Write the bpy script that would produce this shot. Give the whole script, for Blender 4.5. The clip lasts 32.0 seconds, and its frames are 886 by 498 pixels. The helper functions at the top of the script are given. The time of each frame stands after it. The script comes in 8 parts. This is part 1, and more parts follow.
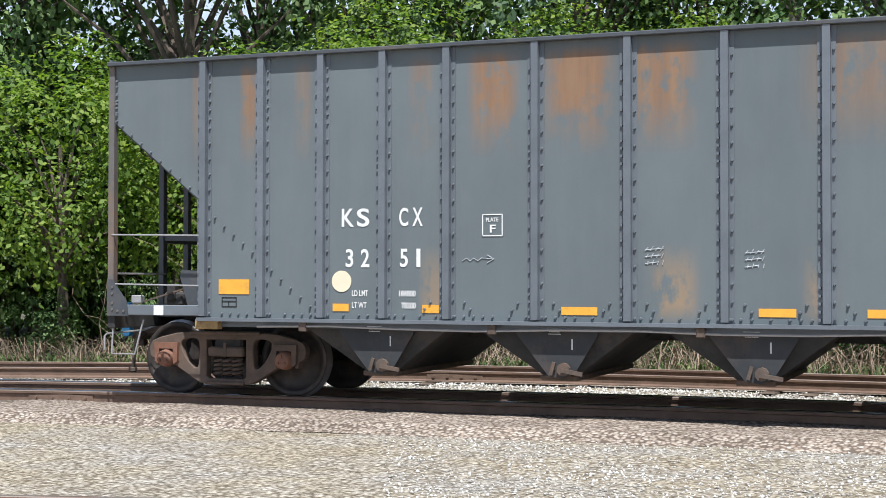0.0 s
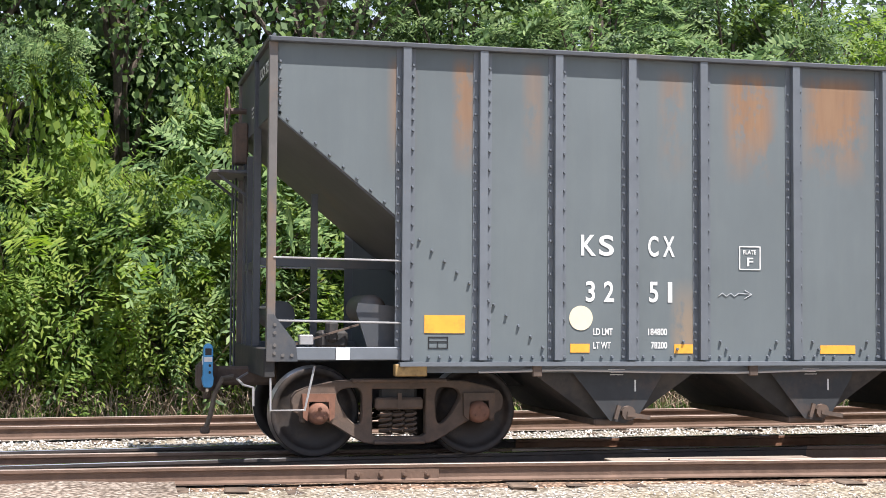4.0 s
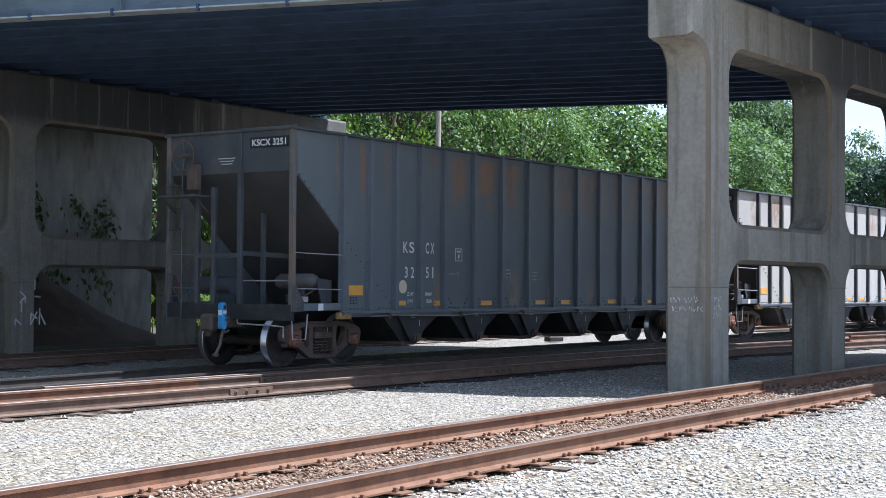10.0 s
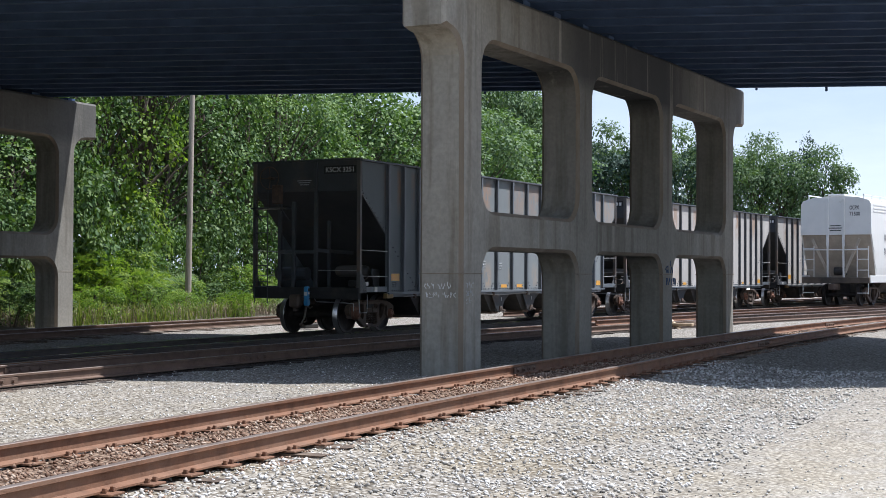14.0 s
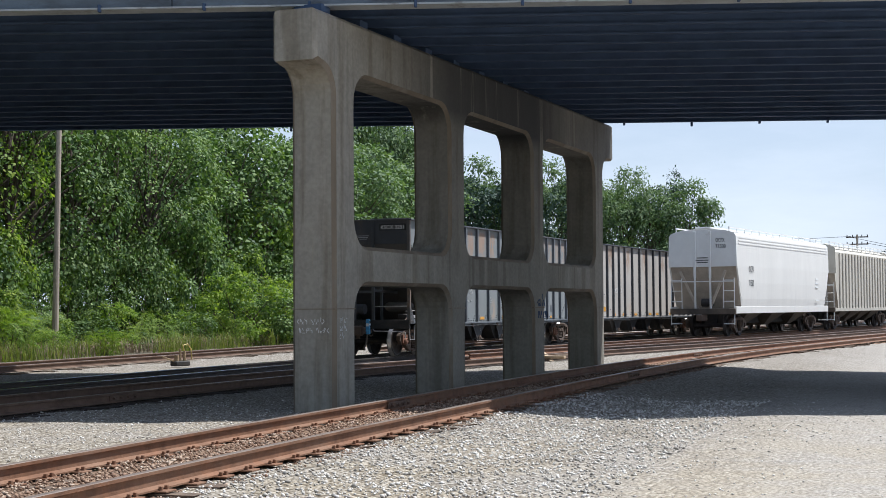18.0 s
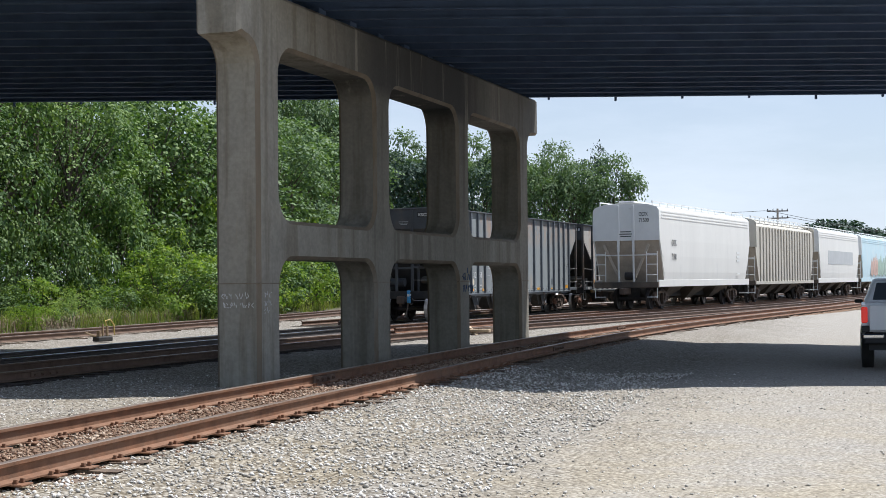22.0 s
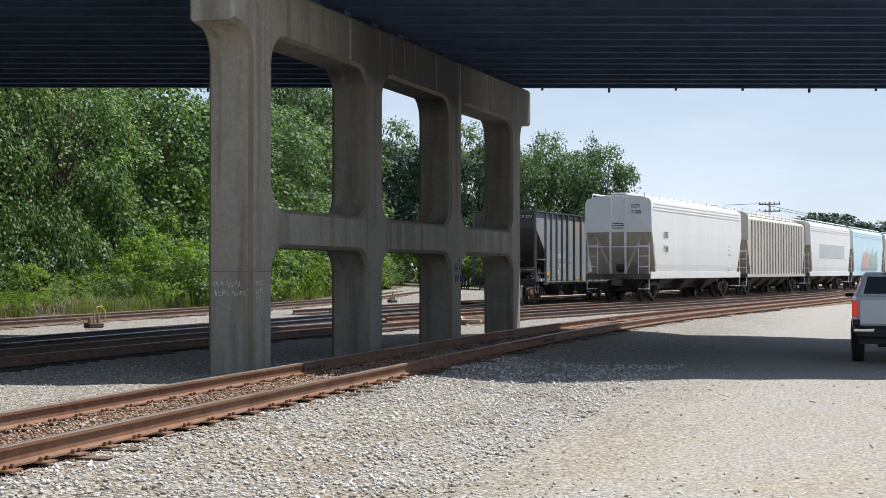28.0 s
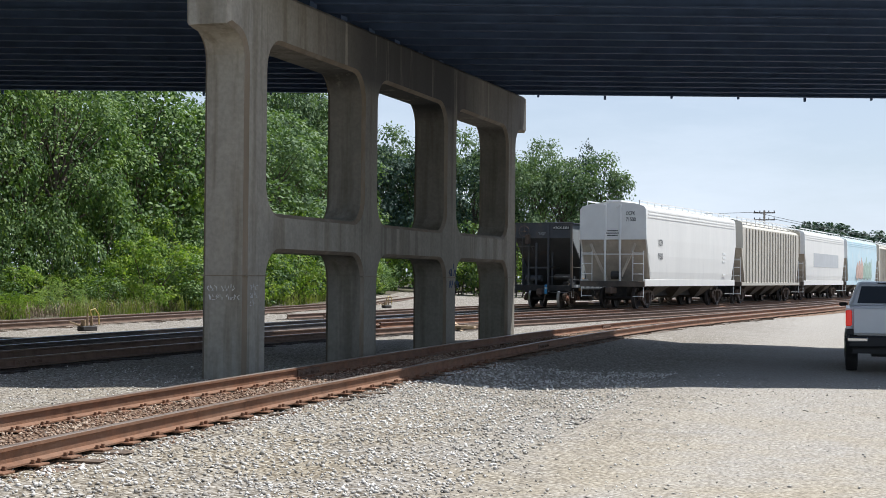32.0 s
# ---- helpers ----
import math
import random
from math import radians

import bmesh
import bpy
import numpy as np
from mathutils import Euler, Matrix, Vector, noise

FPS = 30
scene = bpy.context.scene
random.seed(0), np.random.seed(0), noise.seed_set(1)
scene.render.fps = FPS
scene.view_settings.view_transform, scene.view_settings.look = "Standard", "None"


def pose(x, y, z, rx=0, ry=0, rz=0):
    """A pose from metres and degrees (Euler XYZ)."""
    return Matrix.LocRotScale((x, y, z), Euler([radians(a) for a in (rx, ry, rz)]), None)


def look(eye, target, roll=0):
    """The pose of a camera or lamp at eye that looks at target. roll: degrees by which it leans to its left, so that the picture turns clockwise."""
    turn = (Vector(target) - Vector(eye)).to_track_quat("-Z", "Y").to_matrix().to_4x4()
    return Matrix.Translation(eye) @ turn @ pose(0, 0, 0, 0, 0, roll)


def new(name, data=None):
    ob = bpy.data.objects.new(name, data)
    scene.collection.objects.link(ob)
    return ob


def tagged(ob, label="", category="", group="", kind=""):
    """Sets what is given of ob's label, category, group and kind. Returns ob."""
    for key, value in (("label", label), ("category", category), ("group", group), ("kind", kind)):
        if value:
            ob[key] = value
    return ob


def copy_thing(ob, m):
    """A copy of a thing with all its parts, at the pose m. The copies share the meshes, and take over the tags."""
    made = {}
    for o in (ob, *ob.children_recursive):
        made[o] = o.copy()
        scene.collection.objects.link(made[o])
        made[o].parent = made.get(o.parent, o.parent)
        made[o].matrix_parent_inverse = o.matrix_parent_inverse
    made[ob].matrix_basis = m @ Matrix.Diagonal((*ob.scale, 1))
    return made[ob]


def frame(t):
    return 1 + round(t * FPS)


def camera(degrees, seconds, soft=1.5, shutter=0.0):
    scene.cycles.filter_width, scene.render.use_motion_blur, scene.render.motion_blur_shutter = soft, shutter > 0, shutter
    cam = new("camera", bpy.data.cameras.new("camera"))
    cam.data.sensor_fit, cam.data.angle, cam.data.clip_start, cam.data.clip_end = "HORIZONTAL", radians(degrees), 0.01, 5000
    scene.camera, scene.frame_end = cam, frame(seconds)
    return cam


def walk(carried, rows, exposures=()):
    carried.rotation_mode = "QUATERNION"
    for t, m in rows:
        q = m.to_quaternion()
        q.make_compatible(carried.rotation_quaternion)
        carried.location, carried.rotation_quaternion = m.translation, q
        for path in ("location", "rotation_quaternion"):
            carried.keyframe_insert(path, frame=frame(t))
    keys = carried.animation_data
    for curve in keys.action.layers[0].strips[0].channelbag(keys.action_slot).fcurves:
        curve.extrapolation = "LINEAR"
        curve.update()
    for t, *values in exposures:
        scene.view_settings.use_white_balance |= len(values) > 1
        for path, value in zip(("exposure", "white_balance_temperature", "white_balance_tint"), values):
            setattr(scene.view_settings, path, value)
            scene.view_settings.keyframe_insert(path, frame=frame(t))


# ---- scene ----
FOV = 33.79
EYE = (0.0, 0.0, 1.675)
EXPOSURE = [(0.0, 0.42, 5850, 11), (1.0, 0.66, 6000, 13), (2.0, 0.74, 6200, 16), (6.0, 0.90, 6000, 15), (7.0, 0.84, 5750, 13), (9.0, 0.88, 5350, 12), (11.0, 0.86, 5400, 12), (13.0, 0.54, 5600, 13), (16.0, 0.27, 5850, 12), (32.0, 0.18, 6000, 11)]  # seconds, stops, kelvin, tint
PATH = [  # seconds, heading from +y to the right, pitch, roll, metres stepped back
    (0.0, -35.10, 1.16, 0.10, 2.35),
    (0.5, -30.60, 2.07, -0.01, 0.00),
    (1.0, -25.90, 2.63, -0.23, 0.00),
    (1.5, -20.01, 2.92, -0.23, 0.00),
    (2.0, -14.14, 2.81, -0.09, 0.00),
    (2.5, -8.19, 2.78, -0.08, 0.00),
    (4.5, 14.76, 2.35, 0.37, 0.00),
    (5.0, 21.29, 2.61, 0.11, 0.00),
    (5.5, 25.51, 2.37, -0.14, 0.00),
    (6.0, 30.95, 2.48, -0.21, 0.00),
    (6.5, 35.01, 2.51, -0.14, 0.00),
    (7.0, 38.55, 2.27, -0.10, 0.00),
    (7.5, 42.98, 2.10, -0.02, 0.00),
    (8.0, 46.62, 1.95, 0.16, 0.00),
    (8.5, 48.24, 1.73, 0.19, 0.00),
    (9.0, 51.16, 1.50, 0.42, 0.00),
    (9.5, 54.51, 1.69, 0.42, 0.00),
    (10.0, 56.25, 1.42, 0.38, 0.00),
    (10.5, 57.65, 1.32, 0.53, 0.00),
    (11.0, 58.69, 1.73, 0.80, 0.00),
    (11.5, 59.93, 1.85, 0.78, 0.00),
    (12.0, 61.68, 1.62, 0.79, 0.00),
    (12.5, 63.66, 1.41, 0.58, 0.00),
    (13.0, 65.02, 1.15, 0.37, 0.00),
    (15.5, 67.08, 0.60, -0.04, 0.00),
    (16.0, 69.23, 0.57, -0.08, 0.00),
    (16.5, 69.94, 1.05, -0.23, 0.00),
    (17.0, 70.28, 1.61, -0.37, 0.00),
    (17.5, 70.68, 2.06, -0.38, 0.00),
    (18.0, 70.83, 2.31, -0.38, 0.00),
    (18.5, 70.84, 2.50, -0.39, 0.00),
    (19.0, 70.88, 2.71, -0.39, 0.00),
    (19.5, 70.92, 2.92, -0.51, 0.00),
    (20.0, 71.19, 2.95, -0.56, 0.00),
    (20.5, 72.33, 2.48, -0.53, 0.00),
    (21.0, 73.12, 2.13, -0.55, 0.00),
    (21.5, 73.35, 1.79, -0.52, 0.00),
    (22.0, 73.76, 1.27, -0.54, 0.00),
    (22.5, 73.86, 1.29, -0.52, 0.00),
    (23.0, 73.85, 0.97, -0.46, 0.00),
    (23.5, 73.82, 0.77, -0.46, 0.00),
    (24.0, 73.77, 0.77, -0.44, 0.00),
    (24.5, 73.75, 0.76, -0.33, 0.00),
    (25.0, 73.67, 0.63, -0.24, 0.00),
    (25.5, 73.62, 0.51, -0.14, 0.00),
    (27.5, 73.69, 0.86, -0.08, 0.00),
    (28.0, 74.07, 0.87, 0.01, 0.00),
    (28.5, 74.69, 1.03, 0.12, 0.00),
    (29.0, 74.82, 1.11, 0.27, 0.00),
    (29.5, 74.86, 1.15, 0.37, 0.00),
    (30.0, 74.91, 1.09, 0.40, 0.00),
    (30.5, 74.69, 1.02, 0.38, 0.00),
    (31.0, 74.60, 0.91, 0.42, 0.00),
    (31.5, 74.50, 1.02, 0.44, 0.00),
    (32.0, 74.28, 1.10, 0.50, 0.00),
]


def aim(heading, pitch, roll, back):
    h, p = radians(heading), radians(pitch)
    way = Vector((math.sin(h) * math.cos(p), math.cos(h) * math.cos(p), math.sin(p)))
    eye = Vector(EYE) - Vector((math.sin(h), math.cos(h), 0)) * back
    return look(eye, eye + way * 10, roll)


cam = camera(FOV, 32.0, soft=0.85)
walk(cam, [(t, aim(*row)) for t, *row in PATH], exposures=EXPOSURE)

# ---- sky, sun, exposure ----
SUN_TO = Vector((0.30, -0.36, 1.0)).normalized()
world = bpy.data.worlds.new("sky")
scene.world = world
world.use_nodes = True
_n = world.node_tree.nodes
_sky = _n.new("ShaderNodeTexSky")
_sky.sky_type, _sky.sun_disc = "NISHITA", False
_sky.sun_elevation = math.asin(SUN_TO.z)
_sky.sun_rotation = math.atan2(SUN_TO.x, SUN_TO.y)
_sky.air_density, _sky.dust_density, _sky.ozone_density = 1.0, 0.9, 3.0
_co = _n.new("ShaderNodeTexCoord")
_map = _n.new("ShaderNodeMapping")
_map.inputs["Scale"].default_value = (1.0, 1.0, 4.5)
_cloud = _n.new("ShaderNodeTexNoise")
_cloud.inputs["Scale"].default_value, _cloud.inputs["Detail"].default_value, _cloud.inputs["Roughness"].default_value = 2.6, 7.0, 0.6
_veil = _n.new("ShaderNodeValToRGB")
_veil.color_ramp.elements[0].position, _veil.color_ramp.elements[0].color = 0.40, (0.50, 0.50, 0.50, 1)
_veil.color_ramp.elements[1].position, _veil.color_ramp.elements[1].color = 0.70, (0.80, 0.80, 0.80, 1)
_mix = _n.new("ShaderNodeMix")
_mix.data_type = "RGBA"
_mix.inputs[7].default_value = (9.0, 9.7, 10.4, 1)
_link = world.node_tree.links.new
_link(_co.outputs["Generated"], _map.inputs["Vector"])
_link(_map.outputs["Vector"], _cloud.inputs["Vector"])
_link(_cloud.outputs["Fac"], _veil.inputs[0])
# haze thickens towards the horizon
_axes = _n.new("ShaderNodeSeparateXYZ")
_haze = _n.new("ShaderNodeMapRange")
_haze.inputs[1].default_value, _haze.inputs[2].default_value, _haze.inputs[3].default_value, _haze.inputs[4].default_value = 0.0, 0.6, 1.25, 0.25
_thick = _n.new("ShaderNodeMath")
_thick.operation = "MULTIPLY"
_link(_co.outputs["Generated"], _axes.inputs[0])
_link(_axes.outputs[2], _haze.inputs[0])
_link(_haze.outputs[0], _thick.inputs[0])
_link(_veil.outputs["Color"], _thick.inputs[1])
_link(_thick.outputs[0], _mix.inputs[0])
_link(_sky.outputs["Color"], _mix.inputs[6])
_link(_mix.outputs[2], _n["Background"].inputs["Color"])
_n["Background"].inputs["Strength"].default_value = 0.085
sun = new("sun", bpy.data.lights.new("sun", "SUN"))
sun.data.energy, sun.data.angle, sun.data.color = 5.4, radians(0.55), (1.0, 0.96, 0.88)
sun.matrix_world = look((0, 0, 60), Vector((0, 0, 60)) - SUN_TO)


# ---- materials ----
def ramp(nt, stops, interp="LINEAR"):
    r = nt.nodes.new("ShaderNodeValToRGB")
    r.color_ramp.interpolation = interp
    el = r.color_ramp.elements
    while len(el) < len(stops):
        el.new(0.5)
    for e, (p, c) in zip(el, stops):
        e.position, e.color = p, (*c, 1) if len(c) == 3 else c
    return r


def tex(nt, kind, coord, scale, stretch=None, **values):
    node = nt.nodes.new("ShaderNodeTex" + kind)
    if stretch:
        m = nt.nodes.new("ShaderNodeMapping")
        m.inputs["Scale"].default_value = stretch
        nt.links.new(coord, m.inputs["Vector"])
        coord = m.outputs["Vector"]
    nt.links.new(coord, node.inputs["Vector"])
    node.inputs["Scale"].default_value = scale
    for k, v in values.items():
        node.inputs[k.replace("_", " ")].default_value = v
    return node


def mixc(nt, fac, a, b, mode="MIX"):
    m = nt.nodes.new("ShaderNodeMix")
    m.data_type, m.blend_type = "RGBA", mode
    for sock, v in ((m.inputs[0], fac), (m.inputs[6], a), (m.inputs[7], b)):
        if hasattr(v, "is_linked"):
            nt.links.new(v, sock)
        elif isinstance(v, (int, float)):
            sock.default_value = v
        else:
            sock.default_value = (*v, 1)
    return m.outputs[2]


def mat(name, color, rough=0.7, metal=0.0, spread=0.25, scale=6.0, bump=0.0, bump_scale=40.0, stain=None,
        stain_scale=1.5, stain_at=(0.5, 0.7), stretch=None, vary=0.0, world_space=False, spec=None, fine=0.0):
    """A paint, stone or metal: its colour with blotches at one scale, stains at another, fine relief."""
    m = bpy.data.materials.new(name)
    m.use_nodes = True
    nt = m.node_tree
    b = nt.nodes["Principled BSDF"]
    if world_space:
        coord = nt.nodes.new("ShaderNodeNewGeometry").outputs["Position"]
    else:
        coord = nt.nodes.new("ShaderNodeTexCoord").outputs["Object"]
    n1 = tex(nt, "Noise", coord, scale, stretch, Detail=6, Roughness=0.65)
    lo = tuple(max(0.0, c * (1 - spread)) for c in color)
    hi = tuple(min(1.0, c * (1 + spread)) for c in color)
    col = ramp(nt, [(0.3, lo), (0.7, hi)])
    nt.links.new(n1.outputs["Fac"], col.inputs[0])
    out = col.outputs["Color"]
    if stain:
        n2 = tex(nt, "Noise", coord, stain_scale, stretch, Detail=8, Roughness=0.7)
        r2 = ramp(nt, [(stain_at[0], (0, 0, 0)), (stain_at[1], (1, 1, 1))])
        nt.links.new(n2.outputs["Fac"], r2.inputs[0])
        out = mixc(nt, r2.outputs["Color"], out, stain)
    if vary:
        info = nt.nodes.new("ShaderNodeObjectInfo")
        r3 = ramp(nt, [(0, (1 - vary,) * 3), (1, (1 + vary,) * 3)])
        nt.links.new(info.outputs["Random"], r3.inputs[0])
        out = mixc(nt, 1.0, out, r3.outputs["Color"], "MULTIPLY")
    nt.links.new(out, b.inputs["Base Color"])
    b.inputs["Roughness"].default_value, b.inputs["Metallic"].default_value = rough, metal
    if spec is not None:
        b.inputs["Specular IOR Level"].default_value = spec
    if bump:
        n3 = tex(nt, "Noise", coord, bump_scale, None, Detail=5, Roughness=0.6)
        bp = nt.nodes.new("ShaderNodeBump")
        bp.inputs["Strength"].default_value, bp.inputs["Distance"].default_value = bump, 0.02
        nt.links.new(n3.outputs["Fac"], bp.inputs["Height"])
        nt.links.new(bp.outputs["Normal"], b.inputs["Normal"])
    return m


def gravel_mat():
    """Crushed limestone: pale pieces and dark gaps, packed smooth where cars drive, tan dust by the tracks."""
    m = bpy.data.materials.new("gravel")
    m.use_nodes = True
    nt = m.node_tree
    b = nt.nodes["Principled BSDF"]
    pos = nt.nodes.new("ShaderNodeNewGeometry").outputs["Position"]
    sep = nt.nodes.new("ShaderNodeSeparateXYZ")
    nt.links.new(pos, sep.inputs[0])

    def math_node(op, a, c):
        n = nt.nodes.new("ShaderNodeMath")
        n.operation = op
        for sock, v in zip(n.inputs, (a, c)):
            if hasattr(v, "is_linked"):
                nt.links.new(v, sock)
            else:
                sock.default_value = v
        return n.outputs[0]

    def span(sock, a, c):
        r = nt.nodes.new("ShaderNodeMapRange")
        nt.links.new(sock, r.inputs[0])
        r.inputs[1].default_value, r.inputs[2].default_value = a, c
        return r.outputs[0]

    warp = tex(nt, "Noise", pos, 11.0, None, Detail=3)
    shift = nt.nodes.new("ShaderNodeVectorMath")
    shift.operation = "MULTIPLY_ADD"
    nt.links.new(warp.outputs["Color"], shift.inputs[0])
    shift.inputs[1].default_value = (0.05, 0.05, 0.05)
    nt.links.new(pos, shift.inputs[2])
    v = tex(nt, "Voronoi", shift.outputs[0], 23.0, Randomness=1.0)
    piece = ramp(nt, [(0.0, (0.13, 0.115, 0.098)), (0.25, (0.31, 0.283, 0.245)), (0.7, (0.455, 0.425, 0.378)), (1.0, (0.65, 0.618, 0.567))])
    nt.links.new(v.outputs["Color"], piece.inputs[0])
    gap = ramp(nt, [(0.30, (1, 1, 1)), (0.72, (0.40, 0.37, 0.33))])
    nt.links.new(v.outputs["Distance"], gap.inputs[0])
    chips = mixc(nt, 1.0, piece.outputs["Color"], gap.outputs["Color"], "MULTIPLY")
    # packed fines on the driving ground
    big = tex(nt, "Noise", pos, 0.33, None, Detail=6, Roughness=0.6)
    packed = span(math_node("ADD", sep.outputs[1], math_node("MULTIPLY", big.outputs["Fac"], 5.0)), 6.6, 4.2)
    grain = tex(nt, "Noise", pos, 30.0, None, Detail=7, Roughness=0.8)
    fines = ramp(nt, [(0.36, (0.20, 0.186, 0.166)), (0.5, (0.39, 0.366, 0.33)), (0.64, (0.56, 0.53, 0.485))])
    nt.links.new(grain.outputs["Fac"], fines.inputs[0])
    out = mixc(nt, math_node("MULTIPLY", packed, 0.6), chips, fines.outputs["Color"])
    # tan dust
    mid = tex(nt, "Noise", pos, 0.7, None, Detail=8, Roughness=0.65)
    tan = ramp(nt, [(0.34, (0, 0, 0)), (0.60, (1, 1, 1))])
    nt.links.new(mid.outputs["Fac"], tan.inputs[0])
    west = math_node("ADD", math_node("MULTIPLY", span(sep.outputs[0], 26.0, 8.0), 0.52), 0.06)
    out = mixc(nt, math_node("MULTIPLY", tan.outputs["Color"], west), out, mixc(nt, 1.0, out, (1.0, 0.88, 0.62), "MULTIPLY"))
    nt.links.new(out, b.inputs["Base Color"])
    b.inputs["Roughness"].default_value = 0.95
    b.inputs["Specular IOR Level"].default_value = 0.12
    bp = nt.nodes.new("ShaderNodeBump")
    bp.inputs["Distance"].default_value = 0.022
    bp.invert = True
    nt.links.new(math_node("SUBTRACT", 0.95, math_node("MULTIPLY", packed, 0.25)), bp.inputs["Strength"])
    nt.links.new(v.outputs["Distance"], bp.inputs["Height"])
    nt.links.new(bp.outputs["Normal"], b.inputs["Normal"])
    return m


M_GRAVEL = gravel_mat()
M_RUST_RAIL = mat("rusty_rail_steel", (0.185, 0.088, 0.045), 0.8, 0.0, 0.35, 5.0, 0.3, 30, (0.22, 0.125, 0.075), 1.2, (0.42, 0.66), world_space=True)
M_RAIL_DARK = mat("dark_rail_steel", (0.055, 0.045, 0.04), 0.7, 0.0, 0.3, 5.0, 0.2, 30, (0.10, 0.07, 0.05), 1.4, world_space=True)
M_RAIL_BROWN = mat("dark_brown_rail_steel", (0.14, 0.088, 0.060), 0.8, 0.0, 0.3, 5.0, 0.3, 30, (0.18, 0.115, 0.08), 1.2, (0.45, 0.7), world_space=True)
M_RAIL_TOP = mat("worn_rail_head", (0.30, 0.24, 0.20), 0.45, 0.6, 0.2, 12.0, stain=(0.20, 0.12, 0.08), world_space=True)
M_RAIL_SHINY = mat("polished_rail_head", (0.62, 0.61, 0.60), 0.22, 1.0, 0.1, 9.0, world_space=True)
M_TIE = mat("weathered_tie_wood", (0.115, 0.082, 0.058), 0.9, 0.0, 0.4, 5.0, 0.5, 25, (0.24, 0.17, 0.115), 3.0, vary=0.35)
M_CONCRETE_OLD = mat("stained_concrete", (0.35, 0.34, 0.31), 0.9, 0.0, 0.2, 3.0, 0.3, 25, (0.14, 0.125, 0.10), 1.3, (0.48, 0.72), (1, 1, 0.3), world_space=True)
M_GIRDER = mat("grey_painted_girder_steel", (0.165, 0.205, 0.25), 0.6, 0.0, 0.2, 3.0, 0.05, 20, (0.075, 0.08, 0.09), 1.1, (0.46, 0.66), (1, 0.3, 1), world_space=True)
# the bluish shade under the deck is put into these two colours
M_UNDER = mat("shade_blue_girder_paint", (0.056, 0.092, 0.170), 0.85, 0.0, 0.25, 1.2, world_space=True)
M_SOFFIT = mat("shade_blue_deck_underside", (0.058, 0.096, 0.178), 0.9, 0.0, 0.2, 2.0, world_space=True)


# ---- building helpers ----
def mesh_of(bm, name, material, smooth=False):
    me = bpy.data.meshes.new(name)
    bm.to_mesh(me)
    bm.free()
    for m in (material if isinstance(material, (list, tuple)) else [material]):
        me.materials.append(m)
    if smooth:
        for p in me.polygons:
            p.use_smooth = True
    return me


def part(name, bm, material, parent=None, label="", at=None, smooth=False):
    """Links a bmesh as one mesh object, under a thing or a part."""
    ob = new(name, mesh_of(bm, name, material, smooth))
    if parent:
        ob.parent = parent
    if at is not None:
        ob.matrix_basis = at
    return tagged(ob, label)


def thing(name, label, category, group="", kind="", at=None):
    ob = new(name)
    ob.empty_display_size = 0.2
    if at is not None:
        ob.matrix_basis = at
    return tagged(ob, label, category, group, kind)


def box(bm, x0, x1, y0, y1, z0, z1, m=None, bevel=0.0, index=0):
    g = bmesh.ops.create_cube(bm, size=1.0, matrix=(m or Matrix()) @ Matrix.LocRotScale(
        ((x0 + x1) / 2, (y0 + y1) / 2, (z0 + z1) / 2), None, (abs(x1 - x0), abs(y1 - y0), abs(z1 - z0))))
    vs = g["verts"]
    if bevel:
        es = list({e for v in vs for e in v.link_edges})
        bmesh.ops.bevel(bm, geom=es, offset=bevel, segments=1, affect="EDGES", profile=0.5)
    if index:
        for v in vs:
            if v.is_valid:
                for f in v.link_faces:
                    f.material_index = index
    return vs


def rod(bm, a, b, r, n=8, r2=None, cap=True):
    a, b = Vector(a), Vector(b)
    d = b - a
    q = d.to_track_quat("Z", "Y").to_matrix().to_4x4()
    bmesh.ops.create_cone(bm, cap_ends=cap, segments=n, radius1=r, radius2=r if r2 is None else r2, depth=d.length,
                          matrix=Matrix.Translation((a + b) / 2) @ q)


def pipe(bm, pts, r, n=6):
    """A bent rod through points, one closed tube."""
    pts = [Vector(p) for p in pts]
    rings, side = [], None
    for i, p in enumerate(pts):
        d = (pts[min(i + 1, len(pts) - 1)] - pts[max(i - 1, 0)]).normalized()
        if side is None:
            side = d.orthogonal().normalized()
        side = (side - d * side.dot(d)).normalized()
        up = d.cross(side)
        rings.append([bm.verts.new(p + (side * math.cos(2 * math.pi * k / n) + up * math.sin(2 * math.pi * k / n)) * r) for k in range(n)])
    for a, b in zip(rings, rings[1:]):
        for k in range(n):
            bm.faces.new((a[k], a[(k + 1) % n], b[(k + 1) % n], b[k]))
    bm.faces.new(rings[0][::-1])
    bm.faces.new(rings[-1])
    bmesh.ops.recalc_face_normals(bm, faces=bm.faces[:])


def bar(bm, a, b, w, h, bevel=0.0):
    """A straight rectangular bar from a to b, w wide, h high."""
    a, b = Vector(a), Vector(b)
    d = b - a
    q = d.to_track_quat("X", "Z").to_matrix().to_4x4()
    box(bm, -d.length / 2, d.length / 2, -w / 2, w / 2, -h / 2, h / 2, Matrix.Translation((a + b) / 2) @ q, bevel)


def prism(bm, outline, depth, m=None, index=0):
    """An outline in x, z pushed along y from 0 to depth."""
    m = m or Matrix()
    a = [bm.verts.new(m @ Vector((x, 0, z))) for x, z in outline]
    b = [bm.verts.new(m @ Vector((x, depth, z))) for x, z in outline]
    n = len(outline)
    fs = [bm.faces.new(a), bm.faces.new(b[::-1])]
    for i in range(n):
        fs.append(bm.faces.new((a[i], b[i], b[(i + 1) % n], a[(i + 1) % n])))
    for f in fs:
        f.material_index = index
    bmesh.ops.recalc_face_normals(bm, faces=fs)
    return fs


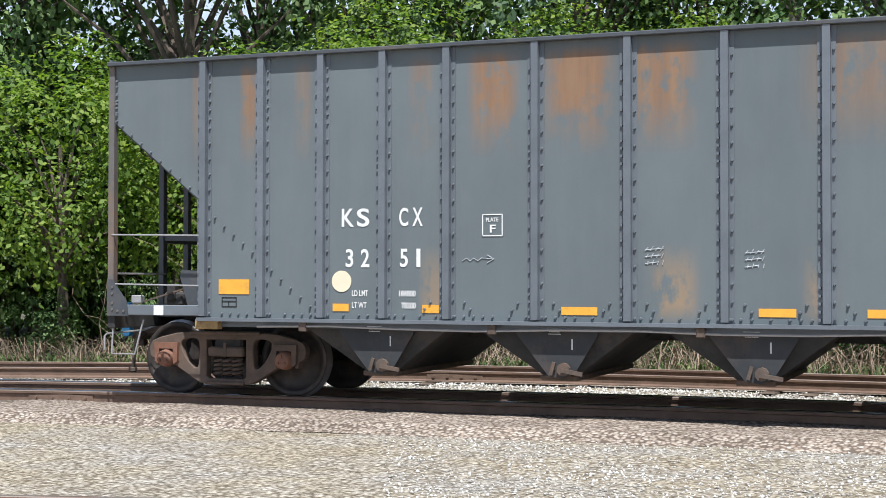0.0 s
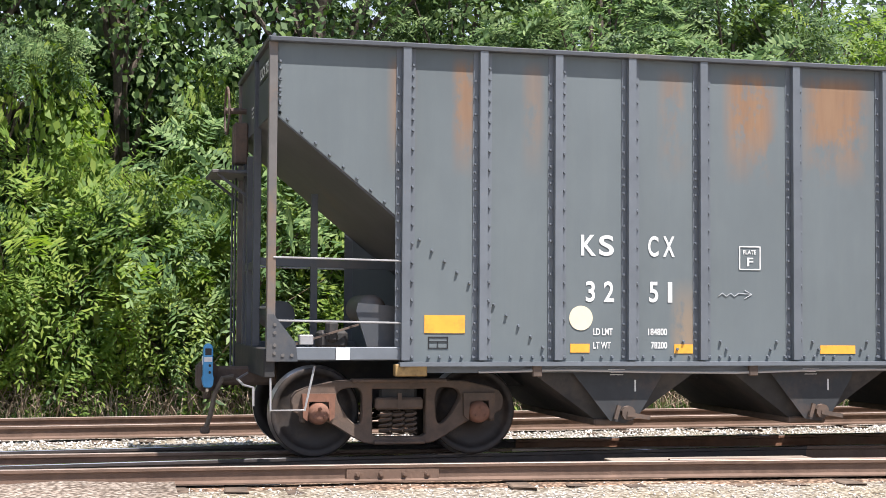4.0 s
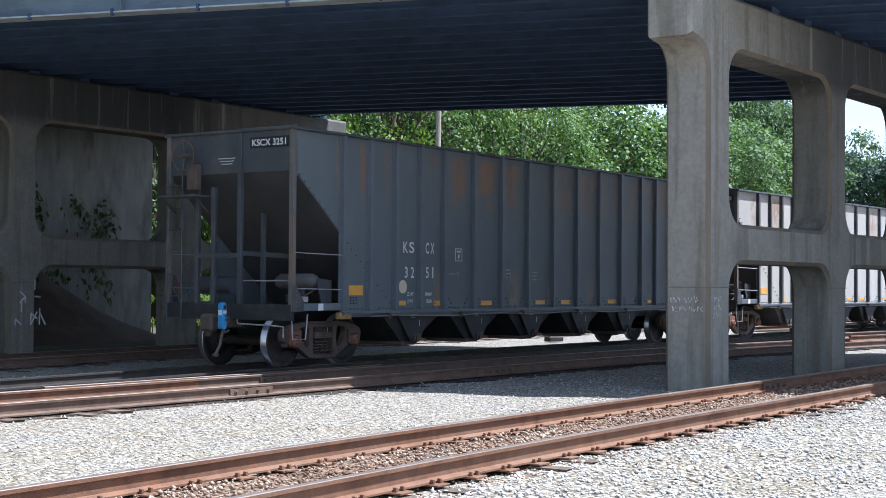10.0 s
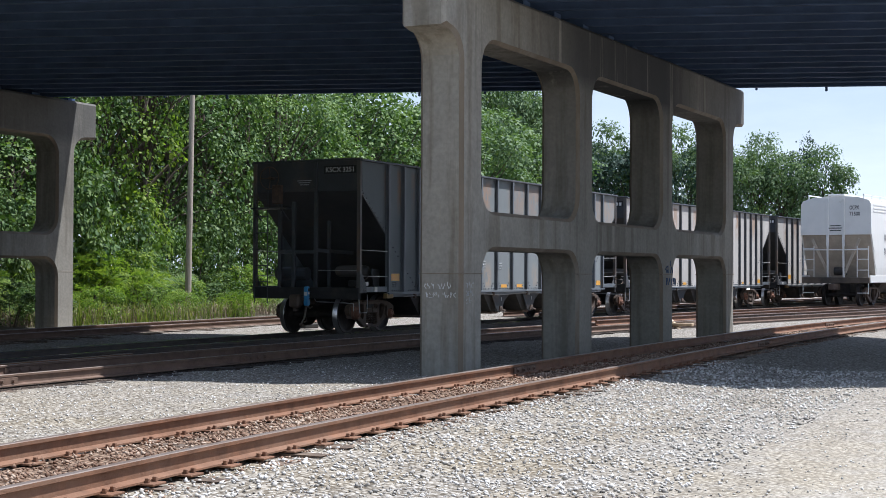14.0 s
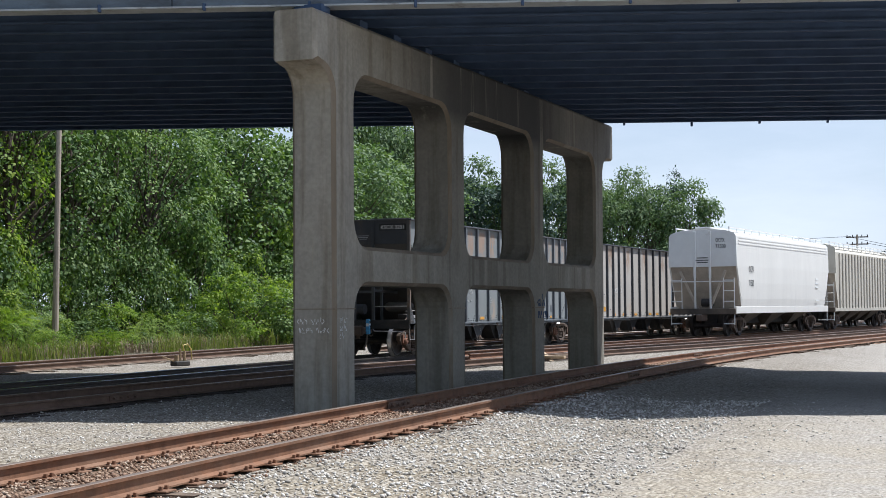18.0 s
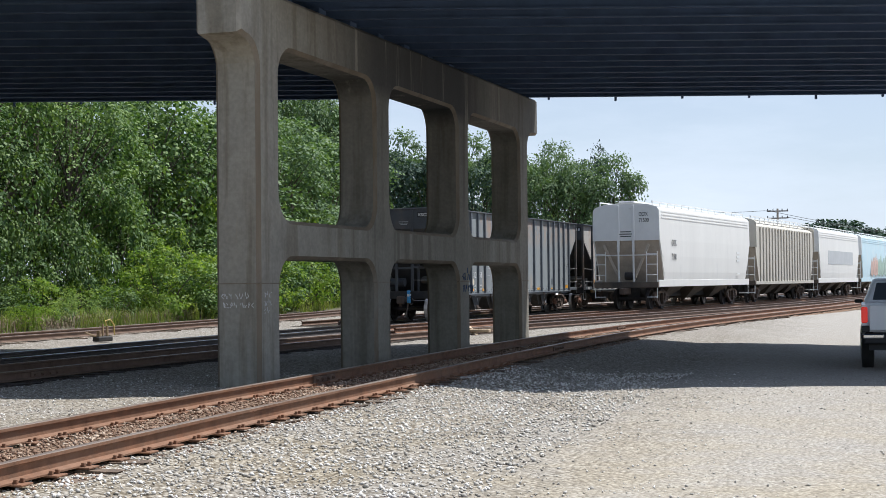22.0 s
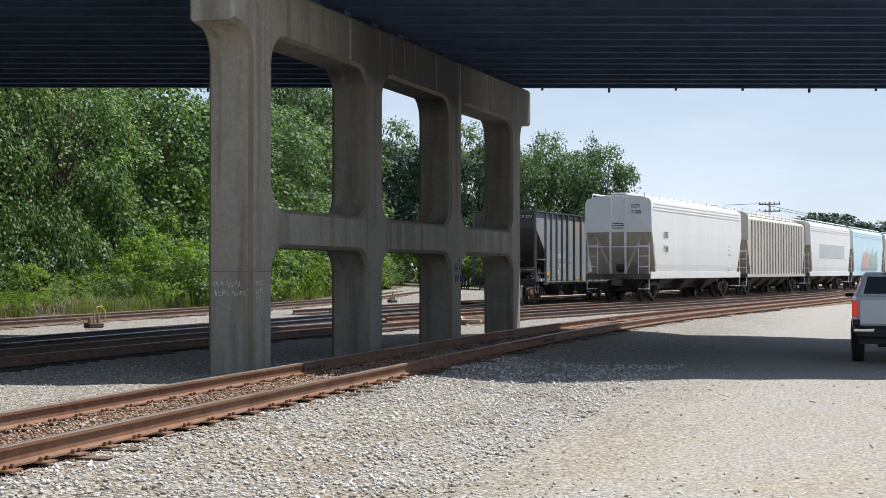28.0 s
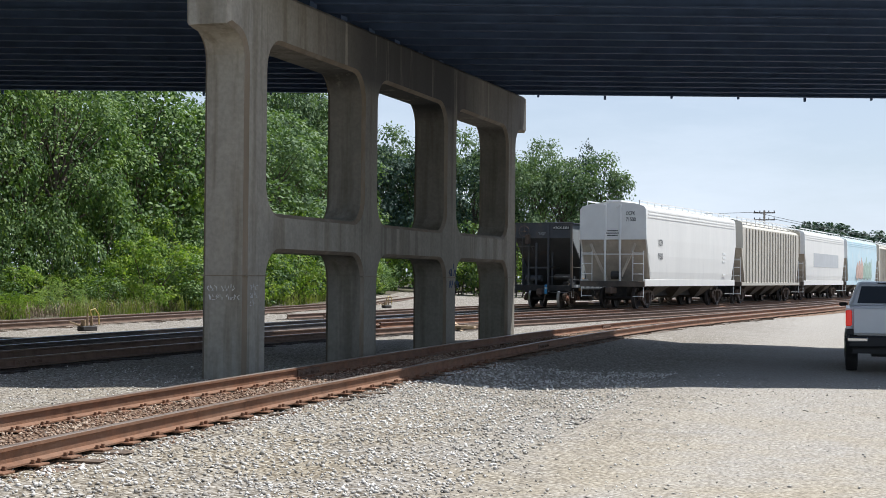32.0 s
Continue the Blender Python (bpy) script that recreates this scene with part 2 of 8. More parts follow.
class Line:
    """A smooth plan curve y(x) through a few points."""

    def __init__(self, pts):
        self.x, self.y = np.array(pts, float).T
        d = np.diff(self.y) / np.diff(self.x)
        h = np.diff(self.x)
        s = np.empty(len(self.x))
        s[1:-1] = (d[:-1] * h[1:] + d[1:] * h[:-1]) / (h[:-1] + h[1:])
        s[0], s[-1] = d[0], d[-1]
        self.s = s

    def at(self, x):
        i = int(np.clip(np.searchsorted(self.x, x) - 1, 0, len(self.x) - 2))
        h = self.x[i + 1] - self.x[i]
        u = (x - self.x[i]) / h
        if u < 0:
            return self.y[0] + self.s[0] * (x - self.x[0])
        if u > 1:
            return self.y[-1] + self.s[-1] * (x - self.x[-1])
        return ((1 + 2 * u) * (1 - u) ** 2 * self.y[i] + u * (1 - u) ** 2 * h * self.s[i]
                + u * u * (3 - 2 * u) * self.y[i + 1] + u * u * (u - 1) * h * self.s[i + 1])

    def basis(self, x):
        """Point, forward and left at x."""
        dy = (self.at(x + 0.05) - self.at(x - 0.05)) / 0.1
        f = Vector((1, dy, 0)).normalized()
        return Vector((x, self.at(x), 0)), f, Vector((-f.y, f.x, 0))

    def run(self, x0, x1, step):
        """Evenly spaced stations along the curve."""
        out, x = [], x0
        while x < x1:
            out.append(x)
            _, f, _ = self.basis(x)
            x += step * f.x
        return out


RAIL_Z = 0.20
FRONT = Line([(-24, -7.5), (-16, -2.4), (-11, 0.4), (-6.6, 3.0), (-2, 5.3), (3, 6.75), (8, 7.15), (14, 7.3), (20, 7.3), (27, 7.3), (36, 7.05), (46, 6.3), (60, 4.4), (81, 1.3), (95, -0.2), (130, -4.5)])
OWN = Line([(-24, 5.2), (-15, 11.1), (-9, 13.22), (-4, 14.62), (0, 15.0), (8, 15.15), (19, 14.95), (28, 14.7), (37, 14.0), (47, 12.4), (60, 9.6), (72, 7.2), (95, 3.2), (130, -2.2)])
TRAIN = Line([(-60, -10), (-40, -0.5), (-24, 7.2), (-18, 10.2), (-11.65, 12.55), (-5, 14.6), (2.3, 16.1), (5.5, 16.55), (8.4, 16.84), (11.6, 17.08), (14.6, 17.22), (18, 17.45), (23, 17.6), (29, 17.5), (34, 17.4), (42, 17.0), (52, 16.5), (67, 15.2), (80, 13.6), (90, 12.1), (107, 9.2), (125, 6.6), (143, 4.0), (161, 1.4), (180, -1.5)])
STORED = Line([(44, 14.2), (56, 12.45), (66.7, 10.7), (88.5, 7.1), (107, 4.2), (125, 1.5), (143, -1.2), (161, -3.8), (200, -9.6), (240, -16)])
STORED_Z = 0.28
BACK = Line([(-30, 5.5), (-19.4, 14.0), (-12.2, 18.0), (-5, 19.75), (2, 20.9), (8.4, 21.85), (16, 23), (31, 24.5), (45, 24.9), (60, 25.5), (75, 26.8), (90, 29.6), (120, 35)])


# ---- ground ----
def ground_z(x, y):
    d = abs(y - FRONT.at(x))
    up = 0.10 * max(0.0, 1 - max(0.0, d - 1.3) / 1.2)
    rough = 0.02 * noise.noise(Vector((x * 0.8, y * 0.8, 0)))
    bank = 0.0
    if y > 29.5:
        bank = 0.05 * min(y - 29.5, 14)
    low = -0.14 * min(1.0, max(0.0, (4.2 - y) / 5)) * min(1.0, max(0.0, (x - 24.5) / 5))
    rise = 0.07 * max(0.0, 1 - abs(x - 22.5) / 6) * min(1.0, max(0.0, (5.5 - y) / 3))
    return up + rough + bank + low + rise - 0.015


def ground():
    xs = np.concatenate([[-2500, -800, -200, -90, -60], np.arange(-40, 60, 0.5), np.arange(60, 130, 2.0), [150, 200, 300, 600, 1200, 3000]])
    ys = np.concatenate([[-2500, -800, -200, -80, -40, -20, -12], np.arange(-8, 0, 1.0), np.arange(0, 30, 0.4), np.arange(30, 52, 2.0), [60, 90, 150, 300, 800, 3000]])
    verts, faces = [], []
    for y in ys:
        for x in xs:
            near = -60 <= x <= 130 and -20 < y < 55
            verts.append((x, y, ground_z(x, y) if near else -0.02))
    n = len(xs)
    for j in range(len(ys) - 1):
        for i in range(n - 1):
            faces.append((j * n + i, j * n + i + 1, (j + 1) * n + i + 1, (j + 1) * n + i))
    me = bpy.data.meshes.new("ground")
    me.from_pydata(verts, [], faces)
    me.materials.append(M_GRAVEL)
    for p in me.polygons:
        p.use_smooth = True
    tagged(new("ground", me), "pale crushed limestone yard with worn tan patches", "ground", kind="structure")


ground()

M_SOIL = mat("leaf_litter_soil", (0.085, 0.07, 0.045), 0.95, 0, 0.35, 1.2, 0.5, 12, (0.10, 0.12, 0.045), 0.6, world_space=True)


def verge_ground():
    """Dark soil under the bushes, from the back track out."""
    verts, faces = [], []
    xs = [-2500, -300, -80] + [-40 + 2.5 * k for k in range(64)] + [140, 200, 400, 3000]
    offs = [0.0, 0.6, 2.0, 5.0, 12.0, 40.0, 3000.0]
    for x in xs:
        y0 = BACK.at(max(-30.0, min(118.0, x))) + 2.0 + 0.35 * noise.noise(Vector((x * 0.6, 3.0, 0)))
        for k, o in enumerate(offs):
            z = max(ground_z(x, y0 + o), -0.02) + (0.012 if k else -0.03) + (0.10 if k in (2, 3, 4) else 0.03 if k == 1 else 0)
            verts.append((x, y0 + o, z))
    n = len(offs)
    for i in range(len(xs) - 1):
        for k in range(n - 1):
            faces.append((i * n + k, (i + 1) * n + k, (i + 1) * n + k + 1, i * n + k + 1))
    me = bpy.data.meshes.new("verge_ground")
    me.from_pydata(verts, [], faces)
    me.materials.append(M_SOIL)
    tagged(new("verge_ground", me), "dark leaf-littered soil under the bushes", "ground", kind="structure")


verge_ground()

# ---- tracks ----
HEAD = [(-0.075, -0.17), (0.075, -0.17), (0.075, -0.155), (0.012, -0.135), (0.010, -0.045), (0.036, -0.035), (0.037, -0.006), (0.030, 0.0),
        (-0.030, 0.0), (-0.037, -0.006), (-0.036, -0.035), (-0.010, -0.045), (-0.012, -0.135), (-0.075, -0.155)]


def rail(parent, line, side, x0, x1, z, top_material, web, step=1.2):
    verts, faces, idx = [], [], []
    xs = line.run(x0, x1, step)
    n = len(HEAD)
    for x in xs:
        p, f, left = line.basis(x)
        for a, b in HEAD:
            verts.append(p + left * (side * 0.755 + a) + Vector((0, 0, z + b)))
    for k in range(len(xs) - 1):
        for i in range(n):
            faces.append((k * n + i, k * n + (i + 1) % n, (k + 1) * n + (i + 1) % n, (k + 1) * n + i))
            idx.append(1 if i in (6, 7, 8) else 0)
    faces += [tuple(range(n))[::-1], tuple((len(xs) - 1) * n + i for i in range(n))]
    idx += [0, 0]
    me = bpy.data.meshes.new("rail")
    me.from_pydata(verts, [], faces)
    for m in (web, top_material):
        me.materials.append(m)
    for p, i in zip(me.polygons, idx):
        p.material_index = i
    ob = new("rail", me)
    ob.parent = parent
    return ob


def track(label, line, x0, x1, z, top, web, rails=(-1, 1)):
    t = thing("railway_track", label, "railway track", kind="structure")
    for s in rails:
        rail(t, line, s, x0, x1, z, top, web)
    return t


def chips_mat(name, tones, gap_tone, scale):
    """Stained ballast: pieces of several tones with dark gaps."""
    m = bpy.data.materials.new(name)
    m.use_nodes = True
    nt = m.node_tree
    b = nt.nodes["Principled BSDF"]
    pos = nt.nodes.new("ShaderNodeNewGeometry").outputs["Position"]
    v = tex(nt, "Voronoi", pos, scale, Randomness=1.0)
    piece = ramp(nt, [(k / (len(tones) - 1), c) for k, c in enumerate(tones)])
    nt.links.new(v.outputs["Color"], piece.inputs[0])
    gap = ramp(nt, [(0.3, (0, 0, 0)), (0.7, (1, 1, 1))])
    nt.links.new(v.outputs["Distance"], gap.inputs[0])
    out = mixc(nt, gap.outputs["Color"], piece.outputs["Color"], gap_tone)
    big = tex(nt, "Noise", pos, 1.3, None, Detail=6, Roughness=0.65)
    shade = ramp(nt, [(0.3, (0.72, 0.70, 0.68)), (0.7, (1.25, 1.22, 1.2))])
    nt.links.new(big.outputs["Fac"], shade.inputs[0])
    nt.links.new(mixc(nt, 1.0, out, shade.outputs["Color"], "MULTIPLY"), b.inputs["Base Color"])
    b.inputs["Roughness"].default_value = 0.95
    b.inputs["Specular IOR Level"].default_value = 0.1
    bp = nt.nodes.new("ShaderNodeBump")
    bp.inputs["Strength"].default_value, bp.inputs["Distance"].default_value = 0.8, 0.025
    bp.invert = True
    nt.links.new(v.outputs["Distance"], bp.inputs["Height"])
    nt.links.new(bp.outputs["Normal"], b.inputs["Normal"])
    return m


M_BED = chips_mat("rust_stained_ballast", [(0.20, 0.128, 0.086), (0.32, 0.22, 0.152), (0.45, 0.35, 0.265)], (0.095, 0.064, 0.045), 22.0)
M_BED_PALE = chips_mat("dusty_pale_ballast", [(0.24, 0.19, 0.145), (0.38, 0.32, 0.26), (0.52, 0.47, 0.40)], (0.12, 0.095, 0.075), 22.0)
M_BED_DARK = chips_mat("dark_toned_ballast", [(0.055, 0.043, 0.035), (0.09, 0.070, 0.056), (0.14, 0.115, 0.093)], (0.03, 0.024, 0.02), 22.0)
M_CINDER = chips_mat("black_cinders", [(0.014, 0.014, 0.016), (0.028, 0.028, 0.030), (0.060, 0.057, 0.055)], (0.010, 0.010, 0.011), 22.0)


def bed(parent, line, x0, x1, z, a, c, material, label):
    """Ballast that fills the cribs up to the ties, with a ragged edge."""
    verts, faces = [], []
    xs = line.run(x0, x1, 0.5)
    for x in xs:
        p, f, left = line.basis(x)
        w = 0.22 * noise.noise(Vector((x * 1.7, a * 3, 0)))
        u = 0.22 * noise.noise(Vector((x * 1.9, c * 3, 5)))
        cols = [a - 0.35 + w, a + w, a * 0.5 + c * 0.5, c + u, c + 0.35 + u]
        for k, o in enumerate(cols):
            hump = 0.018 * noise.noise(Vector((x * 1.1, o * 2.0, 9)))
            verts.append(p + left * o + Vector((0, 0, z + (hump if 0 < k < 4 else -0.10))))
    for i in range(len(xs) - 1):
        for k in range(4):
            faces.append((i * 5 + k, (i + 1) * 5 + k, (i + 1) * 5 + k + 1, i * 5 + k + 1))
    me = bpy.data.meshes.new("ballast_bed")
    me.from_pydata(verts, [], faces)
    me.materials.append(material)
    for p in me.polygons:
        p.use_smooth = True
    ob = new("ballast_bed", me)
    ob.parent = parent
    return tagged(ob, label)


T_FRONT = track("rusty siding of two steel rails on old ties", FRONT, -22, 128, 0.30, M_RAIL_TOP, M_RUST_RAIL)
T_OWN = track("rusty yard track leading off the turnout", OWN, -22, 128, RAIL_Z, M_RAIL_TOP, M_RAIL_BROWN)
T_TRAIN = track("well-used yard track with polished rail heads", TRAIN, -56, 178, RAIL_Z, M_RAIL_SHINY, M_RAIL_DARK)
T_STORED = track("track under the parked covered hopper wagons", STORED, 42, 218, STORED_Z, M_RAIL_TOP, M_RUST_RAIL)
T_BACK = track("rusty back track beside the bushes", BACK, -29, 118, RAIL_Z, M_RAIL_TOP, M_RAIL_BROWN)
bed(T_FRONT, FRONT, -20, 110, 0.106, -0.70, 0.70, M_BED, "rust-brown ballast between the rails")
bed(T_OWN, OWN, -20, 12, 0.004, -0.95, 0.95, M_BED, "rust-brown ballast between the rails")
# past x = 12 the bridge's shade is put into the ballast colour
bed(T_OWN, OWN, 12, 110, 0.004, -0.95, 0.95, M_BED_DARK, "dark ballast between the rails")
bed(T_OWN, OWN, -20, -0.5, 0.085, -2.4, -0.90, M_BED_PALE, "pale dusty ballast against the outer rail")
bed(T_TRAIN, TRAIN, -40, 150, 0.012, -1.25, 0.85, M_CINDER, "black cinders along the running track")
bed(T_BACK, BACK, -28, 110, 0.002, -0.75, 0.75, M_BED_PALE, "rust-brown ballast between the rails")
# shade below the parked cars is painted as a black bed
bed(T_STORED, STORED, 44, 190, 0.086, -1.3, 1.3, M_CINDER, "black bed that stands for the shade under the parked cars")
MID = Line([(34, 20.9), (45, 20.4), (56, 19.8), (70, 18.6), (90, 15.8), (120, 11.0), (160, 5.0)])
T_MID = track("rusty ladder track beside the running track", MID, 52, 150, RAIL_Z, M_RAIL_TOP, M_RAIL_BROWN)
bed(T_MID, MID, 52, 150, 0.004, -1.1, 1.1, M_BED_DARK, "dark ballast between the rails")
# ---- bridge ----
SKEW = -0.292
G_Z0, G_Z1 = 6.65, 7.36
B_TURN = math.degrees(math.atan2(-SKEW, 1))


def bridge_x(x0, y):
    return x0 + SKEW * y


def long_box(bm, xa, xb, y0, y1, z0, z1):
    """A box along the bridge between the lines xa and xb."""
    v = [bm.verts.new((bridge_x(x, y), y, z)) for z in (z0, z1) for y in (y0, y1) for x in (xa, xb)]
    fs = [bm.faces.new([v[i] for i in q]) for q in ((0, 1, 3, 2), (4, 6, 7, 5), (0, 4, 5, 1), (2, 3, 7, 6), (0, 2, 6, 4), (1, 5, 7, 3))]
    bmesh.ops.recalc_face_normals(bm, faces=fs)


# sunlight on the flange is put into this paler, stained girder paint
M_FLANGE = mat("sunlit_worn_flange_paint", (0.42, 0.45, 0.47), 0.55, 0, 0.15, 2.0, 0, 20, (0.2, 0.19, 0.18), 2.5, (0.55, 0.7), world_space=True)


def bridge():
    b = thing("road_bridge", "concrete and steel girder road bridge crossing the yard", "bridge", kind="structure")
    bm = bmesh.new()
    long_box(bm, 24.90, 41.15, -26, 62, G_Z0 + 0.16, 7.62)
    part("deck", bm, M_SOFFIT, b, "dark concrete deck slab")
    for k in range(18):
        x = 24.85 + k * 0.961
        bm = bmesh.new()
        long_box(bm, x - 0.02, x + 0.02, -26, 28.2, G_Z0 + 0.03, G_Z1 + 0.02)
        if k:
            long_box(bm, x - 0.07, x + 0.07, -26, 28.2, G_Z0, G_Z0 + 0.03)
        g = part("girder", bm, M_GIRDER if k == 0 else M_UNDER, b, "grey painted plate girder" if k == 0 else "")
        if k == 0:
            bm = bmesh.new()
            long_box(bm, x - 0.2, x + 0.2, -26, 28.2, G_Z0, G_Z0 + 0.03)
            part("bottom_flange", bm, M_FLANGE, g, "pale bottom flange")
            for j in range(14):
                y = -22.5 + 3.85 * j
                bm = bmesh.new()
                box(bm, -0.16, -0.02, -0.012, 0.012, G_Z0 + 0.03, G_Z1, pose(bridge_x(x, y), y, 0, 0, 0, B_TURN))
                part("stiffener", bm, M_GIRDER, g)
            for j in range(30):
                y = -22 + 1.68 * j
                bm = bmesh.new()
                box(bm, -0.22, -0.14, -0.025, 0.025, G_Z0 - 0.05, G_Z0 + 0.08, pose(bridge_x(x, y), y, 0, 0, 0, B_TURN), 0.01)
                part("flange_clip", bm, M_SOFFIT, g)
        if k == 17:
            for j in range(30):
                y = -25 + 1.75 * j
                bm = bmesh.new()
                box(bm, 0.12, 0.20, -0.03, 0.03, G_Z0 - 0.05 - 0.05 * (j % 3 == 0), G_Z0 + 0.02, pose(bridge_x(x, y), y, 0, 0, 0, B_TURN), 0.01)
                part("flange_clip", bm, M_SOFFIT, g)
    # concrete approach span past the far bent
    bm = bmesh.new()
    long_box(bm, 24.62, 25.1, 28.3, 62, G_Z0 + 0.02, G_Z1 + 0.05)
    part("approach_beam", bm, M_CONCRETE_OLD, b, "stained concrete approach beam")
    # wall added behind the far bent so that its openings stay dark
    bm = bmesh.new()
    long_box(bm, 24.0, 40.0, 31.0, 31.8, -0.3, 6.80)
    part("abutment_wall", bm, M_CONCRETE_OLD, b, "added concrete wall that darkens the far bent's openings")
    bm = bmesh.new()
    long_box(bm, 24.5, 25.3, 27.6, 28.7, G_Z0 + 0.01, 7.74)
    part("pilaster_base", bm, M_CONCRETE_OLD, b)
    for side, (xa, xb) in enumerate(((24.42, 24.95), (41.2, 41.73))):
        bm = bmesh.new()
        long_box(bm, xa, xb, -26, 62, G_Z1 + 0.03, 7.70)
        part("edge_beam", bm, M_CONCRETE_OLD, b, "stained concrete edge beam")
        bm = bmesh.new()
        long_box(bm, xa - 0.14, xb + 0.14, -26, 62, 7.704, 7.80)
        long_box(bm, xa - 0.08, xb + 0.08, -26, 62, 7.80, 7.93)
        part("cornice", bm, M_CONCRETE_OLD, b, "moulded concrete cornice")
        p = bmesh.new()
        long_box(p, xa + 0.06, xb - 0.12, -26, 62, 7.93, 8.03)
        long_box(p, xa + 0.02, xb - 0.08, -26, 62, 8.60, 8.80)
        par = part("parapet", p, M_CONCRETE_OLD, b, "concrete parapet with slotted openings")
        if side == 0:
            bm = bmesh.new()
            box(bm, -0.075, 0.075, -0.075, 0.075, 8.03, 8.60, bevel=0.02)
            me = mesh_of(bm, "baluster", M_CONCRETE_OLD)
            y = 6.0
            while y < 52:
                if not 27.5 < y < 29.1 and not 41 < y < 42.4:
                    shared_b = new("baluster", me)
                    shared_b.parent = par
                    shared_b.matrix_basis = pose(bridge_x(xa + 0.22, y), y, 0, 0, 0, B_TURN)
                y += 0.325
        else:
            bm = bmesh.new()
            long_box(bm, xa + 0.1, xb - 0.2, -26, 62, 8.03, 8.60)
            part("parapet_panel", bm, M_CONCRETE_OLD, par)
        for y0, y1 in ((27.5, 28.25), (28.35, 29.1), (41.0, 42.4), (8.0, 9.2)):
            bm = bmesh.new()
            long_box(bm, xa - 0.10, xb - 0.02, y0, y1, 7.66, 8.9)
            part("pilaster", bm, M_CONCRETE_OLD, par, "plain concrete parapet post")
    return b


bridge()


def streak_concrete(name, base):
    """Concrete with dark run-off streaks, painted shade on inner columns, pale and tan bands down its faces, board
    lines.
    """
    m = bpy.data.materials.new(name)
    m.use_nodes = True
    nt = m.node_tree
    b = nt.nodes["Principled BSDF"]
    pos = nt.nodes.new("ShaderNodeNewGeometry").outputs["Position"]
    n1 = tex(nt, "Noise", pos, 1.6, None, Detail=8, Roughness=0.65)
    r1 = ramp(nt, [(0.3, tuple(c * 0.85 for c in base)), (0.7, tuple(c * 1.12 for c in base))])
    nt.links.new(n1.outputs["Fac"], r1.inputs[0])
    n2 = tex(nt, "Noise", pos, 3.2, (1, 1, 0.07), Detail=5, Roughness=0.6)
    r2 = ramp(nt, [(0.38, (0.66, 0.63, 0.58)), (0.50, (1, 1, 1)), (0.66, (1, 1, 1)), (0.74, (1.05, 0.98, 0.86))])
    nt.links.new(n2.outputs["Fac"], r2.inputs[0])
    col = mixc(nt, 0.8, r1.outputs["Color"], r2.outputs["Color"], "MULTIPLY")
    n3 = tex(nt, "Noise", pos, 14.0, None, Detail=4)
    r3 = ramp(nt, [(0.35, (0.9, 0.9, 0.9)), (0.65, (1.06, 1.06, 1.06))])
    nt.links.new(n3.outputs["Fac"], r3.inputs[0])
    col = mixc(nt, 1.0, col, r3.outputs["Color"], "MULTIPLY")
    # black water streaks over the middle of the cap, as drips from the joint above
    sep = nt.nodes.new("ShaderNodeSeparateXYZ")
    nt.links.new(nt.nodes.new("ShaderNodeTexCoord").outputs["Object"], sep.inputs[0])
    # low stops and the along ramp put under-deck shade into the inner columns
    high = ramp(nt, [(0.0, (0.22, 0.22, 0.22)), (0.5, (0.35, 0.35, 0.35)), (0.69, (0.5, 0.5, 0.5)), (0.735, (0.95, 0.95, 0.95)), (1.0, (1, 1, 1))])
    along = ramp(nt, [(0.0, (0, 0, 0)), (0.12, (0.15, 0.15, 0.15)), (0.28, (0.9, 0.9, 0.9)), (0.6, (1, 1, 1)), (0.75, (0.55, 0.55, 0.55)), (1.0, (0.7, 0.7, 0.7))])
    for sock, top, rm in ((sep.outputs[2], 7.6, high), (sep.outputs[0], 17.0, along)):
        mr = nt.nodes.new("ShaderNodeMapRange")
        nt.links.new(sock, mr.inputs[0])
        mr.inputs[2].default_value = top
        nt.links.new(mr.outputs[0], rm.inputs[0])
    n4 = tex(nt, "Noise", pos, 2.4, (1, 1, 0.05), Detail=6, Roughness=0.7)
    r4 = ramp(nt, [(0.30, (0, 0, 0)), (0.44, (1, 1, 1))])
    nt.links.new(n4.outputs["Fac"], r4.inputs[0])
    runs_and_shade = mixc(nt, 1.0, mixc(nt, 1.0, high.outputs["Color"], along.outputs["Color"], "MULTIPLY"), r4.outputs["Color"], "MULTIPLY")
    col = mixc(nt, runs_and_shade, col, (0.035, 0.036, 0.038))
    nt.links.new(col, b.inputs["Base Color"])
    b.inputs["Roughness"].default_value = 0.9
    bp = nt.nodes.new("ShaderNodeBump")
    bp.inputs["Strength"].default_value, bp.inputs["Distance"].default_value = 0.25, 0.02
    nt.links.new(n3.outputs["Fac"], bp.inputs["Height"])
    nt.links.new(bp.outputs["Normal"], b.inputs["Normal"])
    return m


M_BENT = streak_concrete("run_stained_shaded_concrete", (0.340, 0.314, 0.262))
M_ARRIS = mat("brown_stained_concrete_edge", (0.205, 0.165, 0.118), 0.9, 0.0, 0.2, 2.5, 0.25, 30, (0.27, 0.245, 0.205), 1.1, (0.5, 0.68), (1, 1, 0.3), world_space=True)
M_SPRAY = mat("white_spray_paint", (0.62, 0.62, 0.60), 0.8, 0, 0.15, 9.0)
M_SPRAY_BLUE = mat("faded_blue_spray_paint", (0.16, 0.30, 0.36), 0.8, 0, 0.2, 9.0)
M_SPRAY_RED = mat("faded_red_spray_paint", (0.32, 0.13, 0.11), 0.8, 0, 0.2, 9.0)


def arc(cx, cz, r, a0, a1, k=7):
    return [(cx + r * math.cos(radians(a0 + (a1 - a0) * i / k)), cz + r * math.sin(radians(a0 + (a1 - a0) * i / k))) for i in range(k + 1)]


